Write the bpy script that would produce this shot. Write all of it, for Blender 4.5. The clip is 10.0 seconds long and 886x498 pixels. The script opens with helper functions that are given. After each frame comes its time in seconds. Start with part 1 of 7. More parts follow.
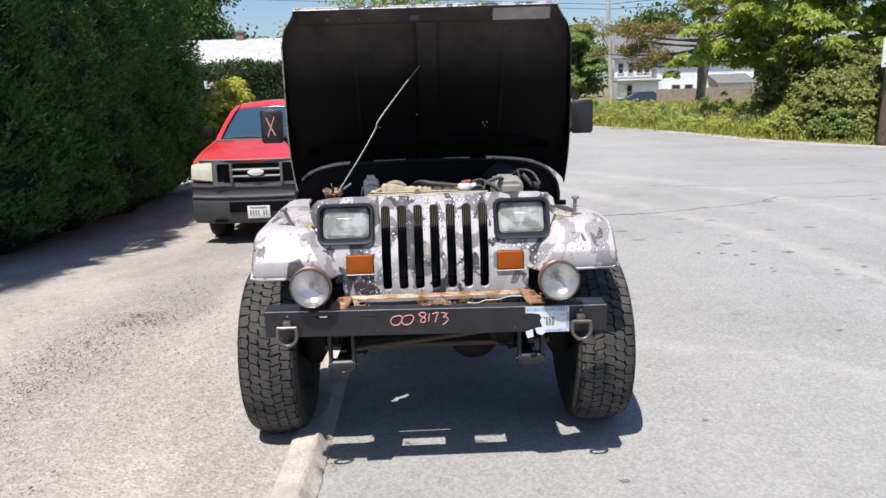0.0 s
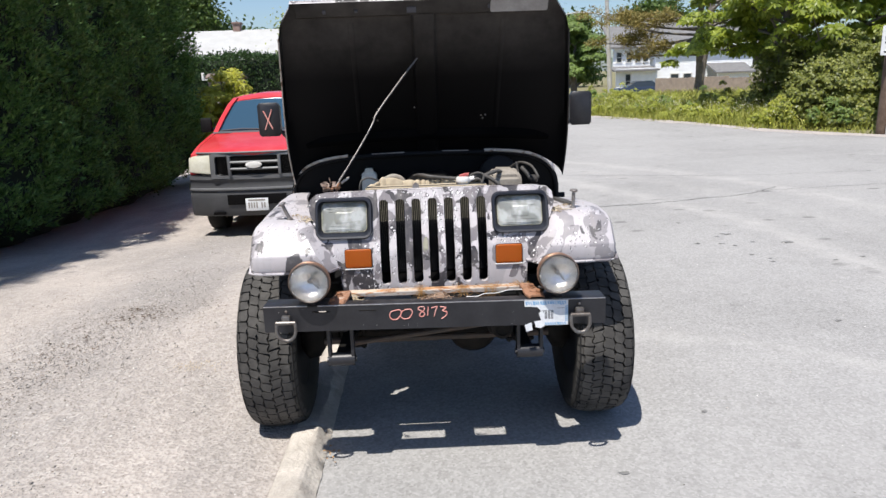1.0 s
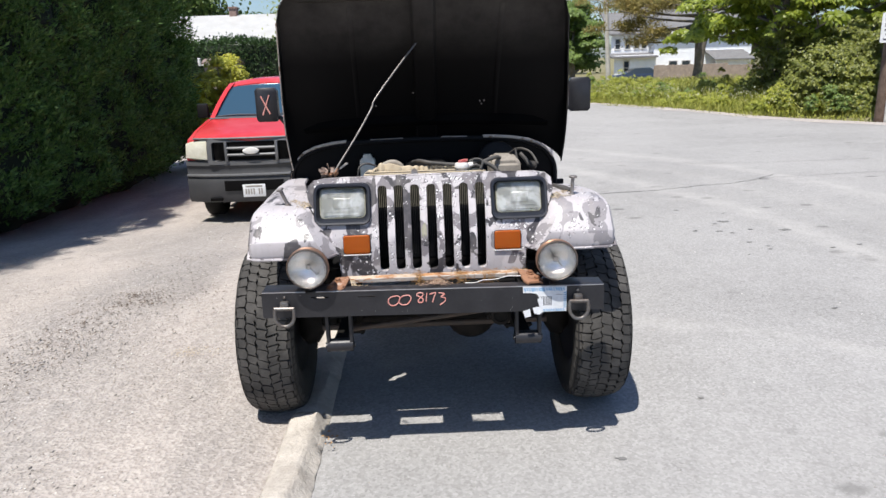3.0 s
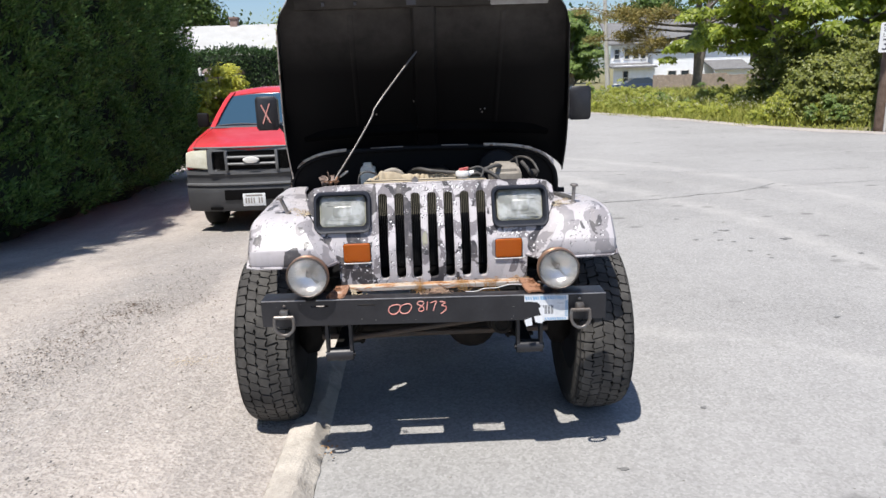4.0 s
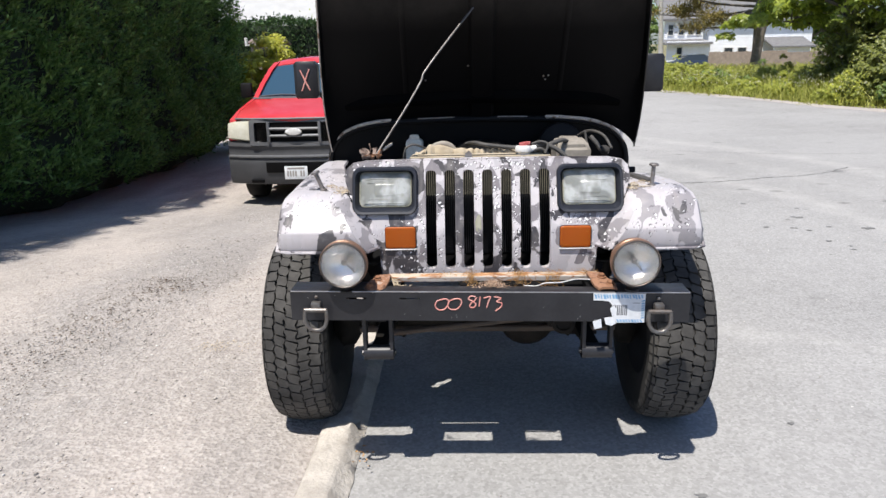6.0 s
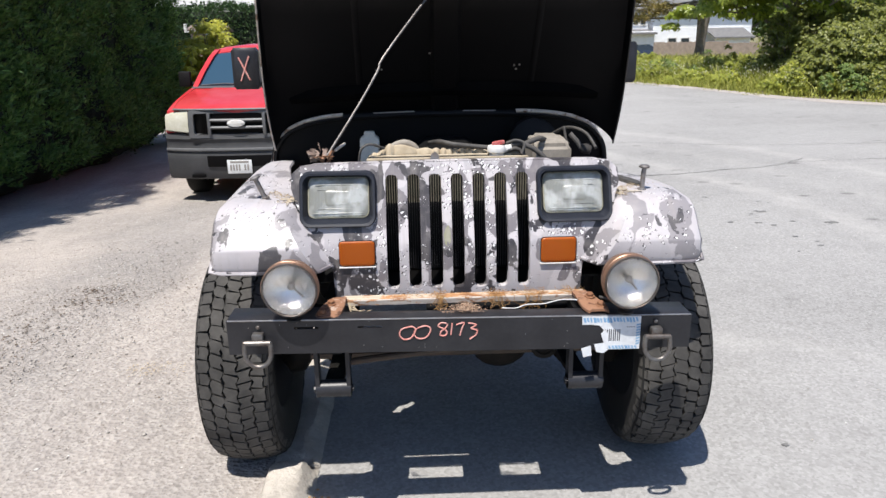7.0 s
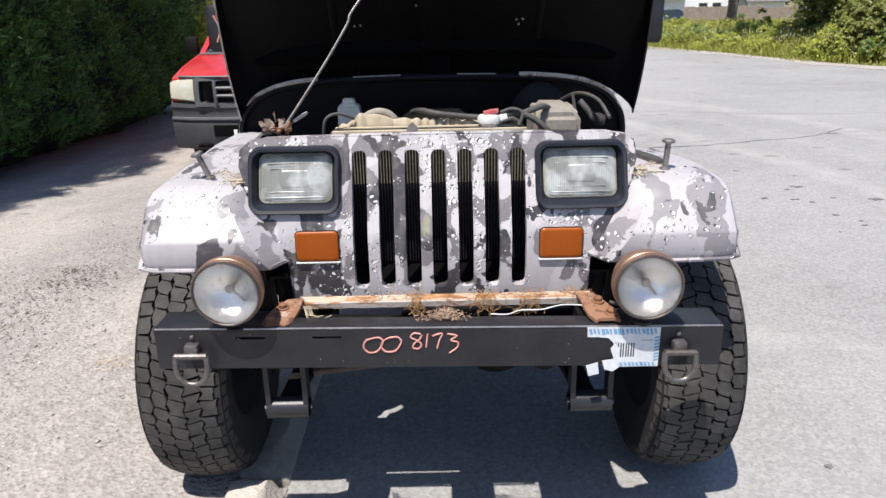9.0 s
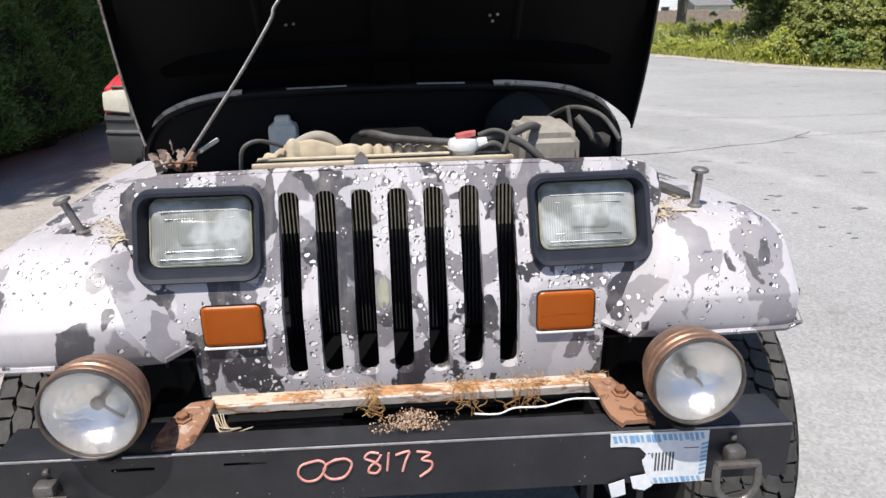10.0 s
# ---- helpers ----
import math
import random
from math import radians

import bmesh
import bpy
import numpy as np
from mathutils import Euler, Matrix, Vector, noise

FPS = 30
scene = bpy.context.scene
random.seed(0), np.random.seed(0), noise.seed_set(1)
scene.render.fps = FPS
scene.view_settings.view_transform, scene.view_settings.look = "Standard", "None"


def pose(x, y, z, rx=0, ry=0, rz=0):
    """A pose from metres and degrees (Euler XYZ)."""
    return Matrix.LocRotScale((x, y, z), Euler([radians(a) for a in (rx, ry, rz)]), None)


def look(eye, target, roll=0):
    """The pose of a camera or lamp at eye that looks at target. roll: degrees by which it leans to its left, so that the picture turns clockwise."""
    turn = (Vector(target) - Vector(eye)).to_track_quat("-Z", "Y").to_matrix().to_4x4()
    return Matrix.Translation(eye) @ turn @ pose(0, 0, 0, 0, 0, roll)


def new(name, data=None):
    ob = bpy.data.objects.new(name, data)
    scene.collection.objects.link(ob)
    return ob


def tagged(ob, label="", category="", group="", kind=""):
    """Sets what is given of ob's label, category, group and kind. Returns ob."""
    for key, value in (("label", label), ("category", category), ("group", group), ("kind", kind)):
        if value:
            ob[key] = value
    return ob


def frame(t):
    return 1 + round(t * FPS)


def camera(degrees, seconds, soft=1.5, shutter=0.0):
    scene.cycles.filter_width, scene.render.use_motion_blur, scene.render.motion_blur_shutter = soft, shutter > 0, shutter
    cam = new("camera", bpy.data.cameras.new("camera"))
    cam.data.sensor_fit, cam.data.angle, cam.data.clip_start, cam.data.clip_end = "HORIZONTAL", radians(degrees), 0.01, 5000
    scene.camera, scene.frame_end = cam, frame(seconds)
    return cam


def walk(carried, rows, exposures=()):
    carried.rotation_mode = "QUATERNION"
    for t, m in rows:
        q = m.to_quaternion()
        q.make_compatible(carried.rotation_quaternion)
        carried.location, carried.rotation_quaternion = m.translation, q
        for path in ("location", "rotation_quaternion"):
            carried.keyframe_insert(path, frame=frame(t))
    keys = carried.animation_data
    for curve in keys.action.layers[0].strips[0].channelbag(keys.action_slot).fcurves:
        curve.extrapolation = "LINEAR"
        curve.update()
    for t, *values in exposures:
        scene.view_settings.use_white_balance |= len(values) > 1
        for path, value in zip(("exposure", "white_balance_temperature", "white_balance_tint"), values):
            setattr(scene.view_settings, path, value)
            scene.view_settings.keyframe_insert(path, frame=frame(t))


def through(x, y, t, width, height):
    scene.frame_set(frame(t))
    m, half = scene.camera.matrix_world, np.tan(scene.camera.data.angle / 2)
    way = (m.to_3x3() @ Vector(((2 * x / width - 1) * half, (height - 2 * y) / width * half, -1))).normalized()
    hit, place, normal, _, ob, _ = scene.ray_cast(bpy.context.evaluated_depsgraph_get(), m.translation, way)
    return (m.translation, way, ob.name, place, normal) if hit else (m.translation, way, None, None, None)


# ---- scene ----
# camera and its walk
cam = camera(64.5, 10.0)
PATH = [
    (0, (-0.028, -2.545, 1.576), (0.015, -0.598, 1.12), -1.8),
    (0.5, (-0.026, -2.535, 1.583), (0.018, -0.596, 1.095), -2.2),
    (1, (-0.026, -2.538, 1.587), (0.019, -0.597, 1.105), -2.1),
    (1.5, (-0.03, -2.545, 1.59), (0.009, -0.606, 1.106), -2.7),
    (2, (-0.027, -2.537, 1.584), (0.034, -0.606, 1.066), -2),
    (2.5, (-0.029, -2.535, 1.583), (0.022, -0.606, 1.056), -1.9),
    (4, (-0.035, -2.521, 1.575), (0.018, -0.583, 1.083), -1.9),
    (4.5, (-0.057, -2.493, 1.569), (-0.08, -0.562, 1.05), -2.7),
    (4.7, (-0.0997, -2.4671, 1.5842), (-0.1912, -0.5425, 1.0449), -3.24),
    (5, (-0.104, -2.431, 1.55), (-0.226, -0.516, 0.984), -3.4),
    (5.2, (-0.1283, -2.4119, 1.5462), (-0.2191, -0.4981, 0.9553), -3.08),
    (5.5, (-0.102, -2.338, 1.528), (-0.184, -0.426, 0.948), -2.7),
    (5.7, (-0.073, -2.27, 1.529), (-0.138, -0.349, 0.976), -1.2),
    (6.8, (-0.083, -1.869, 1.47), (-0.134, 0.046, 0.898), -2.7),
    (7, (-0.123, -1.815, 1.505), (-0.05, 0.096, 0.921), -0.9),
    (7.3, (-0.1354, -1.7911, 1.5174), (-0.0427, 0.1306, 0.9526), 0.17),
    (7.5, (-0.123, -1.801, 1.506), (-0.0551, 0.1279, 0.9819), 0.8),
    (7.8, (-0.1203, -1.7799, 1.4853), (-0.024, 0.1388, 0.9371), 0.36),
    (8, (-0.1145, -1.779, 1.508), (-0.0324, 0.1328, 0.9265), -1),
    (8.3, (-0.1103, -1.715, 1.4444), (-0.0477, 0.1823, 0.8082), -2.09),
    (8.5, (-0.094, -1.65, 1.462), (0.0065, 0.2377, 0.8089), -2.9),
    (8.7, (-0.0395, -1.5649, 1.4466), (0.0269, 0.3222, 0.8202), -2.13),
    (9, (0.005, -1.452, 1.45), (0.0094, 0.4341, 0.7848), -1.2),
    (9.2, (0.0216, -1.3867, 1.4465), (-0.0248, 0.4968, 0.7833), -1.91),
    (9.5, (0.006, -1.248, 1.437), (-0.0876, 0.6317, 0.7603), -3.6),
    (9.6, (0.0082, -1.1882, 1.4291), (-0.0655, 0.6925, 0.8284), -1.71),
    (9.7, (0.0037, -1.1327, 1.4256), (-0.0897, 0.7489, 0.8302), -2.32),
    (9.8, (0.0077, -1.0627, 1.42), (0.0158, 0.8198, 0.8272), -1.01),
    (9.9, (-0.0018, -1.0149, 1.4156), (0.0711, 0.8687, 0.8165), -1.39),
    (10, (0.0022, -0.9746, 1.4156), (0.125, 0.9099, 0.7625), -1.48),
]
walk(cam, [(t, look(eye, target, roll)) for t, eye, target, roll in PATH])

# ---- world, sun, exposure ----
SUN_K = Vector((-0.212, -0.37, 1.0))  # towards the sun
world = bpy.data.worlds.new("sky")
scene.world = world
world.use_nodes = True
wn = world.node_tree.nodes
sky = wn.new("ShaderNodeTexSky")
sky.sky_type = "NISHITA"
sky.sun_disc = False
sky.sun_elevation = math.asin(SUN_K.normalized().z)
sky.sun_rotation = math.atan2(SUN_K.x, SUN_K.y)
sky.air_density, sky.dust_density, sky.ozone_density = 1.0, 0.9, 1.0
wn["Background"].inputs["Strength"].default_value = 0.085
tint = wn.new("ShaderNodeMix")
tint.data_type, tint.blend_type = "RGBA", "MULTIPLY"
tint.inputs[0].default_value = 1.0
tint.inputs[7].default_value = (0.84, 0.94, 1.10, 1)
world.node_tree.links.new(sky.outputs[0], tint.inputs[6])
world.node_tree.links.new(tint.outputs[2], wn["Background"].inputs["Color"])
sun = new("sun", bpy.data.lights.new("sun", "SUN"))
sun.data.energy, sun.data.angle, sun.data.color = 4.6, radians(0.55), (1.0, 0.955, 0.89)
sun.matrix_world = look(SUN_K * 20, (0, 0, 0))
scene.view_settings.exposure = 0.55

# ---- helpers for meshes ----
def thing(name, label, category, at=(0, 0, 0), group="", kind=""):
    ob = new(name)
    ob.location = at
    ob.empty_display_size = 0.1
    return tagged(ob, label, category, group, kind)


def finish(bm, name, material, smooth=35):
    me = bpy.data.meshes.new(name)
    bmesh.ops.recalc_face_normals(bm, faces=bm.faces)
    bm.to_mesh(me)
    bm.free()
    for m in (material if isinstance(material, (list, tuple)) else [material]):
        me.materials.append(m)
    if smooth:
        me.shade_smooth()
        me.set_sharp_from_angle(angle=radians(smooth))
    return me


def part(name, bm, material, parent, label="", smooth=35):
    """One mesh under a thing or a part; the mesh is in world coordinates."""
    ob = new(name, bm if isinstance(bm, bpy.types.Mesh) else finish(bm, name, material, smooth))
    ob.parent = parent
    if parent.data is None:
        ob.matrix_parent_inverse = Matrix.Translation(-parent.location)
    return tagged(ob, label)


def box(bm, x0, x1, y0, y1, z0, z1, bevel=0.0, seg=2, mat=0):
    made = bmesh.ops.create_cube(bm, size=1.0)["verts"]
    for v in made:
        v.co = ((x0 + x1) / 2 + v.co.x * (x1 - x0), (y0 + y1) / 2 + v.co.y * (y1 - y0), (z0 + z1) / 2 + v.co.z * (z1 - z0))
    faces = {f for v in made for f in v.link_faces}
    for f in faces:
        f.material_index = mat
    if bevel:
        edges = list({e for v in made for e in v.link_edges})
        bmesh.ops.bevel(bm, geom=edges, offset=bevel, segments=seg, affect="EDGES", profile=0.5)
    return made


def loft(bm, rings, closed=True, caps=True, mat=0):
    rows = [[bm.verts.new(p) for p in ring] for ring in rings]
    n = len(rows[0])
    for a, b in zip(rows, rows[1:]):
        for i in range(n if closed else n - 1):
            j = (i + 1) % n
            f = bm.faces.new((a[i], a[j], b[j], b[i]))
            f.material_index = mat
    if caps and closed:
        for ring in (rows[0], rows[-1]):
            bm.faces.new(ring).material_index = mat
    return rows


def tube(bm, pts, r, seg=8, mat=0, caps=True):
    """A round bar along pts; r one radius or one a point."""
    pts = [Vector(p) for p in pts]
    rs = r if isinstance(r, (list, tuple)) else [r] * len(pts)
    rings, side = [], None
    for i, p in enumerate(pts):
        d = (pts[min(i + 1, len(pts) - 1)] - pts[max(i - 1, 0)]).normalized()
        if side is None:
            side = d.orthogonal().normalized()
        side = (side - d * side.dot(d)).normalized()
        up = d.cross(side)
        rings.append([p + (side * math.cos(a) + up * math.sin(a)) * rs[i] for a in (2 * math.pi * k / seg for k in range(seg))])
    loft(bm, rings, True, caps, mat)


def lathe(bm, base, axis, profile, seg=32, mat=0, caps=True):
    """Turns (radius, height) pairs round the axis from base."""
    base, axis = Vector(base), Vector(axis).normalized()
    s = axis.orthogonal().normalized()
    u = axis.cross(s)
    loft(bm, [[base + axis * h + (s * math.cos(a) + u * math.sin(a)) * max(r, 1e-4) for a in (2 * math.pi * k / seg for k in range(seg))] for r, h in profile], True, caps, mat)


def round_rect(x0, x1, z0, z1, r, n=4):
    pts = []
    for cx, cz, a0 in ((x1 - r, z1 - r, 0), (x0 + r, z1 - r, 90), (x0 + r, z0 + r, 180), (x1 - r, z0 + r, 270)):
        for k in range(n + 1):
            a = radians(a0 + 90 * k / n)
            pts.append((cx + r * math.cos(a), cz + r * math.sin(a)))
    return pts


def smoothpath(pts, n=6):
    """Catmull-Rom points along a polyline."""
    pts = [Vector(p) for p in pts]
    out = []
    for i in range(len(pts) - 1):
        p0, p1, p2, p3 = pts[max(i - 1, 0)], pts[i], pts[i + 1], pts[min(i + 2, len(pts) - 1)]
        for k in range(n):
            t = k / n
            out.append(0.5 * (2 * p1 + (p2 - p0) * t + (2 * p0 - 5 * p1 + 4 * p2 - p3) * t * t + (3 * p1 - p0 - 3 * p2 + p3) * t ** 3))
    return out + [pts[-1]]


def plate_with_holes(bm, outer, holes, depth, shape, cuts=()):
    """A panel in x and z with holes, bent by shape(x, z) -> y and given thickness depth."""
    edges = []
    for ring in [outer, *holes]:
        vs = [bm.verts.new((x, 0, z)) for x, z in ring]
        edges += [bm.edges.new((a, b)) for a, b in zip(vs, vs[1:] + vs[:1])]
    bmesh.ops.triangle_fill(bm, use_beauty=True, edges=edges, normal=(0, -1, 0))
    for z in cuts:
        bmesh.ops.bisect_plane(bm, geom=bm.verts[:] + bm.edges[:] + bm.faces[:], plane_co=(0, 0, z), plane_no=(0, 0, 1))
    for f in bm.faces:
        f.normal_update()
    front = bm.faces[:]
    back = bmesh.ops.extrude_face_region(bm, geom=front)["geom"]
    backset = {v for v in back if isinstance(v, bmesh.types.BMVert)}
    for v in bm.verts:
        v.co.y = shape(v.co.x, v.co.z) + (depth if v in backset else 0.0)


def from_arrays(name, verts, faces, material, smooth=False):
    """A mesh from numpy arrays of places and of triangles or quads."""
    me = bpy.data.meshes.new(name)
    n, k = faces.shape
    me.vertices.add(len(verts))
    me.vertices.foreach_set("co", verts.astype(np.float32).ravel())
    me.loops.add(n * k)
    me.loops.foreach_set("vertex_index", faces.astype(np.int32).ravel())
    me.polygons.add(n)
    me.polygons.foreach_set("loop_start", np.arange(0, n * k, k, dtype=np.int32))
    me.update(calc_edges=True)
    me.validate()
    for m in (material if isinstance(material, (list, tuple)) else [material]):
        me.materials.append(m)
    if smooth:
        me.shade_smooth()
    return me


rng = np.random.default_rng(7)


def leaf_mesh(name, at, size, material, aim=None, spread=1.0, long=1.7, up=0.0):
    """Folded leaves of four corners at each place. aim: outward ways that they follow loosely."""
    n = len(at)
    size = np.broadcast_to(size, (n,)) * rng.uniform(0.6, 1.3, n)
    d = rng.normal(size=(n, 3)) * spread
    if aim is not None:
        d += aim
    d[:, 2] += up
    d /= np.linalg.norm(d, axis=1)[:, None] + 1e-9
    s = np.cross(d, rng.normal(size=(n, 3)))
    s /= np.linalg.norm(s, axis=1)[:, None] + 1e-9
    w = np.cross(d, s)
    L, W = (size * long)[:, None], (size * 0.5)[:, None]
    fold = w * (size * 0.16)[:, None]
    v = np.stack([at, at + d * L * 0.45 + s * W + fold, at + d * L, at + d * L * 0.45 - s * W + fold], 1).reshape(-1, 3)
    base = np.arange(n)[:, None] * 4
    f = np.concatenate([base + [0, 1, 2], base + [0, 2, 3]], 1).reshape(-1, 3)
    return from_arrays(name, v, f, material)


# ---- materials ----
def material(name, color=(0.5, 0.5, 0.5), rough=0.5, metal=0.0, **more):
    m = bpy.data.materials.new(name)
    m.use_nodes = True
    b = m.node_tree.nodes["Principled BSDF"]
    b.inputs["Base Color"].default_value = (*color, 1)
    b.inputs["Roughness"].default_value = rough
    b.inputs["Metallic"].default_value = metal
    for k, v in more.items():
        b.inputs[k.replace("_", " ")].default_value = v
    return m


class Nodes:
    """Builds the nodes of one material."""

    def __init__(self, m):
        self.t = m.node_tree
        self.b = self.t.nodes["Principled BSDF"]
        self.geo = self.t.nodes.new("ShaderNodeNewGeometry")
        self.pos = self.geo.outputs["Position"]

    def link(self, a, b):
        self.t.links.new(a, b)

    def scaled(self, k, shift=(0, 0, 0)):
        n = self.t.nodes.new("ShaderNodeMapping")
        n.inputs["Scale"].default_value = k if isinstance(k, tuple) else (k, k, k)
        n.inputs["Location"].default_value = shift
        self.link(self.pos, n.inputs["Vector"])
        return n.outputs[0]

    def noise(self, scale, detail=4.0, rough=0.55, vec=None, bend=0.0):
        n = self.t.nodes.new("ShaderNodeTexNoise")
        n.inputs["Scale"].default_value, n.inputs["Detail"].default_value = scale, detail
        n.inputs["Roughness"].default_value, n.inputs["Distortion"].default_value = rough, bend
        self.link(vec or self.pos, n.inputs["Vector"])
        return n.outputs["Fac"]

    def voronoi(self, scale, vec=None, out="Distance", feature="F1", rand=1.0):
        n = self.t.nodes.new("ShaderNodeTexVoronoi")
        n.feature = feature
        n.inputs["Scale"].default_value = scale
        n.inputs["Randomness"].default_value = rand
        self.link(vec or self.pos, n.inputs["Vector"])
        return n.outputs[out]

    def ramp(self, fac, *stops):
        n = self.t.nodes.new("ShaderNodeValToRGB")
        e = n.color_ramp.elements
        while len(e) < len(stops):
            e.new(0.5)
        for el, (p, c) in zip(e, stops):
            el.position = p
            el.color = (c, c, c, 1) if isinstance(c, (int, float)) else (*c, 1)
        self.link(fac, n.inputs[0])
        return n.outputs[0]

    def mix(self, fac, a, b, mode="MIX"):
        n = self.t.nodes.new("ShaderNodeMix")
        n.data_type, n.blend_type = "RGBA", mode
        for v, i in ((fac, 0), (a, 6), (b, 7)):
            if isinstance(v, bpy.types.NodeSocket):
                self.link(v, n.inputs[i])
            else:
                n.inputs[i].default_value = v if i == 0 else (*v, 1)
        return n.outputs[2]

    def math(self, op, a, b=0.0):
        n = self.t.nodes.new("ShaderNodeMath")
        n.operation = op
        for v, i in ((a, 0), (b, 1)):
            if isinstance(v, bpy.types.NodeSocket):
                self.link(v, n.inputs[i])
            else:
                n.inputs[i].default_value = v
        return n.outputs[0]

    def color(self, c):
        self.link(c, self.b.inputs["Base Color"])
        return self

    def rough(self, c):
        self.link(c, self.b.inputs["Roughness"])
        return self

    def bump(self, h, strength=0.3, dist=0.01):
        n = self.t.nodes.new("ShaderNodeBump")
        n.inputs["Strength"].default_value, n.inputs["Distance"].default_value = strength, dist
        self.link(h, n.inputs["Height"])
        self.link(n.outputs[0], self.b.inputs["Normal"])
        return self

    def island(self):
        return self.geo.outputs["Random Per Island"]


def worn(name, a, b, scale=6.0, rough=0.5, metal=0.0, bump=0.2, grain=60.0, dist=0.003, spec=0.5):
    """Two colours in patches, with fine grain and relief."""
    m = material(name, a, rough, metal, Specular_IOR_Level=spec)
    n = Nodes(m)
    big = n.noise(scale, 6, 0.62)
    fine = n.noise(grain, 4, 0.6)
    c = n.mix(n.ramp(big, (0.38, 0), (0.66, 1)), a, b)
    n.color(n.mix(n.math("MULTIPLY", n.ramp(fine, (0.4, 0), (0.75, 1)), 0.35), c, tuple(v * 0.55 for v in a)))
    n.bump(fine, bump, dist)
    return m


def flaky(name, dark, mid, pale, scale=40.0, stretch=(1, 1, 1), low=0.42, high=0.6):
    """Three tones in ragged flakes: scale rust, peeling paint."""
    m = material(name, mid, 0.88)
    n = Nodes(m)
    v = n.scaled(stretch)
    a = n.noise(scale, 6, 0.68, v, 0.6)
    c = n.mix(n.ramp(a, (low - 0.03, 0), (low + 0.03, 1)), dark, mid)
    c = n.mix(n.ramp(n.noise(scale * 0.7, 6, 0.7, n.scaled(stretch, (3.3, 1.1, 2.2)), 0.8), (high - 0.03, 0), (high + 0.02, 1)), c, pale)
    c = n.mix(n.math("MULTIPLY", n.noise(scale * 5, 3), 0.45), c, dark)
    n.color(c)
    n.bump(a, 0.7, 0.004)
    return m


def camo_paint(name="camo_paint", faded=0.0):
    """faded: how far blotches are paled to paint strong sunlight onto the fenders."""
    m = material(name, (0.7, 0.68, 0.7), 0.42)
    n = Nodes(m)

    def bent(scale, amount, shift=(0, 0, 0), stretch=(1, 1, 1)):
        """Coordinates pushed about by noise, for ragged outlines."""
        t = n.t.nodes.new("ShaderNodeTexNoise")
        t.inputs["Scale"].default_value, t.inputs["Detail"].default_value = scale, 2.0
        n.link(n.pos, t.inputs["Vector"])
        a = n.t.nodes.new("ShaderNodeVectorMath")
        a.operation = "MULTIPLY_ADD"
        n.link(t.outputs["Color"], a.inputs[0])
        a.inputs[1].default_value = (amount, amount, amount)
        n.link(n.scaled(stretch, shift), a.inputs[2])
        return a.outputs[0]
    light, pale = (0.485 - 0.03 * faded, 0.455 - 0.03 * faded, 0.468 - 0.03 * faded), tuple(v + 0.035 * faded for v in (0.395, 0.372, 0.388))
    grey, dark = (0.17, 0.154, 0.165), (0.042, 0.038, 0.043)
    st = (1.0, 0.55, 0.7)
    c = n.mix(n.ramp(n.noise(10.0, 1.5, 0.45, bent(30.0, 0.02, (0.2, 0, 0.4), st), 0.5), (0.485, 0), (0.5, 1)), light, pale)
    c = n.mix(n.ramp(n.noise(11.5, 1.6, 0.45, bent(34.0, 0.02, (3.1, 0, 1.7), st), 0.6), (0.535 + 0.03 * faded, 0), (0.548 + 0.03 * faded, 1)), c, tuple(v + 0.08 * faded for v in grey))
    c = n.mix(n.ramp(n.noise(11.5, 1.8, 0.5, bent(40.0, 0.022, (7.7, 0, 4.2), (1, 0.55, 0.8)), 0.7), (0.558 + 0.06 * faded, 0), (0.568 + 0.06 * faded, 1)), c, tuple(v + 0.03 * faded for v in dark))
    # ragged pebble marks: white flecks, each with a black hook at one side, in loose clusters
    where = n.noise(6.0, 3, 0.55, n.scaled(1.0, (1.3, 0, 9.2)))
    for scale, off, keep, big in ((74.0, (0.0, 0, 0.0), 0.30 + 0.14 * faded, 0.38), (120.0, (5.1, 2.0, 3.3), 0.6 + 0.15 * faded, 0.38)):
        va = bent(72.0, 0.017, off, (1, 0.7, 1.1))
        vb = bent(72.0, 0.017, (off[0] + 0.0032, off[1], off[2] - 0.0026), (1, 0.7, 1.1))
        vc = bent(72.0, 0.017, (off[0] - 0.0018, off[1], off[2] + 0.0012), (1, 0.7, 1.1))
        pick = n.ramp(n.voronoi(scale, va, "Color"), (keep - 0.02, 0), (keep + 0.25, 1))
        size = n.math("MULTIPLY", n.math("MULTIPLY", pick, n.ramp(where, (0.41, 0.25), (0.56, 1.0))), big)
        a, d, e = n.voronoi(scale, va), n.voronoi(scale, vb), n.voronoi(scale, vc)
        black = n.math("GREATER_THAN", n.math("SUBTRACT", size, d), 0.035)
        ring = n.math("GREATER_THAN", n.math("SUBTRACT", n.math("MULTIPLY", size, 1.18), e), 0.06)
        white = n.math("GREATER_THAN", n.math("SUBTRACT", size, a), 0.03)
        c = n.mix(n.math("MULTIPLY", ring, 0.75), c, (0.05, 0.045, 0.05))
        c = n.mix(black, c, (0.028, 0.026, 0.03))
        c = n.mix(white, c, (0.70, 0.685, 0.69))
    dirt = n.ramp(n.noise(26.0, 5, 0.65), (0.5, 0), (0.8, 0.4))
    c = n.mix(dirt, c, (0.36, 0.33, 0.31))
    streak = n.ramp(n.noise(20.0, 4, 0.6, n.scaled((2.2, 0.4, 0.22))), (0.52, 0), (0.8, 0.35))
    c = n.mix(streak, c, (0.3, 0.27, 0.25))
    n.color(c)
    n.rough(n.ramp(n.noise(30.0, 4), (0.3, 0.36), (0.7, 0.6)))
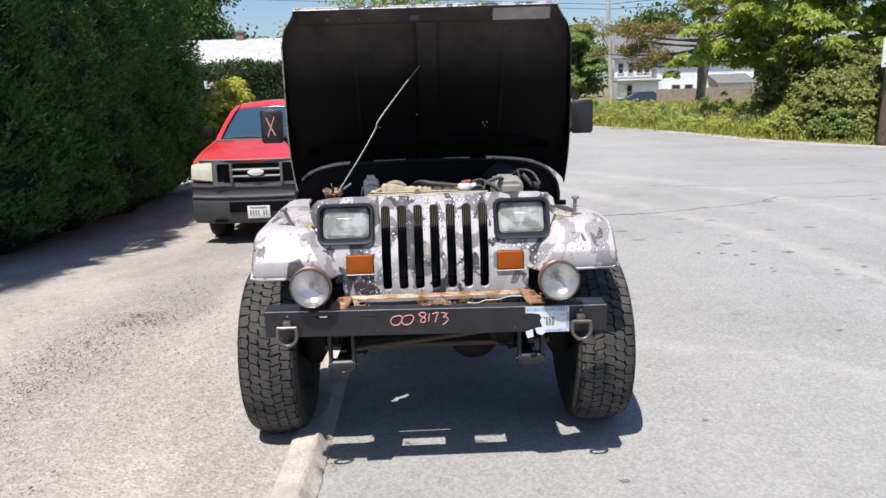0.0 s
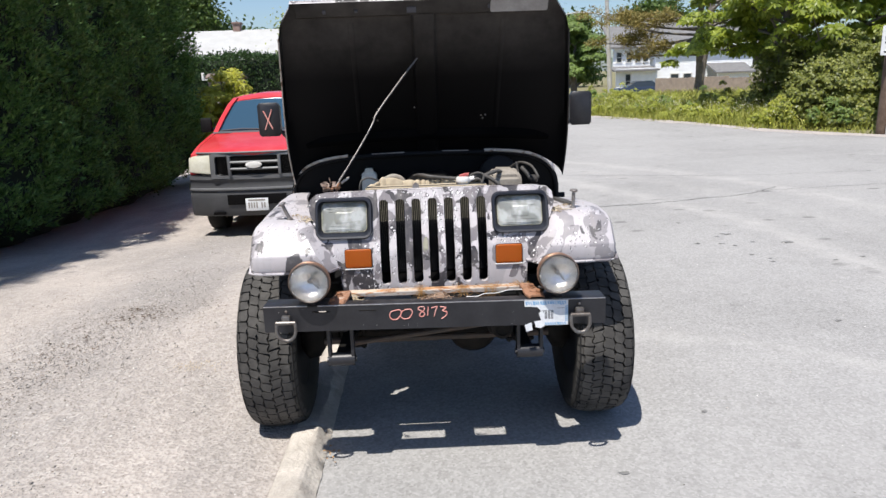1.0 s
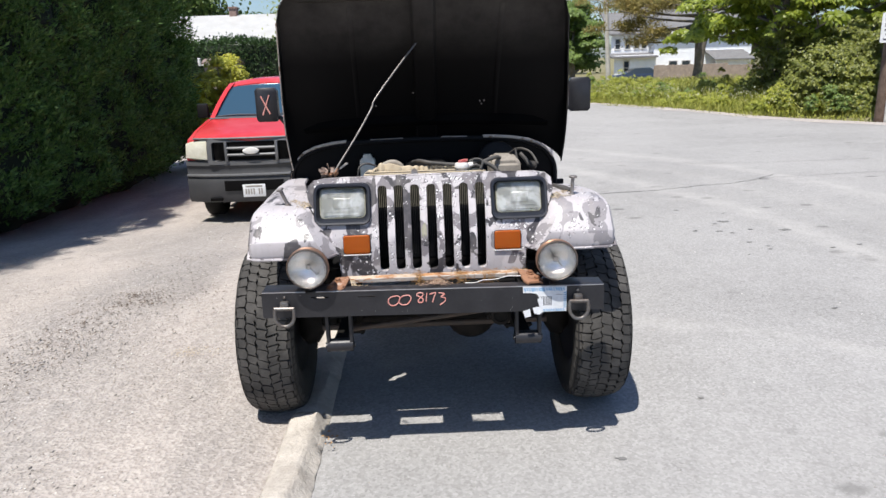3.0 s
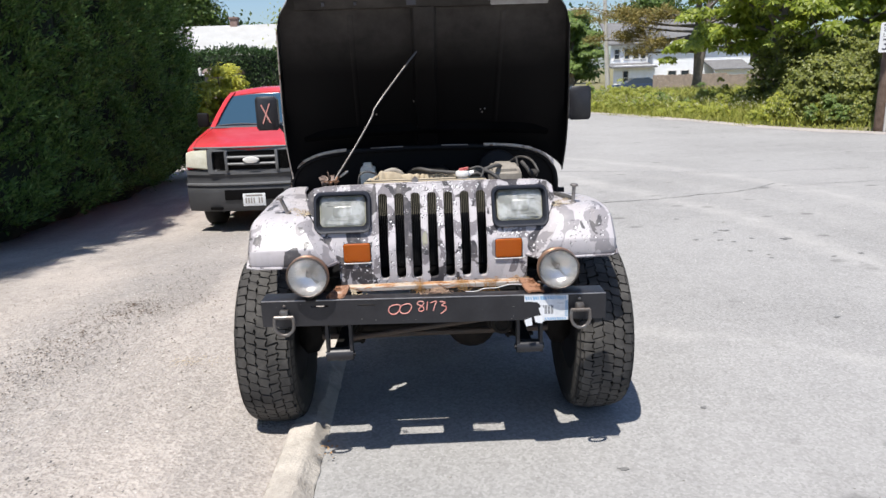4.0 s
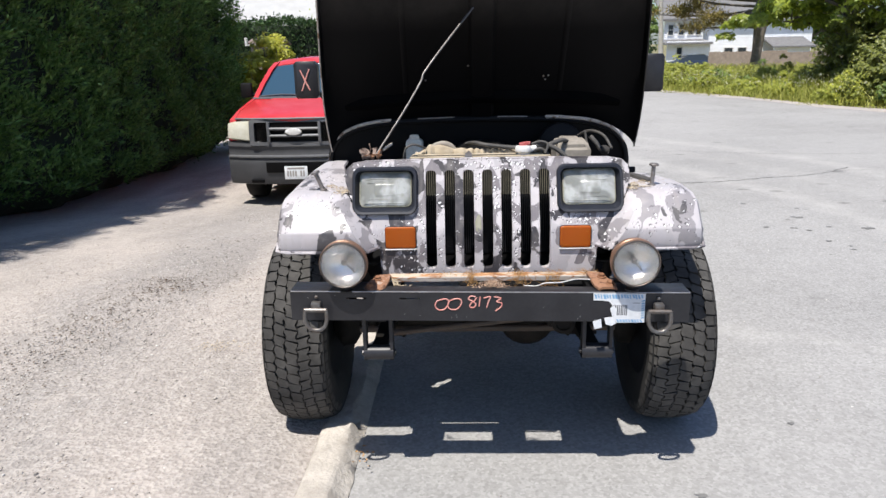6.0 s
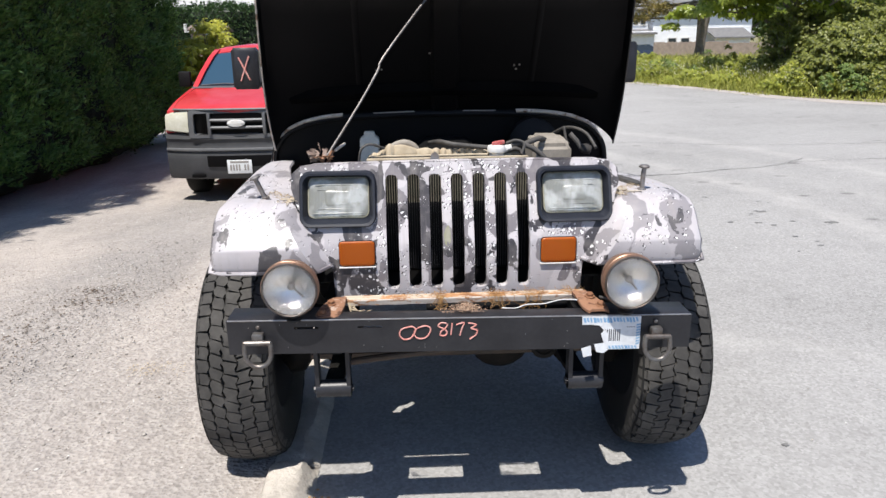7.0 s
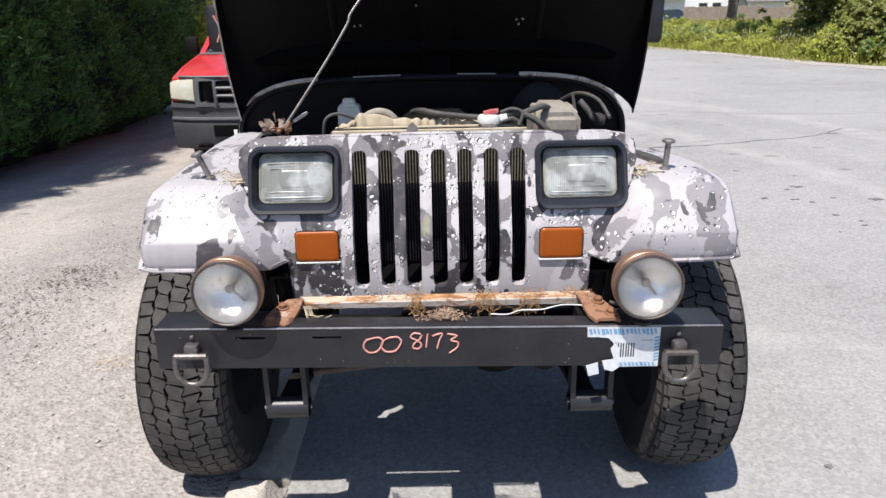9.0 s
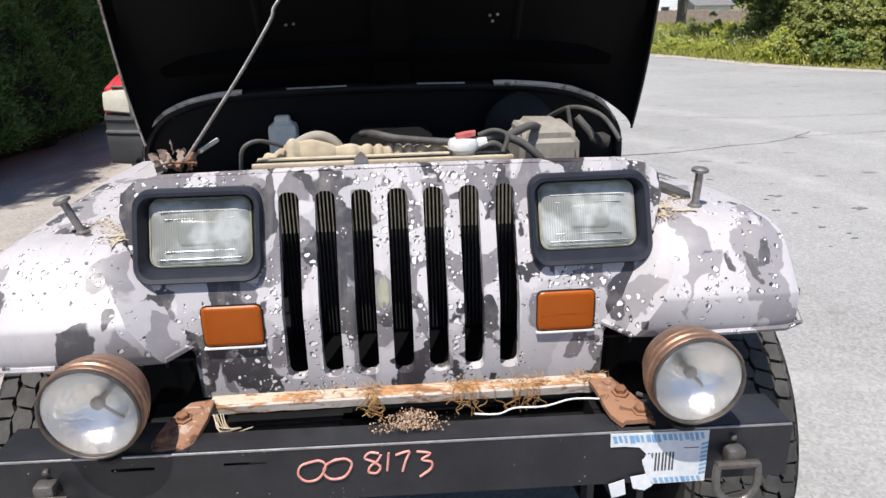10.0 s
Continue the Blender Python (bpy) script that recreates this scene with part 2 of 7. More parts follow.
    n.bump(n.noise(90.0, 3), 0.12, 0.002)
    return m


def gravel_lot():
    m = material("gravel_lot", (0.4, 0.37, 0.33), 0.95)
    n = Nodes(m)
    c = n.mix(n.ramp(n.noise(0.55, 5, 0.6), (0.36, 0), (0.66, 1)), (0.445, 0.39, 0.35), (0.335, 0.298, 0.272))
    worn_track = n.ramp(n.noise(1.0, 5, 0.62, n.scaled((1.0, 0.28, 1.0), (4.2, 0.6, 0))), (0.47, 0), (0.64, 0.8))
    c = n.mix(worn_track, c, (0.2, 0.183, 0.17))
    c = n.mix(n.ramp(n.noise(3.5, 6, 0.7), (0.45, 0), (0.75, 0.6)), c, (0.27, 0.24, 0.22))
    x_ = n.t.nodes.new("ShaderNodeSeparateXYZ")
    n.link(n.pos, x_.inputs[0])
    line = n.math("SUBTRACT", n.math("ADD", x_.outputs["X"], 2.13), n.math("MULTIPLY", n.math("SUBTRACT", x_.outputs["Y"], 1.0), -0.10))
    line = n.math("ADD", line, n.math("MULTIPLY", n.math("SUBTRACT", n.noise(1.1, 4, 0.6), 0.5), 0.9))
    band = n.ramp(n.math("ABSOLUTE", line), (0.25, 1), (0.62, 0))
    c = n.mix(n.math("MULTIPLY", band, n.ramp(n.noise(6.0, 5, 0.7), (0.32, 0.25), (0.62, 0.9))), c, (0.265, 0.243, 0.228))
    speck = n.voronoi(48.0, out="Color")
    c = n.mix(0.28, c, n.mix(n.ramp(speck, (0.1, 0), (0.9, 1)), (0.2, 0.185, 0.17), (0.62, 0.58, 0.54)))
    c = n.mix(n.ramp(n.voronoi(13.0), (0.04, 0.5), (0.09, 0)), c, (0.16, 0.15, 0.14))
    c = n.mix(n.ramp(n.voronoi(19.0, n.scaled(1.0, (5.3, 2.2, 0))), (0.05, 0.7), (0.09, 0)), c, (0.7, 0.67, 0.63))
    n.color(c)
    h = n.mix(0.5, n.voronoi(60.0), n.noise(22.0, 5, 0.7))
    n.bump(h, 0.65, 0.025)
    return m


def old_asphalt():
    m = material("old_asphalt", (0.3, 0.3, 0.3), 1.0, Specular_IOR_Level=0.03)
    n = Nodes(m)
    c = n.mix(n.ramp(n.noise(0.45, 5, 0.6), (0.38, 0), (0.66, 1)), (0.288, 0.283, 0.276), (0.226, 0.222, 0.216))
    lanes = n.ramp(n.noise(0.7, 4, 0.6, n.scaled((0.32, 1.3, 1.0), (2.0, 1.0, 0))), (0.5, 0), (0.72, 0.5))
    c = n.mix(lanes, c, (0.335, 0.328, 0.318))
    c = n.mix(n.ramp(n.noise(5.0, 6, 0.72), (0.4, 0), (0.72, 0.5)), c, (0.34, 0.334, 0.324))
    c = n.mix(n.ramp(n.noise(11.0, 5, 0.7, n.scaled((1.0, 0.6, 1.0), (3.0, 0, 0))), (0.55, 0), (0.8, 0.5)), c, (0.18, 0.174, 0.165))
    speck = n.voronoi(85.0, out="Color")
    c = n.mix(0.24, c, n.mix(n.ramp(speck, (0.1, 0), (0.9, 1)), (0.14, 0.135, 0.13), (0.55, 0.54, 0.53)))
    oil = n.ramp(n.noise(2.3, 4, 0.7, n.scaled((0.6, 0.45, 1.0), (0.4, 7.0, 0))), (0.65, 0), (0.74, 0.6))
    c = n.mix(oil, c, (0.13, 0.128, 0.125))
    spots = n.ramp(n.voronoi(2.6, n.scaled((0.7, 1.2, 1.0), (9.0, 4.0, 0))), (0.10, 0.6), (0.17, 0))
    c = n.mix(n.math("MULTIPLY", spots, n.ramp(n.noise(0.9, 2), (0.47, 0), (0.56, 1))), c, (0.1, 0.098, 0.095))
    band = n.t.nodes.new("ShaderNodeTexWave")
    band.wave_type, band.rings_direction = "RINGS", "Z"
    band.inputs["Scale"].default_value, band.inputs["Distortion"].default_value, band.inputs["Detail"].default_value = 0.045, 3.0, 3.0
    n.link(n.scaled(1.0, (6.0, -14.0, 0)), band.inputs["Vector"])
    c = n.mix(n.math("MULTIPLY", n.ramp(band.outputs["Fac"], (0.72, 0), (0.95, 1)), 0.18), c, (0.40, 0.39, 0.38))
    # paler arcs where wheels turning off the street have polished the surface
    for cx, cy, rad, wide, amount in ((-3.72, 3.7, 8.77, 0.3, 0.38), (-6.95, 2.38, 10.39, 0.28, 0.4), (0.99, -0.36, 1.79, 0.12, 0.3), (-5.5, 3.2, 9.7, 0.3, 0.18)):
        d = n.t.nodes.new("ShaderNodeVectorMath")
        d.operation = "DISTANCE"
        n.link(n.scaled((1, 1, 0)), d.inputs[0])
        d.inputs[1].default_value = (cx, cy, 0)
        wobble = n.math("MULTIPLY", n.math("SUBTRACT", n.noise(0.8, 3), 0.5), 0.5)
        off = n.math("ABSOLUTE", n.math("SUBTRACT", n.math("ADD", d.outputs["Value"], wobble), rad))
        soft = n.ramp(n.math("DIVIDE", off, wide), (0.15, 1), (1.0, 0))
        broken = n.ramp(n.noise(2.6, 6, 0.7), (0.35, 0.15), (0.6, 1))
        c = n.mix(n.math("MULTIPLY", n.math("MULTIPLY", soft, broken), amount), c, (0.45, 0.435, 0.415))
    n.color(c)
    n.bump(n.mix(0.6, n.voronoi(110.0), n.noise(40.0, 4, 0.7)), 0.4, 0.007)
    return m


def leaf_material(name, dark, light, rough=0.55, through=0.25):
    m = material(name, dark, rough)
    n = Nodes(m)
    c = n.mix(n.island(), dark, light)
    c = n.mix(n.ramp(n.noise(1.6, 3), (0.4, 0), (0.65, 0.7)), c, tuple(0.65 * a + 0.35 * b for a, b in zip(dark, light)))
    n.color(c)
    t = n.t.nodes.new("ShaderNodeBsdfTranslucent")
    n.link(c, t.inputs["Color"])
    x = n.t.nodes.new("ShaderNodeMixShader")
    x.inputs[0].default_value = through
    n.link(n.b.outputs[0], x.inputs[1])
    n.link(t.outputs[0], x.inputs[2])
    n.link(x.outputs[0], n.t.nodes["Material Output"].inputs["Surface"])
    return m


def siding_material():
    m = material("painted_siding", (0.78, 0.79, 0.8), 0.6)
    n = Nodes(m)
    n.color(n.mix(n.ramp(n.noise(2.0, 5), (0.4, 0), (0.7, 1)), (0.88, 0.885, 0.9), (0.8, 0.805, 0.82)))
    return m


M_CAMO = camo_paint()
M_CAMOSUNLIT = camo_paint("sunlit_camo_paint", 1.0)
M_LOT = gravel_lot()
M_ROAD = old_asphalt()
M_KERB = worn("kerb_concrete", (0.53, 0.485, 0.43), (0.36, 0.325, 0.285), 8.0, 0.95, 0, 0.7, 60.0, 0.012)
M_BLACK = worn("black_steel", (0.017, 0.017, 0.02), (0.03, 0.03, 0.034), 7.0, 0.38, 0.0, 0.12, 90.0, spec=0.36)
M_BLACK_DULL = worn("black_underside", (0.006, 0.006, 0.0065), (0.012, 0.0115, 0.012), 3.0, 0.6, 0.0, 0.3, 30.0, spec=0.2)
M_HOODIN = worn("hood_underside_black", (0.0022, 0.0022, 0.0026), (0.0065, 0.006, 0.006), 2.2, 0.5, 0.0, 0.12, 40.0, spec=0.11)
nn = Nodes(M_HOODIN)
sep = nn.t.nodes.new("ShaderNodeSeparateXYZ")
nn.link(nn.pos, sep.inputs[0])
# Extra light on the upper underside is painted in, broken into smoky patches.
upper_light = nn.math("MULTIPLY", nn.ramp(nn.math("MULTIPLY", sep.outputs["Z"], 0.5), (0.79, 0), (0.95, 1)), nn.ramp(nn.noise(3.4, 5, 0.65), (0.36, 0.3), (0.66, 1.15)))
nn.color(nn.mix(upper_light, nn.mix(nn.noise(2.2, 4), (0.002, 0.002, 0.0024), (0.0055, 0.005, 0.005)), (0.075, 0.067, 0.06)))
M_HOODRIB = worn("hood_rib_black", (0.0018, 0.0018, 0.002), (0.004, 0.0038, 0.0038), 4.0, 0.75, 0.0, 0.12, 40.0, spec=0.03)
M_GRIMY = worn("grimy_metal", (0.025, 0.023, 0.022), (0.055, 0.046, 0.038), 9.0, 0.75, 0.2, 0.4, 60.0)
M_UNDER = worn("oily_underside_metal", (0.008, 0.0075, 0.007), (0.02, 0.016, 0.013), 12.0, 0.7, 0.1, 0.4, 70.0, spec=0.2)
M_RUBBER = worn("tyre_rubber", (0.011, 0.0105, 0.010), (0.024, 0.022, 0.02), 7.0, 0.85, 0.0, 0.3, 80.0)
M_TREAD = worn("tread_rubber", (0.034, 0.032, 0.030), (0.082, 0.077, 0.071), 9.0, 0.88, 0.0, 0.35, 90.0)
M_FIN = worn("lit_dusty_fin_metal", (0.22, 0.205, 0.16), (0.13, 0.122, 0.1), 30.0, 0.7, 0.0, 0.3, 120.0)
M_HOSE = worn("hose_rubber", (0.05, 0.048, 0.046), (0.11, 0.1, 0.09), 12.0, 0.7, 0.0, 0.2, 90.0)
M_RUST = flaky("rust", (0.13, 0.06, 0.035), (0.31, 0.16, 0.092), (0.47, 0.365, 0.30), 48.0)
M_RUSTCRUMB = leaf_material("rust_crumbs", (0.32, 0.18, 0.11), (0.6, 0.45, 0.33), 0.9, 0.0)
M_RUSTDARK = worn("dark_rust", (0.17, 0.07, 0.035), (0.3, 0.15, 0.08), 30.0, 0.9, 0.0, 0.8, 120.0, 0.006)
M_BARPAINT = flaky("peeling_white_paint", (0.24, 0.12, 0.06), (0.50, 0.47, 0.43), (0.36, 0.18, 0.08), 34.0, (0.4, 1, 1), 0.4, 0.56)
M_BARTOP = flaky("rusted_bar_top", (0.24, 0.11, 0.05), (0.47, 0.25, 0.11), (0.58, 0.5, 0.4), 34.0, (0.4, 1, 1), 0.44, 0.52)
M_SEALPALE = flaky("weathered_pale_seal", (0.22, 0.14, 0.09), (0.60, 0.54, 0.47), (0.78, 0.73, 0.66), 34.0)
M_RINGSTEEL = worn("dull_tow_steel", (0.17, 0.165, 0.16), (0.11, 0.085, 0.07), 30.0, 0.42, 0.6, 0.3, 120.0)
M_LAMPRING = worn("dark_lens_ring", (0.11, 0.1, 0.095), (0.09, 0.065, 0.05), 30.0, 0.45, 0.6, 0.3, 120.0)
M_NEEDLE = leaf_material("dead_needles", (0.36, 0.28, 0.18), (0.54, 0.44, 0.31), 0.85, 0.1)
M_STRAW = leaf_material("dry_straw", (0.26, 0.12, 0.04), (0.5, 0.31, 0.13), 0.8, 0.1)
M_BEZEL = worn("bezel_plastic", (0.010, 0.0125, 0.021), (0.018, 0.021, 0.031), 14.0, 0.55, 0.0, 0.1, 90.0, spec=0.35)
M_DUSTYTAN = worn("dusty_tan_plastic", (0.52, 0.44, 0.32), (0.36, 0.29, 0.2), 14.0, 0.85, 0.0, 0.4, 80.0)
M_GREYTAN = worn("dusty_grey_box", (0.3, 0.27, 0.23), (0.2, 0.175, 0.145), 10.0, 0.85, 0.0, 0.3, 80.0)
M_JUG = worn("cloudy_plastic_jug", (0.86, 0.8, 0.66), (0.76, 0.7, 0.58), 12.0, 0.5, 0.0, 0.1, 60.0)
M_STEEL = worn("bright_steel", (0.5, 0.48, 0.46), (0.3, 0.27, 0.25), 20.0, 0.38, 0.85, 0.2, 120.0)
M_OLDSTEEL = worn("weathered_steel", (0.3, 0.29, 0.29), (0.2, 0.16, 0.13), 25.0, 0.5, 0.7, 0.3, 120.0)
M_BRONZE = worn("tarnished_bronze_rim", (0.34, 0.2, 0.13), (0.2, 0.12, 0.085), 30.0, 0.42, 0.6, 0.2, 120.0)
M_CHROME = material("lamp_reflector", (0.84, 0.81, 0.77), 0.15, 0.92)
nn = Nodes(M_CHROME)
nn.bump(nn.noise(55.0, 4, 0.65, None, 0.8), 0.55, 0.006)
M_CHALK = worn("red_chalk", (0.66, 0.24, 0.2), (0.72, 0.42, 0.37), 90.0, 0.9, 0.0, 0.2, 200.0)
M_WHITE = worn("white_plastic", (0.75, 0.74, 0.72), (0.62, 0.6, 0.57), 12.0, 0.5, 0.0, 0.1, 90.0)
M_RED = worn("faded_red_plastic", (0.42, 0.07, 0.07), (0.5, 0.2, 0.18), 60.0, 0.6)
M_LABEL = worn("foil_label", (0.33, 0.31, 0.29), (0.22, 0.2, 0.185), 12.0, 0.5, 0.0, 0.05, 90.0)
M_PAPER = worn("weathered_paper", (0.74, 0.75, 0.77), (0.62, 0.64, 0.66), 18.0, 0.75, 0.0, 0.1, 90.0)
M_BLUE = worn("blue_print", (0.16, 0.34, 0.55), (0.28, 0.45, 0.63), 40.0, 0.75, 0.0, 0.05, 90.0)
M_INK = material("dark_print", (0.07, 0.07, 0.08), 0.8)
M_TRUCKRED = worn("faded_red_paint", (0.52, 0.034, 0.04), (0.58, 0.075, 0.085), 1.5, 0.22, 0.0, 0.02, 200.0)
M_TRUCKGREY = worn("dark_grey_bumper_plastic", (0.045, 0.046, 0.05), (0.06, 0.061, 0.065), 4.0, 0.6, 0.0, 0.15, 150.0)
M_TRIMGREY = worn("silver_grey_trim", (0.11, 0.113, 0.12), (0.15, 0.152, 0.158), 5.0, 0.45, 0.2, 0.05, 90.0)
M_CREAM = worn("clouded_lamp_lens", (0.52, 0.5, 0.40), (0.6, 0.59, 0.52), 7.0, 0.25, 0.0, 0.05, 60.0)
M_DARKGLASS = material("dark_window_glass", (0.03, 0.04, 0.05), 0.04, 0.0, IOR=1.5)
M_WINDSHIELD = material("tinted_windshield", (0.028, 0.065, 0.105), 0.06, 0.0, IOR=1.5)
M_SIDING = siding_material()
M_ROOF = worn("grey_shingle_roof", (0.15, 0.148, 0.15), (0.2, 0.196, 0.195), 3.0, 0.9, 0.0, 0.5, 30.0, 0.02)
M_WHITEROOF = worn("pale_metal_roof", (0.46, 0.46, 0.45), (0.4, 0.395, 0.38), 1.5, 0.6, 0.0, 0.1, 20.0)
M_SHEDROOF = worn("brown_shingle", (0.16, 0.115, 0.095), (0.27, 0.21, 0.18), 9.0, 0.9, 0.0, 0.4, 40.0)
M_BRICK = worn("chimney_brick", (0.2, 0.13, 0.11), (0.3, 0.22, 0.19), 6.0, 0.9, 0.0, 0.4, 40.0)
M_FENCE = worn("weathered_fence_wood", (0.36, 0.29, 0.235), (0.25, 0.2, 0.165), 3.0, 0.9, 0.0, 0.4, 30.0, 0.01)
M_BARK = worn("bark", (0.13, 0.112, 0.095), (0.2, 0.175, 0.15), 5.0, 0.95, 0.0, 0.8, 25.0, 0.03)
M_POLE = worn("pale_pole", (0.55, 0.53, 0.5), (0.43, 0.41, 0.38), 4.0, 0.85, 0.0, 0.2, 40.0)
M_WOODPOLE = worn("dark_creosote_wood", (0.1, 0.065, 0.045), (0.17, 0.12, 0.09), 6.0, 0.95, 0.0, 0.7, 40.0, 0.02)
M_DIRT = worn("soil_under_grass", (0.16, 0.15, 0.07), (0.25, 0.22, 0.12), 0.9, 0.95, 0.0, 0.8, 9.0, 0.04)
M_HEDGE = leaf_material("arborvitae_foliage", (0.026, 0.066, 0.016), (0.16, 0.29, 0.058), 0.6, 0.2)
M_HEDGECORE = material("hedge_shade", (0.012, 0.02, 0.009), 0.95)
M_HEDGE_FAR = leaf_material("yew_foliage", (0.028, 0.06, 0.02), (0.075, 0.14, 0.035), 0.6, 0.15)
M_YELLOWBUSH = leaf_material("yellow_green_leaves", (0.15, 0.19, 0.02), (0.42, 0.42, 0.05), 0.5, 0.3)
M_GOLDBUSH = leaf_material("golden_green_leaves", (0.24, 0.27, 0.025), (0.62, 0.57, 0.06), 0.5, 0.35)
M_MAPLE = leaf_material("broad_green_leaves", (0.12, 0.18, 0.018), (0.5, 0.56, 0.075), 0.42, 0.5)
M_TREE_FAR = leaf_material("deep_green_leaves", (0.03, 0.065, 0.013), (0.13, 0.20, 0.035), 0.55, 0.25)
M_TREE_MID = leaf_material("mid_green_leaves", (0.055, 0.1, 0.018), (0.22, 0.31, 0.06), 0.55, 0.3)
M_TREE_LIGHT = leaf_material("light_green_leaves", (0.2, 0.25, 0.05), (0.42, 0.46, 0.14), 0.5, 0.35)
M_PINE = leaf_material("browning_pine_needles", (0.13, 0.13, 0.03), (0.36, 0.26, 0.08), 0.7, 0.2)
M_SHRUB = leaf_material("shrub_leaves", (0.055, 0.08, 0.012), (0.28, 0.29, 0.045), 0.5, 0.25)
M_GRASS = leaf_material("grass_blades", (0.14, 0.18, 0.022), (0.5, 0.48, 0.11), 0.65, 0.3)
M_WEED = leaf_material("weed_leaves", (0.17, 0.22, 0.025), (0.46, 0.46, 0.06), 0.55, 0.3)
M_SEEDHEAD = leaf_material("pale_seed_heads", (0.42, 0.41, 0.26), (0.68, 0.66, 0.5), 0.7, 0.3)
M_STAIN = worn("yellow_stained_paint", (0.22, 0.215, 0.135), (0.33, 0.32, 0.26), 60.0, 0.7, 0.0, 0.1, 120.0)


def glass_material(name, tint=(1, 1, 1), rough=0.03):
    m = material(name, tint, rough)
    b = m.node_tree.nodes["Principled BSDF"]
    b.inputs["Transmission Weight"].default_value = 1.0
    b.inputs["IOR"].default_value = 1.45
    return m


M_GLASS = glass_material("clear_lens_glass")
M_AMBER = material("amber_lens", (0.35, 0.078, 0.005), 0.4, Specular_IOR_Level=0.3)
b = M_AMBER.node_tree.nodes["Principled BSDF"]
b.inputs["Subsurface Weight"].default_value = 0.2
b.inputs["Subsurface Radius"].default_value = (0.02, 0.006, 0.001)

# ---- the ground ----
def lot_height(y):
    """The gravel lot falls gently away from the street."""
    return 0.03 + float(np.interp(y, [-60, 2.0, 7.5, 12.0, 25.0, 400.0], [0.0, 0.0, -0.64, -0.80, -0.9, -1.1]))


def bank_height(x, y):
    return float(np.interp(y, [-400, 32, 60, 400], [0.0, 0.0, -0.95, -1.2])) - 0.03


EDGE = [(60, -40), (24, -8), (14.5, 5.2), (11.6, 9.4), (9.7, 12.06), (8.9, 13.3), (8.35, 14.3), (7.75, 16.6), (7.35, 18.1), (6.6, 20.2), (5.84, 21.9), (3.5, 24.6), (0.5, 26.6), (-3.0, 28.0), (-12, 31), (-60, 46)]


def sheet(name, xs, ys, height, mat_, label, category):
    v = np.array([(x, y, height(x, y)) for y in ys for x in xs])
    nx = len(xs)
    f = np.array([(j * nx + i, j * nx + i + 1, (j + 1) * nx + i + 1, (j + 1) * nx + i) for j in range(len(ys) - 1) for i in range(nx - 1)])
    ob = new(name, from_arrays(name, v, f, mat_, True))
    return tagged(ob, label, category, kind="structure")


far = [-900, -300, -120, -60, -40, -25, -15]
sheet("ground", far + [-10, -5, 0, 5, 10, 15, 25, 40, 60, 120, 300, 900], far + [-10, -5, 0, 5, 10, 15, 20, 25, 30, 35, 40, 50, 60, 80, 120, 300, 900],
               lambda x, y: bank_height(x, y) - (0.05 if x > -3 else 1.3), M_DIRT, "dry soil under long grass beside a road", "ground")
sheet("gravel_lot", [-60, -30, -15, -9, -7] + [-6 + 0.25 * i for i in range(22)] + [-0.66], [-40, -20, -8, -4] + [-3 + 0.25 * i for i in range(66)] + [14, 18, 25, 40, 60],
            lambda x, y: lot_height(y) + (0.012 * noise.noise((x * 1.3, y * 1.3, 0)) if x > -7 and y < 14 else 0), M_LOT, "pale sandy gravel lot with dark worn patches and small stones", "gravel lot")

bm = bmesh.new()
outline = [(-0.5, -40)] + [(-0.5, y) for y in (-8, -3, 0, 3, 8, 14, 20)] + [(-0.5, 27.2)] + [p for p in reversed(EDGE) if p[0] > -0.4] + [(60, -60), (-0.5, -60)]
vs = [bm.verts.new((x, y, 0)) for x, y in outline]
edges = [bm.edges.new((p, q)) for p, q in zip(vs, vs[1:] + vs[:1])]
bmesh.ops.triangle_fill(bm, use_beauty=True, edges=edges, normal=(0, 0, 1))
road = tagged(new("road", finish(bm, "road", M_ROAD, 0)), "worn pale grey asphalt road with cracks and oil stains", "road", kind="structure")

# kerb stones along the edge of the road
def kerb_stone(y0, y1, seed, top):
    """A worn stone with a sharp, chipped edge on the road side and rounded ends."""
    bm = bmesh.new()
    ys = np.linspace(y0, y1, max(12, int((y1 - y0) * 45)))
    prof = [(-0.694, -0.3), (-0.692, top - 0.02), (-0.683, top - 0.006), (-0.668, top), (-0.63, top + 0.002), (-0.59, top + 0.001), (-0.565, top), (-0.552, top - 0.003), (-0.542, top - 0.011), (-0.524, top * 0.5), (-0.5, 0.004), (-0.492, -0.3)]
    rings = []
    for y in ys:
        slant = 0.018 * min(0.0, max(-1.3, y - 0.4))
        end = 0.03 * max(0.0, 1 - (y - y0) / 0.05) ** 2 + 0.03 * max(0.0, 1 - (y1 - y) / 0.05) ** 2
        chip = max(0.0, noise.noise((y * 5.0, seed * 3.1, 0)) - 0.28) * 0.07
        ring = []
        for i, (x, z) in enumerate(prof):
            q = noise.noise((x * 30, y * 11, seed)) * 0.006 + noise.noise((x * 60, y * 34, seed + 5)) * 0.0035
            if i in (6, 7, 8, 9):
                x -= chip * (1.0 if i > 6 else 0.4)
                z -= chip * 0.3
            if 0 < i < 11:
                x, z = x + q, z + q - end * (1 if z > 0.03 else 0)
            ring.append((x + (slant if i < 10 else 0.0) + (0.027 if i < 4 else 0.014 if i == 4 else 0.0), y, z))
        rings.append(ring)
    loft(bm, rings)
    return bm


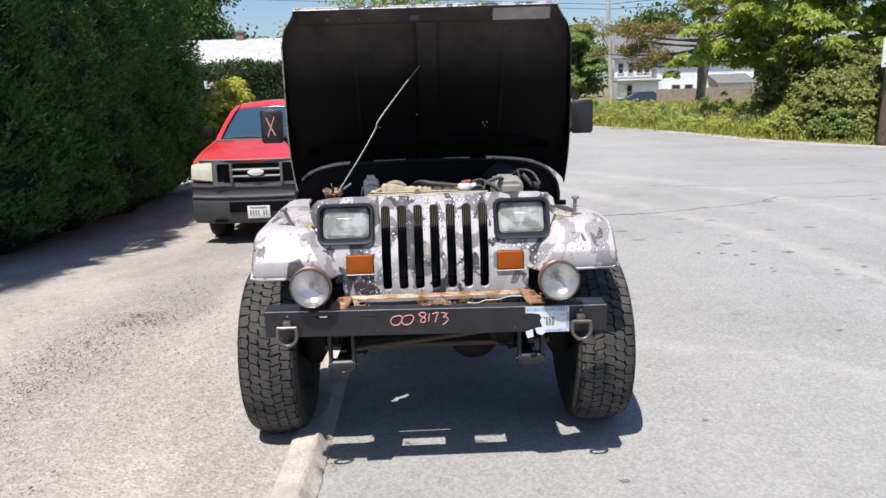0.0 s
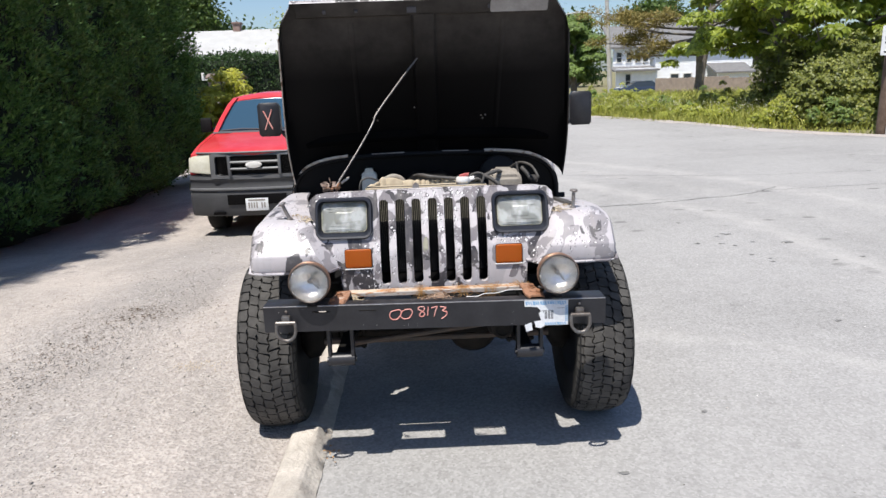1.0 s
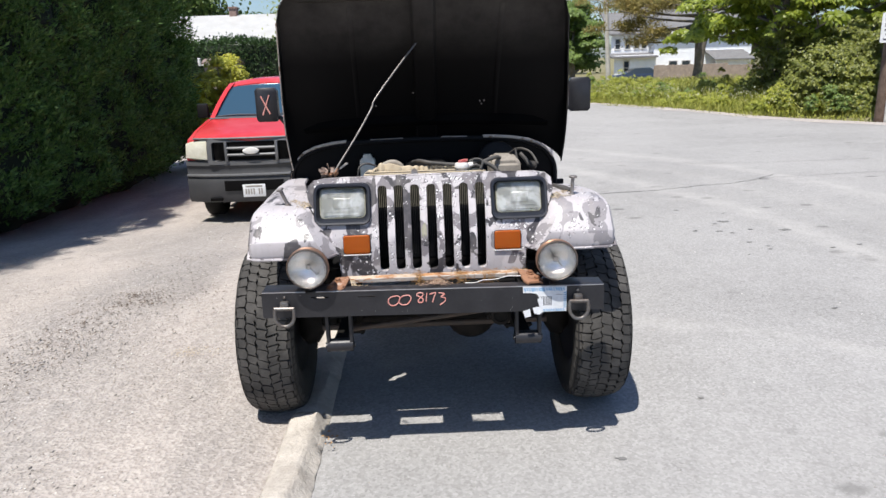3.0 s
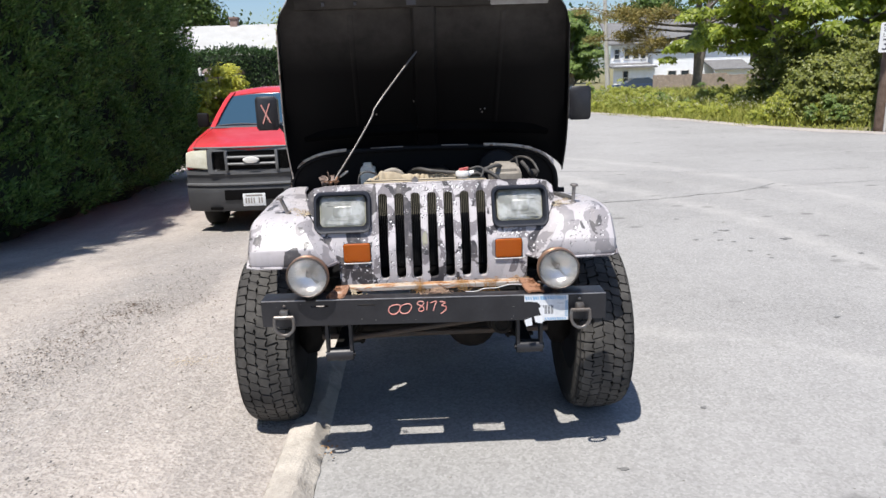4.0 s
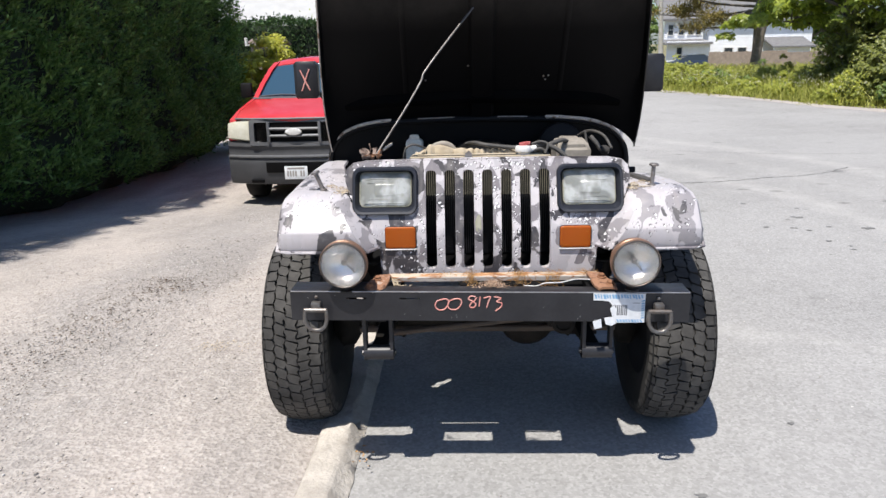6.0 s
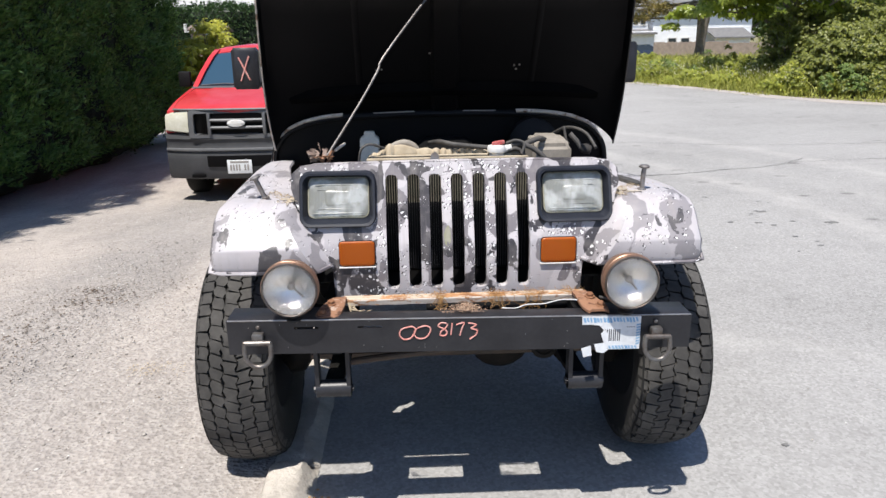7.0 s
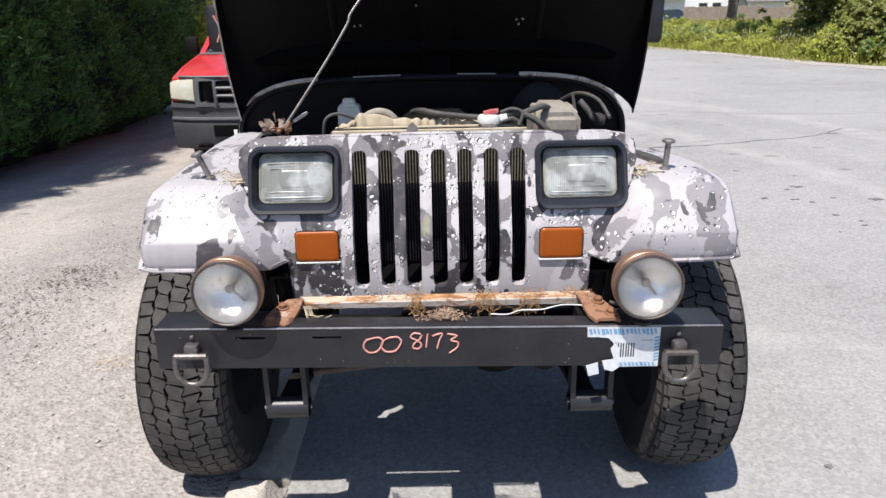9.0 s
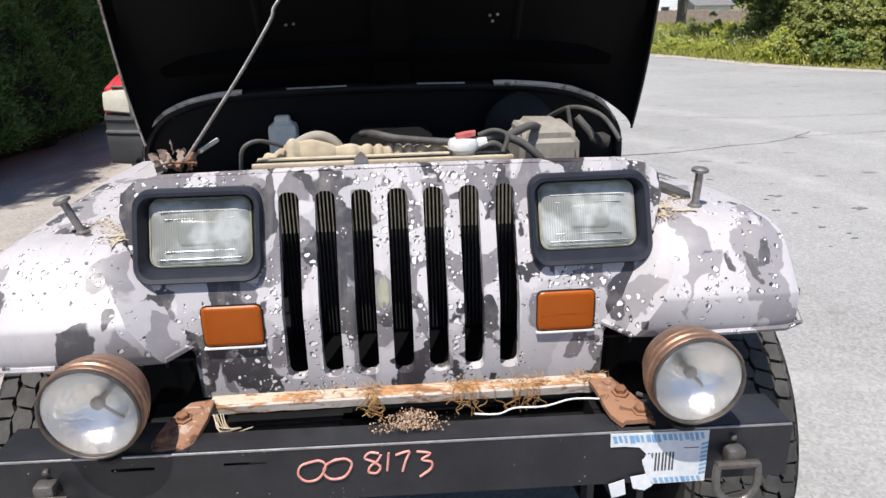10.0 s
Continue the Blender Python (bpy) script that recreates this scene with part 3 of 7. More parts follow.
kerb = thing("kerb", "low worn concrete kerb between gravel lot and road", "kerb", (-0.6, 2, 0), kind="structure")
cuts = [-9, -6, -3.2, 0.41, 2.6, 5.4, 8.2, 11, 14, 17, 20]
for i, (a, b_) in enumerate(zip(cuts, cuts[1:])):
    part("kerb_stone", kerb_stone(a + 0.01, b_ - 0.01, i, 0.068 if i < 3 else 0.045), M_KERB, kerb)

# long thin cracks in the asphalt
M_CRACK = material("crack_filler", (0.1, 0.098, 0.095), 0.95)
bm = bmesh.new()
r = random.Random(8)
for line, w in (([(1.2, 5.55), (1.7, 5.6), (2.65, 5.66), (3.3, 5.85), (4.0, 6.04), (4.6, 6.5)], 0.009), ([(4.2, 6.25), (5.0, 6.3), (6.0, 6.38), (7.5, 6.4)], 0.006), ([(1.5, 8.4), (3.0, 8.0), (4.4, 7.6), (6.5, 7.5)], 0.007)):
    pts = smoothpath([(x, y, 0.004) for x, y in line], 8)
    left, right = [], []
    for p in pts:
        k = w * r.uniform(0.3, 1.0)
        o = Vector((r.uniform(-1, 1) * 0.01, r.uniform(-1, 1) * 0.02, 0))
        left.append(p + o + Vector((0, k, 0)))
        right.append(p + o - Vector((0, k, 0)))
    loft(bm, [left, right], False, False)
part("crack", bm, M_CRACK, road, "", 0)

# oil drips and tar spots
M_OILSPOT = worn("oil_spot", (0.15, 0.147, 0.142), (0.21, 0.206, 0.2), 40.0, 0.8, 0.0, 0.2, 90.0)
r = random.Random(18)
spots = [(2.85, 3.95), (2.74, 3.52), (2.83, 3.04), (3.24, 3.56), (3.57, 2.98), (2.6, 4.55), (2.89, 7.07), (2.53, 1.55), (0.73, -0.03), (2.66, 3.6), (2.95, 3.62), (1.25, 0.45)]
spots += [(r.gauss(2.85, 0.35), r.gauss(3.6, 0.5)) for _ in range(12)]
for k, (x, y) in enumerate(spots):
    w = r.uniform(0.012, 0.04) * (1.2 if k < 5 else 0.7)
    ring_ = []
    for j in range(14):
        a = 2 * math.pi * j / 14
        q = w * (0.75 + 0.75 * noise.noise((math.cos(a) * 1.9, math.sin(a) * 1.9, k * 3.3)))
        ring_.append((x + 1.5 * q * math.cos(a), y + 0.8 * q * math.sin(a)))
    bm = bmesh.new()
    bm.faces.new([bm.verts.new((px_, py_, 0.004)) for px_, py_ in ring_])
    part("oil_spot", bm, M_OILSPOT, road, "", 0)

M_LINK = worn("rusty_brown_rod", (0.06, 0.048, 0.04), (0.09, 0.062, 0.045), 14.0, 0.65, 0.3, 0.4, 90.0)
M_RODSTEEL = worn("dull_rod_steel", (0.19, 0.182, 0.178), (0.12, 0.105, 0.095), 25.0, 0.45, 0.6, 0.2, 120.0)
# pale sand washed against the verge, with a ragged edge
bm = bmesh.new()
near, far_ = [], []
for (xa, ya), (xb, yb) in zip(EDGE[1:-2], EDGE[2:-1]):
    L = math.hypot(xb - xa, yb - ya)
    for k in range(max(2, int(L / 0.12))):
        t = k / max(2, int(L / 0.12))
        x, y = xa + (xb - xa) * t, ya + (yb - ya) * t
        w = 0.22 + 0.3 * max(0.0, noise.noise((x * 0.8, y * 0.8, 1.0))) + 0.1 * noise.noise((x * 4, y * 4, 2.0))
        near.append((x - 0.8 * w, y - 0.6 * w, 0.004))
        far_.append((x + 0.24, y + 0.18, 0.006))
loft(bm, [near, far_], False, False)
part("sandy_edge", bm, M_LOT, road, "", 0)

# ---- the jeep ----
jeep = thing("jeep", "grey and white camouflage off-road car with its hood propped open", "car", (0, 1.4, 0))


def sag(ob):
    """The bumper and what is bolted to it hang a little lower at one end."""
    for o in (ob, *ob.children):
        for v in o.data.vertices:
            v.co.z -= 0.0155 * (v.co.x + 0.35)
    return ob


def grille_y(x, z):
    return 0.20 + max(0.0, z - 0.90) * 0.42 + 0.10 * max(0.0, abs(x) - 0.33) ** 1.5


def grille():
    outer = [(-0.375, 0.738), (0.375, 0.738), (0.378, 0.83), (0.43, 0.925), (0.482, 1.02), (0.499, 1.07), (0.496, 1.108), (0.474, 1.127), (0.43, 1.133), (0.2, 1.1355), (0, 1.136), (-0.2, 1.1355), (-0.43, 1.133), (-0.474, 1.127), (-0.496, 1.108), (-0.499, 1.07), (-0.482, 1.02), (-0.43, 0.925), (-0.378, 0.83)]
    holes = []
    for i in range(7):
        cx = -0.1958 + 0.0659 * i
        holes.append(round_rect(cx - 0.0185, cx + 0.0185, 0.766, 1.102, 0.014, 3)[::-1])
    for s in (-1, 1):
        holes.append(round_rect(s * 0.357 - 0.104, s * 0.357 + 0.104, 0.967, 1.108, 0.02, 3)[::-1])
    bm = bmesh.new()
    plate_with_holes(bm, outer, holes, 0.028, grille_y, (0.90, 0.915, 0.94, 0.98, 1.03, 1.06, 1.09))
    return bm


part("grille", grille(), M_CAMO, jeep, "camouflage-painted seven-slot grille panel", 25)
# folded top edge of the grille
bm = bmesh.new()
loft(bm, [[(x, 0.302 + 0.1 * max(0, abs(x) - 0.33) ** 1.5, z), (x, 0.325, z + 0.002), (x, 0.325, z - 0.012), (x, 0.312, z - 0.012)] for x, z in ((-0.476, 1.1215), (-0.43, 1.1335), (-0.2, 1.137), (0, 1.138), (0.2, 1.137), (0.43, 1.1335), (0.476, 1.1215))])
part("grille_top_edge", bm, M_CAMO, jeep)

for s in (-1, 1):
    bm = bmesh.new()
    tube(bm, [(s * (x + 0.002), grille_y(x, z) - 0.001, z) for x, z in ((0.378, 0.838), (0.43, 0.925), (0.476, 1.008))], 0.0028, 6)
    part("panel_seam", bm, M_BLACK_DULL, jeep)

bm = bmesh.new()
loft(bm, [[(x, grille_y(x, z) - 0.0012 + e, z) for x, z in ((-0.040, 0.905), (-0.030, 0.896), (-0.021, 0.912), (-0.0225, 0.94), (-0.027, 0.957), (-0.036, 0.949), (-0.0425, 0.93))] for e in (0.0, 0.0008)])
part("yellow_stain", bm, M_STAIN, jeep, "", 0)

# dark radiator behind the slots
bm = bmesh.new()
box(bm, -0.235, 0.235, 0.395, 0.425, 0.76, 1.12, 0.004)
part("radiator_core", bm, M_BLACK_DULL, jeep)
# Paler upper fins: the sunlit top of the radiator, set by colour.
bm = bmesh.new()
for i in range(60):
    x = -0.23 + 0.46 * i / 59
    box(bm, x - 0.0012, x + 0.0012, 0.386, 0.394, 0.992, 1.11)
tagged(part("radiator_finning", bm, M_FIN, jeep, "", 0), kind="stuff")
# The same fins in black below, standing for their shaded part.
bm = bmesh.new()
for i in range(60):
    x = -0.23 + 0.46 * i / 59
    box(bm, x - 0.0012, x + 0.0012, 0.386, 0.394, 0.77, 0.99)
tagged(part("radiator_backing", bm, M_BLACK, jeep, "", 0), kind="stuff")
# Pans added under the bay to keep sun off the ground.
bm = bmesh.new()
box(bm, -0.37, 0.37, 0.212, 0.425, 0.752, 0.758)
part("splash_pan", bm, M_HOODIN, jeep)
bm = bmesh.new()
pan = [(-0.482, 0.36), (-0.165, 0.36), (-0.165, 1.02), (-0.482, 1.02)]
# The hole is shaped to let one sun fleck through.
fleck_hole = [(-0.412, 0.50), (-0.415, 0.525), (-0.39, 0.54), (-0.378, 0.57), (-0.345, 0.585), (-0.318, 0.61), (-0.308, 0.592), (-0.335, 0.56), (-0.36, 0.548), (-0.372, 0.52), (-0.395, 0.492)]
plate_with_holes(bm, pan, [fleck_hole[::-1]], 0.006, lambda x, z: 0.0)
for v in bm.verts:
    v.co = (v.co.x, v.co.z, 0.74 - v.co.y)
part("splash_pan", bm, M_BLACK_DULL, jeep)
bm = bmesh.new()
box(bm, 0.2, 0.482, 0.36, 1.02, 0.734, 0.74)
part("splash_pan", bm, M_BLACK_DULL, jeep)


def headlight(s):
    cx, cz = s * 0.357, 1.0385
    tilt = 0.42

    def ring(w, h, r, off):
        pts = []
        for x, z in round_rect(cx - w, cx + w, cz - h, cz + h, r, 5):
            pts.append((x, grille_y(x, cz) + (z - cz) * tilt + off, z))
        return pts
    bm = bmesh.new()
    loft(bm, [ring(0.108, 0.072, 0.028, 0.03), ring(0.1148, 0.0785, 0.03, 0.0), ring(0.1145, 0.078, 0.03, -0.013), ring(0.111, 0.0745, 0.028, -0.019), ring(0.1045, 0.068, 0.025, -0.017), ring(0.0915, 0.0575, 0.018, 0.022), ring(0.0915, 0.0575, 0.018, 0.05)], True, False)
    bezel = part("headlight_bezel", bm, M_BEZEL, jeep, "dark blue-grey plastic headlight surround")
    bm = bmesh.new()
    loft(bm, [ring(0.0905, 0.0565, 0.02, 0.038), ring(0.07, 0.05, 0.025, 0.07), ring(0.045, 0.034, 0.02, 0.095), ring(0.02, 0.016, 0.01, 0.105)])
    part("reflector", bm, M_CHROME, bezel)
    bm = bmesh.new()
    loft(bm, [ring(0.0922, 0.0582, 0.019, 0.02), ring(0.0922, 0.0582, 0.019, 0.012), ring(0.0893, 0.0553, 0.017, 0.010), ring(0.0888, 0.0548, 0.017, 0.016)], True, False)
    part("lens_rim", bm, M_LENSRIM, bezel, "yellowed rim of the headlight glass")
    bm = bmesh.new()
    loft(bm, [ring(0.0915, 0.0575, 0.019, 0.036), ring(0.0905, 0.0565, 0.019, 0.014), ring(0.083, 0.05, 0.016, 0.008), ring(0.03, 0.02, 0.01, 0.004)])
    part("lens", bm, M_HEADLENS, bezel, "clouded ribbed headlight glass with painted pale reflections")
    bm = bmesh.new()
    y = grille_y(cx, cz)
    for dz, w in ((0.037, 0.07), (0.024, 0.062), (-0.030, 0.062), (-0.043, 0.074)):
        tube(bm, [(cx - w, y + dz * tilt + 0.0065, cz + dz), (cx + w, y + dz * tilt + 0.0065, cz + dz)], 0.0016, 6)
    loft(bm, [[(x, y + (z - cz) * tilt + o, z) for x, z in round_rect(cx - k, cx + k, cz - k2, cz + k2, 0.01, 4)] for k, k2, o in ((0.04, 0.024, 0.0068), (0.036, 0.02, 0.0035), (0.03, 0.014, 0.0025))])
    tagged(part("lens_ribs", bm, M_HEADLENS, bezel), kind="stuff")


M_HEADLENS = material("clouded_glint_glass", (0.66, 0.68, 0.64), 0.22)
nn = Nodes(M_HEADLENS)
# Pale blotches paint blurry reflections into the glass; the finer specks are clouding.
base = nn.mix(nn.ramp(nn.noise(16, 2), (0.42, 0), (0.58, 1)), (0.42, 0.43, 0.40), (0.80, 0.82, 0.80))
nn.color(nn.mix(nn.ramp(nn.noise(60, 4, 0.65), (0.5, 0), (0.8, 0.6)), base, (0.48, 0.46, 0.36)))
wave = nn.t.nodes.new("ShaderNodeTexWave")
wave.inputs["Scale"].default_value = 70.0
nn.link(nn.pos, wave.inputs["Vector"])
nn.bump(nn.math("MULTIPLY", wave.outputs["Fac"], nn.ramp(nn.noise(9.0, 1), (0.45, 0.1), (0.6, 1))), 0.2, 0.003)
nn.b.inputs["Transmission Weight"].default_value = 0.55
M_LENSRIM = worn("yellowed_glass_edge", (0.36, 0.35, 0.28), (0.24, 0.23, 0.17), 30.0, 0.35, 0.0, 0.1, 90.0)
for s in (-1, 1):
    headlight(s)


def turn_signal(s):
    cx, cz, y = s * 0.303, 0.8827 if s < 0 else 0.879, 0.198

    def ring(w, h, r, yy):
        return [(x, yy, z) for x, z in round_rect(cx - w, cx + w, cz - h, cz + h, r, 3)]
    bm = bmesh.new()
    loft(bm, [ring(0.053, 0.0385, 0.010, y + 0.004), ring(0.053, 0.0385, 0.010, y - 0.002), ring(0.0505, 0.036, 0.009, y - 0.005), ring(0.047, 0.0325, 0.008, y - 0.006), ring(0.02, 0.012, 0.006, y - 0.0066)])
    sig = part("turn_signal", bm, M_AMBER, jeep, "amber ribbed plastic turn signal", 0)
    bm = bmesh.new()
    for i in range(22):
        z = cz - 0.031 + i * 0.0029
        box(bm, cx - 0.046, cx + 0.046, y - 0.0063, y - 0.004, z - 0.0006, z + 0.0006)
    box(bm, cx - 0.049, cx + 0.049, y - 0.0066, y - 0.004, cz - 0.007, cz - 0.0055)
    tagged(part("lens_ribs", bm, M_AMBER, sig, "", 0), kind="stuff")
    bm = bmesh.new()
    box(bm, cx - 0.055, cx + 0.055, y - 0.006, y + 0.003, cz - 0.0445, cz - 0.0405, 0.001)
    part("lower_trim", bm, M_WHITE, sig)
    bm = bmesh.new()
    loft(bm, [ring(0.0545, 0.040, 0.011, y + 0.003), ring(0.0545, 0.040, 0.011, y - 0.002), ring(0.053, 0.0385, 0.010, y - 0.002)], True, False)
    part("gasket", bm, M_BLACK_DULL, sig)


for s in (-1, 1):
    turn_signal(s)


# fenders: flat top, sloping nose, thin lip
def fender(s):
    prof = [(0.131, 0.854), (0.127, 0.868), (0.127, 0.916), (0.1295, 0.9225), (0.136, 0.929), (0.165, 0.963), (0.197, 0.998), (0.222, 1.016), (0.255, 1.027), (0.30, 1.029), (0.40, 1.032), (0.5, 1.036), (0.8, 1.042), (0.985, 1.036)]
    bm = bmesh.new()
    cols = []
    if s > 0:
        prof = [(y, z - 0.075 * max(0.0, (y - 0.42) / 0.565)) for y, z in prof]
    for k, (y, z) in enumerate(prof):
        (ya, za), (yb, zb) = prof[max(k - 1, 0)], prof[min(k + 1, len(prof) - 1)]
        L = math.hypot(yb - ya, zb - za)
        ny, nz = -(zb - za) / L, (yb - ya) / L
        t = min(1.0, max(0.0, (z - 0.853) / 0.175))
        xin = 0.376 + 0.116 * t + 0.024 * min(1.0, max(0.0, (y - 0.30) / 0.1)) + 0.09 * min(1.0, max(0.0, (y - 0.42) / 0.45))
        row = [(xin, 0.03), (xin + 0.012, 0.004), (xin + 0.04, 0.0), (max(0.56, xin + 0.05), 0.0), (0.645, -0.001), (0.69, -0.004), (0.713, -0.013), (0.725, -0.032), (0.728, -0.06)]
        pts = []
        for i, (x, d) in enumerate(row):
            yy, zz = y, z
            if i > 1:
                yy, zz = y + ny * d, z + nz * d
            else:
                yy = max(y, 0.205 + grille_y(0, zz) - 0.2 - (0.02 if i else 0))
            pts.append((s * x, yy, max(zz, 0.853)))
        cols.append(pts)
    loft(bm, cols, False, False)
    faces = bm.faces[:]
    ext = bmesh.ops.extrude_face_region(bm, geom=faces)["geom"]
    for v in ext:
        if isinstance(v, bmesh.types.BMVert):
            v.co += Vector((-s * 0.004, 0.006, -0.008))
    return part("fender", bm, M_CAMOSUNLIT, jeep, "camouflage-painted front fender with a sloping nose", 30)


for s in (-1, 1):
    f = fender(s)
    # lower lip of the fender nose
    bm = bmesh.new()
    tube(bm, [(s * 0.375, 0.2, 0.85), (s * 0.41, 0.145, 0.848), (s * 0.55, 0.131, 0.85), (s * 0.69, 0.133, 0.851), (s * 0.728, 0.15, 0.852), (s * 0.73, 0.22, 0.9)], 0.006, 6)
    part("fender_lip", bm, M_CAMO, f)
    # hood bumper post standing on the fender
    bm = bmesh.new()
    lean, top = (-0.025, 1.09) if s < 0 else (0.004, 1.098)
    tube(bm, [(s * 0.587, 0.325, 1.028), (s * 0.587 + lean, 0.325, top)], 0.0075, 10)
    lathe(bm, (s * 0.587 + lean, 0.325, top - 0.002), (lean, 0, 0.062), [(0.0075, 0), (0.016, 0.003), (0.017, 0.008), (0.012, 0.012), (0.004, 0.013)], 14)
    lathe(bm, (s * 0.587, 0.325, 1.029), (0, 0, 1), [(0.014, 0), (0.014, 0.005), (0.009, 0.007)], 6)
    part("hood_rest_bolt", bm, M_OLDSTEEL, jeep, "weathered steel bolt standing on the fender")
    # inner fender
    bm = bmesh.new()
    box(bm, *sorted((s * 0.472, s * 0.482)), 0.33, 1.02, 0.735, 0.88, 0.003)
    box(bm, *sorted((s * 0.472, s * 0.61)), 0.33, 1.02, 0.868, 0.88, 0.003)
    box(bm, *sorted((s * 0.474, s * 0.69)), 1.0, 1.02, 0.5, 0.98, 0.003)
    part("inner_fender", bm, M_BLACK_DULL, jeep)
    # dead needles and dirt caught in the corner beside the grille
    n = 300
    q = np.abs(rng.normal(0, 0.03, n))
    yy = rng.uniform(0.25, 0.40, n)
    q = np.minimum(q + np.maximum(0, yy - 0.31) * 0.95, 0.2)
    at = np.stack([s * (0.484 + q), yy, 1.029 + 0.035 * (yy - 0.25) + rng.uniform(0, 0.003, n) + 0.010 * np.exp(-q / 0.008)], 1)
    flat = rng.normal(size=(n, 3)) * [1, 1, 0.12]
    part("caught_needles", leaf_mesh("caught_needles", at, 0.0022, M_NEEDLE, aim=flat, spread=0.06, long=4.0), None, jeep, "brown pine needles and dirt caught beside the grille")

# tan dirt washed out of the corner over the fender, in ragged patches
M_TANDIRT = worn("washed_tan_dirt", (0.47, 0.41, 0.33), (0.42, 0.385, 0.345), 45.0, 0.9, 0.0, 0.4, 140.0)
for k, (px_, py_, wx, wy) in enumerate(((0.503, 0.29, 0.017, 0.035), (0.525, 0.335, 0.022, 0.03), (0.555, 0.30, 0.035, 0.012), (-0.503, 0.285, 0.014, 0.045), (-0.525, 0.30, 0.018, 0.016))):
    bm = bmesh.new()
    ring_ = []
    for j in range(36):
        a = 2 * math.pi * j / 36
        q = 0.8 + 0.55 * noise.noise((math.cos(a) * 2.2, math.sin(a) * 2.2, k * 5.1)) + 0.3 * noise.noise((math.cos(a) * 7, math.sin(a) * 7, k))
        y = py_ + wy * q * math.sin(a)
        ring_.append((px_ + wx * q * math.cos(a), y, float(np.interp(y, (0.197, 0.222, 0.255, 0.30, 0.40), (0.998, 1.016, 1.027, 1.029, 1.032))) + 0.0028))
    vs = [bm.verts.new(p) for p in ring_]
    mid = bm.verts.new((px_, py_, float(np.interp(py_, (0.222, 0.255, 0.30, 0.40), (1.016, 1.027, 1.029, 1.032))) + 0.0028))
    for p, q in zip(vs, vs[1:] + vs[:1]):
        bm.faces.new((mid, p, q))
    part("dirt_stain", bm, M_TANDIRT, jeep, "", 40)

bm = bmesh.new()
loft(bm, [[(x - w, y, z - 0.004), (x - w * 0.8, y, z + 0.006), (x + w * 0.8, y, z + 0.006), (x + w, y, z - 0.004)] for x, y, z, w in ((0.592, 0.375, 1.034, 0.008), (0.588, 0.39, 1.036, 0.018), (0.58, 0.48, 1.031, 0.022), (0.577, 0.58, 1.021, 0.018), (0.574, 0.68, 1.010, 0.010))])
part("rubber_strip", bm, M_HOSE, jeep, "dark rubber strip lying on the fender")

# ---- wheels ----
def tyre_meshes(R=0.396, half=0.119):
    bm = bmesh.new()
    prof = [(0.2, -0.085), (0.22, -0.112), (0.285, -0.132), (0.34, -0.133), (0.368, -0.126), (R - 0.031, -half + 0.006), (R - 0.018, -0.065), (R - 0.012, 0.0), (R - 0.018, 0.065), (R - 0.031, half - 0.006), (0.368, 0.126), (0.34, 0.133), (0.285, 0.132), (0.22, 0.112), (0.2, 0.085)]
    lathe(bm, (0, 0, 0), (1, 0, 0), prof, 56, caps=False)
    tyre = finish(bm, "tyre", M_RUBBER, 60)
    bm = bmesh.new()
    n = 55
    step = 2 * math.pi / n
    r = random.Random(4)

    def crown(x):
        return R - 0.019 * (abs(x) / half) ** 2.6

    def zig(x, u, ph):
        """A groove that zigzags along the tread; u counts pitches."""
        w = (u + ph) % 1.0
        return x + 0.0055 * (4 * abs(w - 0.5) - 1)

    # (left groove, its phase, right groove, its phase, pitch phase, slant); no phase at the shoulders
    cols = [(-0.117, None, -0.071, 0.0, 0.0, 2.0), (-0.071, 0.0, -0.025, 0.45, 0.55, -6.0), (-0.025, 0.45, 0.025, 0.1, 0.2, 5.5), (0.025, 0.1, 0.071, 0.7, 0.75, 6.0), (0.071, 0.7, 0.117, None, 0.35, 2.0)]
    shift = [0.0] * (n + 1)
    for i in range(1, n):
        shift[i] = r.uniform(-0.14, 0.14)
    shift[n] = shift[0]
    for i in range(n):
        for xa, pa, xb, pb, ph, slant in cols:
            u0, u1 = i + ph + shift[i], i + 1 + ph + shift[i + 1]
            xm = (xa + xb) / 2
            wob = r.uniform(-1.5, 1.5)
            us = [u0 + (u1 - u0) * k / 4 for k in range(5)]
            pts = [((zig(xb, u, pb) if pb is not None else xb - (0.006 if i % 2 else 0.0)) - 0.003, u) for u in us]
            pts += [((zig(xa, u, pa) if pa is not None else xa + (0.006 if i % 2 else 0.0)) + 0.003, u) for u in reversed(us)]
            top, bot = [], []
            for x, u in pts:
                e = (u - u0) / (u1 - u0)
                a = (u0 + 0.06 + (u1 - u0 - 0.12) * e + (slant + wob) * (x - xm)) * step
                x += r.uniform(-0.0022, 0.0022)
                a += r.uniform(-0.05, 0.05) * step
                rad = crown(x)
                top.append(bm.verts.new((x, rad * math.sin(a), -rad * math.cos(a))))
                rb = rad - 0.015
                bot.append(bm.verts.new((xm + (x - xm) * 1.05, rb * math.sin(a), -rb * math.cos(a))))
            bm.faces.new(top)
            for k in range(len(top)):
                j = (k + 1) % len(top)
                bm.faces.new((top[k], top[j], bot[j], bot[k]))
        for s_, ph in ((-1, 0.0), (1, 0.35)):
            b0, b1 = (i + ph + shift[i] + 0.1) * step, (i + 1 + ph + shift[i + 1] - 0.12) * step
            # lug wrapped down the side wall
            v = []
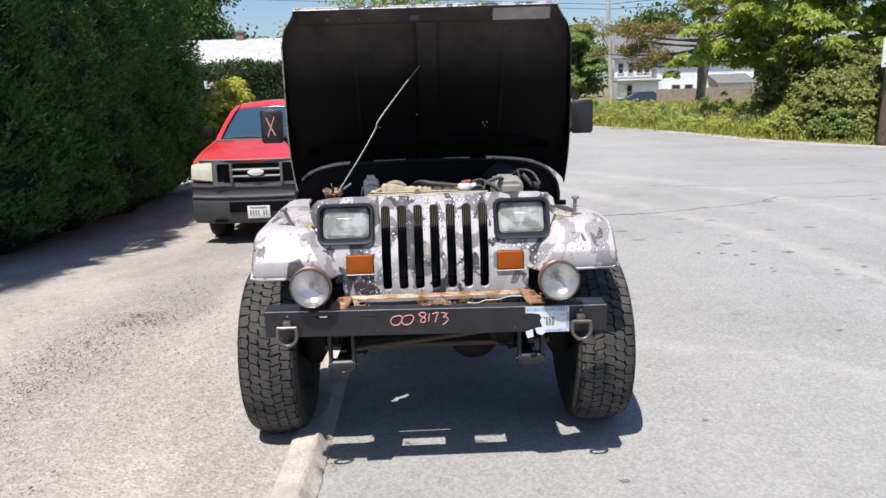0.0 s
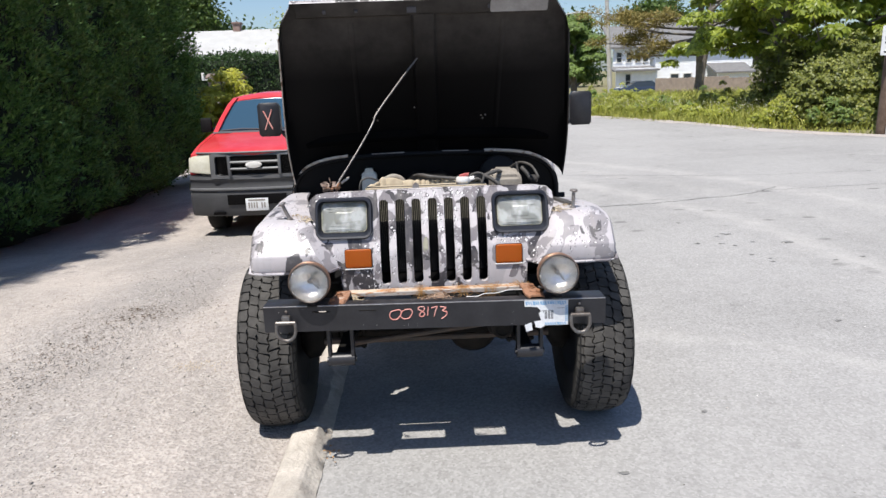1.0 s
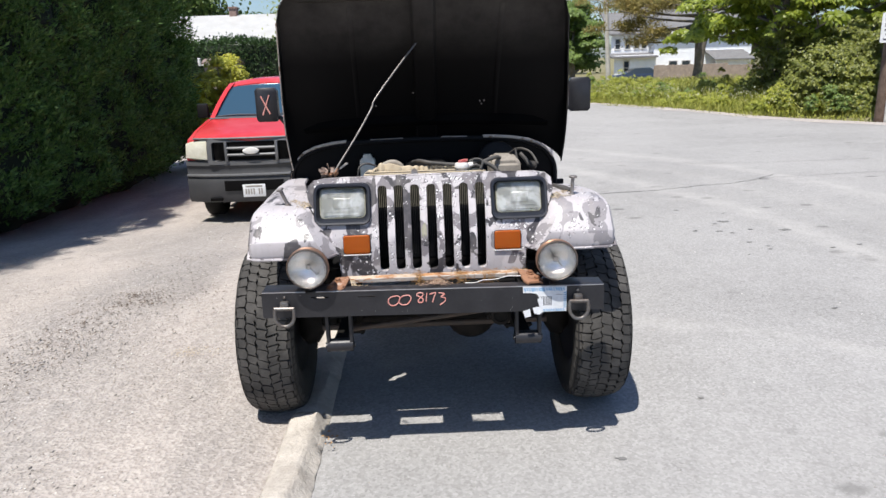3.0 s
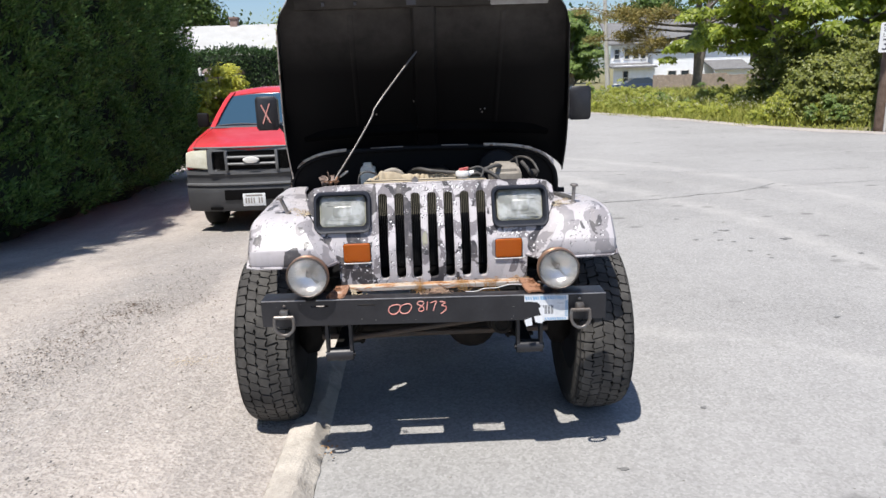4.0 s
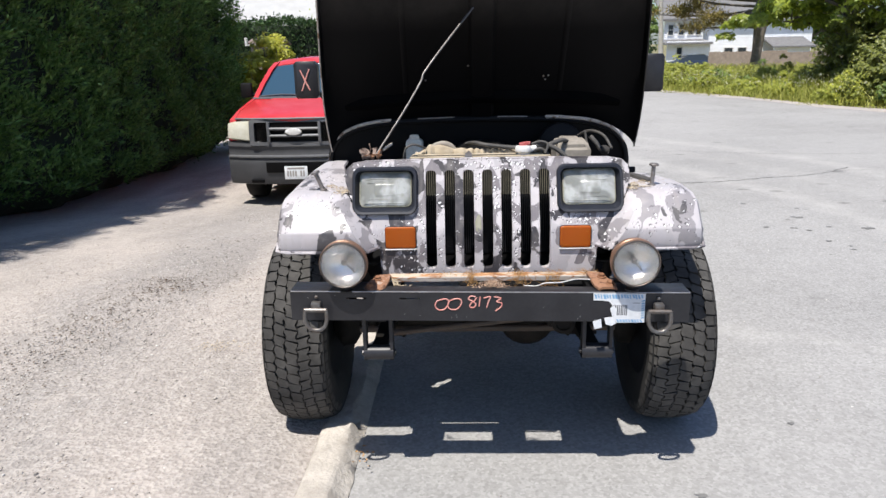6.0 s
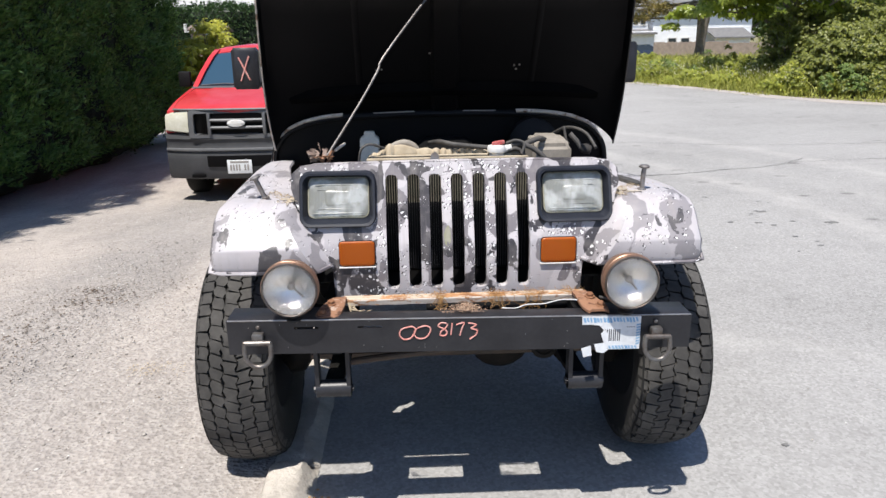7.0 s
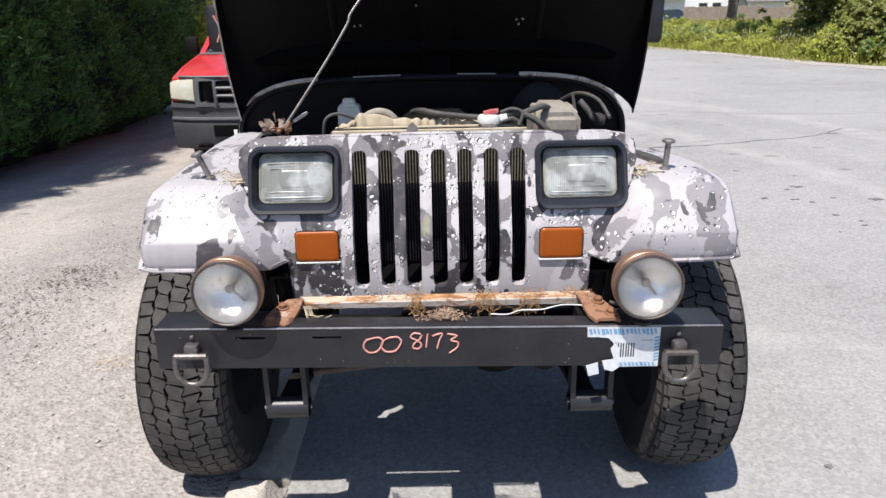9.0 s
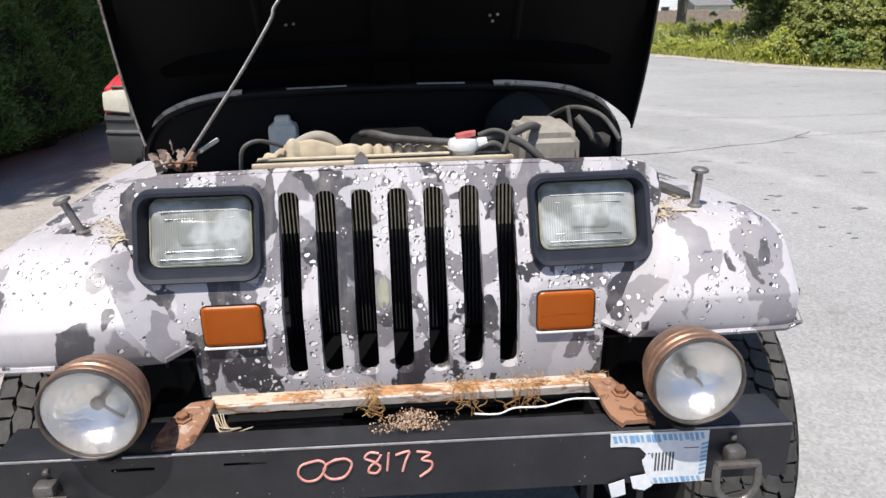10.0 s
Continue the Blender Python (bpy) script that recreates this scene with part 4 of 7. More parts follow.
            for x, rad in ((0.1175 - (0.006 if i % 2 else 0.0), crown(0.116) - 0.001), (0.1295, 0.358), (0.1345, 0.343 if i % 2 else 0.333)):
                for aa in (b0, b1):
                    v.append(bm.verts.new((s_ * x, rad * math.sin(aa), -rad * math.cos(aa))))
            for p in (0, 2):
                bm.faces.new((v[p], v[p + 1], v[p + 3], v[p + 2]))
    tread = finish(bm, "tread", M_TREAD, 0)
    bm = bmesh.new()
    lathe(bm, (0, 0, 0), (1, 0, 0), [(0.22, -0.105), (0.21, -0.1), (0.195, -0.05), (0.19, 0.03), (0.06, 0.06), (0.055, 0.09), (0.02, 0.095)], 40)
    rim = finish(bm, "wheel", M_BLACK_DULL, 40)
    for me in (tyre, tread, rim):
        for v in me.vertices:
            v.co.x *= 0.92
    return tyre, tread, rim


TYRE, TREAD, RIM = tyre_meshes()
for x, y, turn_ in ((-0.73, 0.615, 180), (0.727, 0.615, 0), (-0.73, 2.95, 180), (0.727, 2.95, 0)):
    w = new("wheel", RIM)
    w.parent, w.matrix_parent_inverse = jeep, Matrix.Translation(-jeep.location)
    w.matrix_basis = pose(x, y, 0.394, 23.0 if turn_ else 0, 0, turn_)
    tagged(w, "steel wheel with a dusty all-terrain tyre")
    for nm, me in (("tyre", TYRE), ("tread", TREAD)):
        o = new(nm, me)
        o.parent = w

# ---- front bumper ----
bm = bmesh.new()
sl = [round_rect(x - 0.034, x + 0.034, 0.727, 0.733, 0.0025, 2)[::-1] for x in (-0.437, -0.262)]
plate_with_holes(bm, [(-0.655, 0.653), (0.648, 0.653), (0.648, 0.753), (-0.655, 0.753)], sl, 0.005, lambda x, z: 0.0)
bumper = part("bumper", bm, M_BLACK, jeep, "black steel channel bumper", 30)
bm = bmesh.new()
box(bm, -0.655, -0.35, 0.006, 0.098, 0.748, 0.7545, 0.002)
box(bm, 0.35, 0.648, 0.006, 0.098, 0.748, 0.7545, 0.002)
box(bm, -0.35, 0.35, 0.006, 0.058, 0.748, 0.7545, 0.002)
box(bm, -0.655, 0.648, 0.006, 0.05, 0.6555, 0.661, 0.002)
for s in (-1, 1):
    box(bm, min(s * 0.643, s * 0.648), max(s * 0.643, s * 0.648), 0.006, 0.1, 0.66, 0.748)
part("bumper_flange", bm, M_BLACK, bumper)
bm = bmesh.new()
tube(bm, [(-0.652, 0.0005, 0.7535), (0.646, 0.0005, 0.7535)], 0.0022, 8)
part("worn_bright_edge", bm, M_STEEL, bumper, "bare metal edge where black paint has worn off")


def d_ring(s):
    cx = -0.569 if s < 0 else 0.545
    bm = bmesh.new()
    box(bm, cx - 0.016, cx + 0.016, -0.024, 0.002, 0.692, 0.722, 0.005)
    tube(bm, [(cx - 0.036, -0.026, 0.698), (cx + 0.036, -0.026, 0.698)], 0.0075, 10)
    lathe(bm, (cx, 0.0, 0.735), (0, -1, 0), [(0.006, 0), (0.006, 0.005), (0.003, 0.007)], 6)
    br = part("shackle_bracket", bm, M_RINGSTEEL, bumper)
    bm = bmesh.new()
    pts = [(cx - 0.034, -0.027, 0.699), (cx - 0.036, -0.029, 0.675), (cx - 0.032, -0.031, 0.652), (cx - 0.018, -0.032, 0.635), (cx, -0.033, 0.63), (cx + 0.018, -0.032, 0.635), (cx + 0.032, -0.031, 0.652), (cx + 0.036, -0.029, 0.675), (cx + 0.034, -0.027, 0.699)]
    tube(bm, smoothpath(pts, 4), 0.0065, 10)
    part("d_ring", bm, M_RINGSTEEL, bumper, "weathered steel tow ring")


for s in (-1, 1):
    d_ring(s)

# chalk lot number written by hand on the bumper
STROKES = [
    [(-0.163, 0.729), (-0.183, 0.722), (-0.189, 0.705), (-0.178, 0.692), (-0.16, 0.694), (-0.148, 0.708), (-0.144, 0.722), (-0.154, 0.730), (-0.170, 0.727)],
    [(-0.124, 0.731), (-0.142, 0.722), (-0.148, 0.706), (-0.138, 0.694), (-0.118, 0.695), (-0.106, 0.708), (-0.102, 0.722), (-0.112, 0.731), (-0.130, 0.729)],
    [(-0.057, 0.738), (-0.072, 0.740), (-0.080, 0.730), (-0.066, 0.722), (-0.056, 0.712), (-0.062, 0.701), (-0.075, 0.703), (-0.072, 0.714), (-0.060, 0.724), (-0.054, 0.735)],
    [(-0.041, 0.738), (-0.045, 0.704)],
    [(-0.030, 0.733), (-0.008, 0.739), (-0.014, 0.722), (-0.020, 0.701)],
    [(0.004, 0.738), (0.026, 0.733), (0.012, 0.722), (0.028, 0.716), (0.026, 0.703), (0.008, 0.689)],
]
bm = bmesh.new()
for st in STROKES:
    tube(bm, smoothpath([(x + 0.010, -0.0012, z) for x, z in st], 5), 0.0021, 6)
part("chalk_number", bm, M_CHALK, bumper, "lot number 00 8173 hand-written in red chalk")

# torn paper sticker: only bars for its print
bm = bmesh.new()
vs = [bm.verts.new((x, -0.0012, z)) for x, z in ((0.335, 0.752), (0.503, 0.751), (0.503, 0.651), (0.412, 0.65), (0.405, 0.672), (0.392, 0.69), (0.398, 0.71), (0.385, 0.724), (0.36, 0.727), (0.336, 0.727))]
bm.faces.new(vs)
ext = bmesh.ops.extrude_face_region(bm, geom=bm.faces[:])["geom"]
for v in ext:
    if isinstance(v, bmesh.types.BMVert):
        v.co.y -= 0.0012
sticker = part("torn_sticker", bm, M_PAPER, jeep, "torn white and blue paper sticker on the bumper", 0)
bm = bmesh.new()
r = random.Random(9)
for k in range(17):
    x = 0.342 + k * 0.0093
    w = r.uniform(0.0045, 0.0086)
    for z0, z1 in ((0.732 + r.uniform(0, 0.004), 0.748),) + (((0.652, 0.662),) if x > 0.415 else ()):
        x2 = min(x + w, 0.502)
        vs = [bm.verts.new(p) for p in ((x, -0.0028, z0), (x2, -0.0028, z0), (x2 - 0.004, -0.0028, z1), (x - 0.004, -0.0028, z1))]
        bm.faces.new(vs)
for k in range(8):
    z = 0.664 + 0.0083 * k
    vs = [bm.verts.new(p) for p in ((0.491, -0.0028, z), (0.5025, -0.0028, z + 0.003), (0.5025, -0.0028, z + 0.0078), (0.491, -0.0028, z + 0.0048))]
    bm.faces.new(vs)
part("blue_border", bm, M_BLUE, sticker, "", 0)
bm = bmesh.new()
for x, w in ((0.401, 0.010), (0.413, 0.010), (0.425, 0.010), (0.437, 0.010)):
    box(bm, x, x + w * 0.32, -0.0029, -0.0025, 0.676, 0.712)
    box(bm, x + w * 0.55, x + w * 0.85, -0.0029, -0.0025, 0.676, 0.712)
box(bm, 0.462, 0.487, -0.0029, -0.0025, 0.718, 0.7195)
part("print_bar", bm, M_INK, sticker, "", 0)
bm = bmesh.new()
for pts in ([(0.372, 0.668), (0.4, 0.672), (0.412, 0.650), (0.398, 0.640), (0.378, 0.645)], [(0.39, 0.70), (0.402, 0.712), (0.41, 0.70), (0.412, 0.655), (0.402, 0.66)], [(0.335, 0.655), (0.362, 0.664), (0.366, 0.634), (0.342, 0.628)]):
    vs = [bm.verts.new((x, -0.004 - 0.02 * abs(0.68 - z), z)) for x, z in pts]
    bm.faces.new(vs)
ext = bmesh.ops.extrude_face_region(bm, geom=bm.faces[:])["geom"]
for v in ext:
    if isinstance(v, bmesh.types.BMVert):
        v.co.y -= 0.001
part("peeling_scrap", bm, M_PAPER, sticker, "curled white scrap of torn paper", 0)

bm = bmesh.new()
for k in range(40):
    x, edge_ = r.uniform(-0.62, 0.3), r.uniform(0, 1) < 0.5
    z = 0.7525 if edge_ else r.uniform(0.66, 0.75)
    q = r.uniform(0.0008, 0.0022) * (1.5 if edge_ else 0.8)
    lathe(bm, (x, 0.0004, z), (0, -1, 0), [(q, 0), (q * 0.8, 0.0009), (q * 0.2, 0.0011)], 6)
tagged(part("chipped_paint", bm, M_STEEL, bumper), kind="stuff")
sag(sticker)
sag(bumper)


# fog lamps standing on the bumper
def fog_lamp(s):
    c = Vector((-0.469 if s < 0 else 0.46, -0.037, 0.854 if s < 0 else 0.862))
    ax = Vector((0.0, 1, -0.02))
    bm = bmesh.new()
    lathe(bm, c, ax, [(0.0755, 0.004), (0.0775, 0.007), (0.0775, 0.013), (0.0755, 0.0155), (0.0755, 0.0175), (0.078, 0.020), (0.078, 0.027), (0.0755, 0.0295), (0.0755, 0.0315), (0.077, 0.034), (0.076, 0.042), (0.074, 0.05), (0.066, 0.074), (0.05, 0.095), (0.02, 0.105), (0.0005, 0.106)], 48, caps=False)
    lamp = part("fog_lamp", bm, M_BRONZE, jeep, "round fog lamp with a tarnished bronze ribbed body")
    bm = bmesh.new()
    lathe(bm, c, ax, [(0.0705, 0.006), (0.0705, 0.0), (0.0722, -0.0015), (0.0748, -0.0005), (0.0757, 0.0045)], 48, caps=False)
    part("lens_ring", bm, M_LAMPRING, lamp, "dark tarnished lens ring")
    bm = bmesh.new()
    lathe(bm, c, ax, [(0.071, 0.008), (0.068, 0.022), (0.056, 0.04), (0.04, 0.053), (0.02, 0.062), (0.0005, 0.064)], 40, caps=False)
    part("reflector", bm, M_CHROME, lamp)
    bm = bmesh.new()
    lathe(bm, c + ax * 0.03, ax, [(0.0005, 0.0), (0.008, 0.001), (0.0105, 0.004), (0.0105, 0.012), (0.006, 0.014), (0.005, 0.034)], 16)
    tube(bm, [c + ax * 0.04, c + ax * 0.046 + Vector((0.02, 0, -0.024)), c + ax * 0.05 + Vector((0.03, 0, -0.036))], 0.0028, 6)
    part("bulb_cap", bm, M_OLDSTEEL, lamp)
    bm = bmesh.new()
    lathe(bm, c, ax, [(0.001, -0.0045), (0.03, -0.0035), (0.06, -0.0005), (0.0705, 0.0055), (0.0708, 0.003), (0.06, -0.002), (0.03, -0.005), (0.001, -0.006)], 40)
    ob = part("lens", bm, M_GLASS, lamp)
    ob.visible_shadow = False
    bm = bmesh.new()
    tube(bm, [c + Vector((0, 0.045, -0.075)), c + Vector((0, 0.045, -0.106))], 0.012, 10)
    lathe(bm, c + Vector((0, 0.045, -0.103)), (0, 0, 1), [(0.022, 0), (0.022, 0.006), (0.012, 0.01)], 12)
    part("mount", bm, M_GRIMY, lamp)
    sag(lamp)


for s in (-1, 1):
    fog_lamp(s)

# rusty bar and brackets between grille and bumper
r = random.Random(31)
bm = bmesh.new()
loft(bm, [[(x, 0.146, 0.741 + r.uniform(-0.001, 0.001)), (x, 0.131, 0.7425 + r.uniform(-0.001, 0.001)), (x, 0.13, 0.757), (x, 0.134, 0.7595)] for x in np.linspace(-0.345, 0.372, 40)], False, False)
bar = part("cross_bar", bm, M_BARPAINT, jeep, "peeling white-painted bar with rust under the grille")
bm = bmesh.new()
loft(bm, [[(x, 0.1345, 0.7595), (x, 0.142, 0.7607 + r.uniform(0, 0.001)), (x, 0.149, 0.7592), (x, 0.151, 0.7622 + r.uniform(-0.0007, 0.0007)), (x, 0.162, 0.7625), (x, 0.165, 0.742)] for x in np.linspace(-0.345, 0.372, 40)], False, False)
part("bar_top", bm, M_BARTOP, bar, "rust-stained upper face of the bar")
for s in (-1, 1):
    rows = []
    for y, z, x0, x1 in ((0.010, 0.757, 0.358, 0.412), (0.03, 0.760, 0.346, 0.414), (0.052, 0.765, 0.338, 0.410), (0.08, 0.769, 0.335, 0.402), (0.105, 0.771, 0.334, 0.392), (0.134, 0.771, 0.334, 0.380)):
        ring = []
        for u in (0, 0.12, 0.35, 0.6, 0.85, 1.0):
            edge = 0.004 if u in (0, 1.0) else 0.0
            ring.append((s * (x0 + (x1 - x0) * u + r.uniform(-0.0025, 0.0025)), y + r.uniform(-0.002, 0.002), z - edge + 0.0025 * math.sin(3 * u + 20 * y) + r.uniform(-0.001, 0.001)))
        rows.append(ring)
    bm = bmesh.new()
    loft(bm, rows, False, False)
    ext = bmesh.ops.extrude_face_region(bm, geom=bm.faces[:])["geom"]
    for v in ext:
        if isinstance(v, bmesh.types.BMVert):
            v.co.z -= 0.008
    br = part("frame_horn_bracket", bm, M_RUST, jeep, "pale rusted bracket bolted on the bumper", 50)
    for x, y, z in ((s * 0.394, 0.03, 0.763), (s * 0.374, 0.078, 0.772)):
        bm = bmesh.new()
        lathe(bm, (x, y, z), (0, -0.15, 1), [(0.015, -0.005), (0.0155, 0.001), (0.0105, 0.002), (0.0105, 0.009), (0.008, 0.011)], 6)
        part("bolt", bm, M_RUSTDARK, br)
# Plates and a rod added to cut the sunlight under the bumper into slots.
bm = bmesh.new()
box(bm, 0.154, 0.392, 0.064, 0.2, 0.668, 0.69, 0.004)
box(bm, -0.123, 0.01, 0.064, 0.2, 0.668, 0.69, 0.004)
box(bm, -0.41, 0.392, 0.172, 0.215, 0.668, 0.69, 0.004)
tube(bm, [(-0.42, 0.15, 0.682), (0.1, 0.149, 0.676), (0.14, 0.152, 0.682)], 0.0045, 6)
box(bm, -0.1, 0.392, 0.168, 0.235, 0.70, 0.712, 0.004)
box(bm, -0.468, -0.377, 0.168, 0.235, 0.70, 0.712, 0.004)
part("frame_crossmember", bm, M_BLACK_DULL, jeep)
# flakes of rust heaped on the bumper flange
n = 1000
hx = rng.normal(0.006, 0.024, n)
at = np.stack([hx, rng.uniform(0.022, 0.072, n), 0.7545 + rng.uniform(0, 0.017, n) * np.exp(-((hx - 0.006) / 0.03) ** 2)], 1)
tagged(part("crumbled_rust", leaf_mesh("crumbled_rust", at, 0.0027, M_RUSTCRUMB, None, 1.0, 1.4), None, jeep, "flaked rust heaped on the bumper"), kind="stuff")
# straw along the bar
n = 620
clump = rng.choice([-0.13, -0.06, -0.05, 0.1, 0.11, 0.12, 0.2, 0.22, 0.23, 0.31, 0.33, 0.35], n) + rng.normal(0, 0.016, n)
at = np.stack([np.clip(clump, -0.34, 0.375), rng.uniform(0.13, 0.164, n), 0.7595 + rng.uniform(-0.002, 0.009, n)], 1)
tagged(part("dry_straw", leaf_mesh("dry_straw", at, 0.0015, M_STRAW, aim=np.tile([0.5, 0.0, -0.1], (n, 1)) * rng.choice([-1, 1], n)[:, None], spread=0.5, long=11.0), None, jeep, "dry straw and pine needles lying on the bar"), kind="stuff")
bm = bmesh.new()
for k in range(48):
    x = r.choice([-0.065, -0.06, -0.055, 0.1, 0.115, 0.2, 0.215, 0.225, 0.235, 0.13]) + r.gauss(0, 0.008)
    d, e = r.uniform(-0.02, 0.02), r.uniform(-0.012, 0.012)
    L = r.uniform(0.003, 0.034)
    tube(bm, smoothpath([(x, 0.142, 0.7625), (x + d * 0.3, 0.127, 0.761), (x + d * 0.5 + e, 0.123, 0.750 - L * 0.3), (x + d - e, 0.126, 0.748 - L * 0.7), (x + d * 1.2, 0.124, 0.746 - L)], 3), r.uniform(0.0005, 0.0009), 4)
tagged(part("hanging_straw", bm, M_STRAW, jeep, "straw hanging over the edge of the bar"), kind="stuff")
bm = bmesh.new()
for k in range(9):
    x = -0.322 + r.uniform(-0.006, 0.012)
    tube(bm, smoothpath([(x, 0.09, 0.768), (x + 0.01, 0.075, 0.756 - 0.002 * k), (x + 0.02 + 0.004 * k, 0.07, 0.752)], 3), 0.0011, 4)
tagged(part("root_strands", bm, M_NEEDLE, jeep), kind="stuff")
bm = bmesh.new()
tube(bm, smoothpath([(0.12, 0.09, 0.738), (0.16, 0.083, 0.739), (0.19, 0.085, 0.748), (0.24, 0.078, 0.752), (0.29, 0.08, 0.762), (0.34, 0.075, 0.762)], 5), 0.0018, 8)
part("loose_wire", bm, M_WHITE, jeep, "loose white wire end")
bm = bmesh.new()
tube(bm, smoothpath([(0.40, 0.07, 0.772), (0.42, 0.06, 0.768), (0.445, 0.05, 0.765), (0.47, 0.045, 0.768)], 5), 0.004, 8)
part("lamp_wire", bm, M_HOSE, jeep)

# spring shackles, springs, axle, frame
for s in (-1, 1):
    cx = -0.378 if s < 0 else 0.362
    for dx in (-0.045, 0.045):
        bm = bmesh.new()
        loft(bm, [[(cx + dx + t, 0.055 + a, z) for t, a in ((-0.006, -0.02), (0.006, -0.02), (0.006, 0.02), (-0.006, 0.02))] for z in (0.665, 0.58, 0.495)])
        sh = part("spring_shackle", bm, M_BLACK, jeep, "steel spring shackle under the bumper")
    bm = bmesh.new()
    tube(bm, [(cx - 0.051, 0.055, 0.515), (cx + 0.051, 0.055, 0.515)], 0.026, 14)
    lathe(bm, (cx - 0.051, 0.055, 0.515), (-1, 0, 0), [(0.012, 0), (0.012, 0.007)], 6)
    lathe(bm, (cx + 0.051, 0.055, 0.515), (1, 0, 0), [(0.012, 0), (0.012, 0.007)], 6)
    part("bushing", bm, M_BLACK, sh)
    for k in range(4):
        bm = bmesh.new()
        e = 0.09 * k
        pts = [(0.055 + e, 0.512 - 0.012 * k), (0.25 + e * 0.3, 0.495 - 0.011 * k), (0.6, 0.487 - 0.011 * k), (0.95 - e * 0.3, 0.53 - 0.011 * k), (1.15 - e, 0.575 - 0.012 * k)]
        loft(bm, [[(cx - 0.033, y, z), (cx + 0.022, y, z), (cx + 0.022, y, z + 0.009), (cx - 0.033, y, z + 0.009)] for _, y, z in [tuple(v) for v in smoothpath([(0, y, z) for y, z in pts], 5)]])
        part("leaf_spring", bm, M_UNDER, jeep)
    bm = bmesh.new()
    o = math.copysign(0.06, cx)
    loft(bm, [[(cx + d - 0.032, y, z0), (cx + d + 0.032, y, z0), (cx + d + 0.032, y, 0.733), (cx + d - 0.032, y, 0.733)] for y, d, z0 in ((0.02, 0, 0.64), (0.36, 0, 0.64), (0.46, o, 0.685), (1.0, o, 0.685), (1.3, 0, 0.62), (3.4, 0, 0.62))])
    part("frame_rail", bm, M_BLACK_DULL, jeep)
bm = bmesh.new()
tube(bm, [(-0.62, 0.6, 0.42), (0.62, 0.6, 0.42)], 0.038, 14)
axle = part("front_axle", bm, M_UNDER, jeep)
bm = bmesh.new()
lathe(bm, (0.17, 0.49, 0.44), (0, 1, 0), [(0.03, 0), (0.085, 0.015), (0.115, 0.05), (0.12, 0.1), (0.1, 0.16), (0.05, 0.2)], 20)
part("differential", bm, M_UNDER, axle)
for s in (-1, 1):
    # spring clamp plate, steering knuckle and damper at each end of the axle
    bm = bmesh.new()
    box(bm, *sorted((s * 0.325, s * 0.455)), 0.53, 0.67, 0.37, 0.385, 0.004)
    for x, y in ((0.34, 0.55), (0.44, 0.55), (0.34, 0.65), (0.44, 0.65)):
        tube(bm, [(s * x, y, 0.36), (s * x, y, 0.51)], 0.007, 8)
    part("spring_clamp", bm, M_UNDER, axle)
    bm = bmesh.new()
    loft(bm, [[(s * x, 0.6 + w * math.cos(a), 0.42 + h * math.sin(a)) for a in np.linspace(0, 2 * math.pi, 16, endpoint=False)] for x, w, h in ((0.52, 0.05, 0.06), (0.55, 0.07, 0.11), (0.60, 0.07, 0.12), (0.63, 0.05, 0.08))])
    part("steering_knuckle", bm, M_UNDER, axle)
    bm = bmesh.new()
    tube(bm, [(s * 0.475, 0.56, 0.40), (s * 0.482, 0.58, 0.6)], 0.027, 12)
    tube(bm, [(s * 0.482, 0.58, 0.6), (s * 0.49, 0.6, 0.86)], 0.032, 12)
    part("damper", bm, M_UNDER, jeep)
bm = bmesh.new()
tube(bm, [(-0.35, 0.25, 0.504), (-0.05, 0.25, 0.537), (0.25, 0.25, 0.57)], 0.012, 10)
tube(bm, [(-0.5, 0.42, 0.45), (0.5, 0.42, 0.45)], 0.015, 10)
part("steering_link", bm, M_LINK, jeep)
bm = bmesh.new()
lathe(bm, (0.279, 0.25, 0.535), (0, 1, 0), [(0.026, 0.004), (0.03, 0), (0.044, 0.003), (0.046, 0.04), (0.03, 0.05)], 20)
box(bm, 0.22, 0.33, 0.28, 0.42, 0.5, 0.68, 0.02)
part("steering_box", bm, M_UNDER, jeep)

# ---- engine bay ----
bm = bmesh.new()
rings = []
for i, x in enumerate(np.linspace(-0.272, 0.215, 98)):
    top = float(np.interp(x, [-0.272, -0.26, -0.235, -0.205, -0.16, -0.11, 0.0, 0.19, 0.21, 0.215], [1.128, 1.142, 1.146, 1.171, 1.166, 1.156, 1.152, 1.144, 1.138, 1.128]))
    ph = (x * 31.0 + 0.9 * math.sin(x * 23.0)) % 1.0
    scal = abs(math.sin(math.pi * ph)) ** 0.6
    top += 0.008 * (scal - 0.6)
    dy = 0.012 * (1 - scal)
    rings.append([(x, 0.431 + dy, 1.10), (x, 0.429 + dy, 1.138), (x, 0.433 + dy, top - 0.004), (x, 0.438 + dy, top), (x, 0.455, top - 0.002), (x, 0.49, top - 0.012), (x, 0.53, top - 0.05), (x, 0.53, 1.02)])
loft(bm, rings)
part("fan_shroud", bm, M_DUSTYTAN, jeep, "dusty tan wavy fan shroud behind the radiator", 60)
bm = bmesh.new()
box(bm, -0.275, 0.23, 0.396, 0.424, 1.105, 1.1335, 0.002)
tank = part("radiator_tank", bm, M_BLACK_DULL, jeep)
bm = bmesh.new()
box(bm, -0.275, 0.235, 0.378, 0.392, 1.124, 1.1355, 0.002)
box(bm, -0.27, 0.225, 0.412, 0.428, 1.134, 1.1385, 0.001)
part("radiator_flange", bm, M_DUSTYTAN, tank)
bm = bmesh.new()
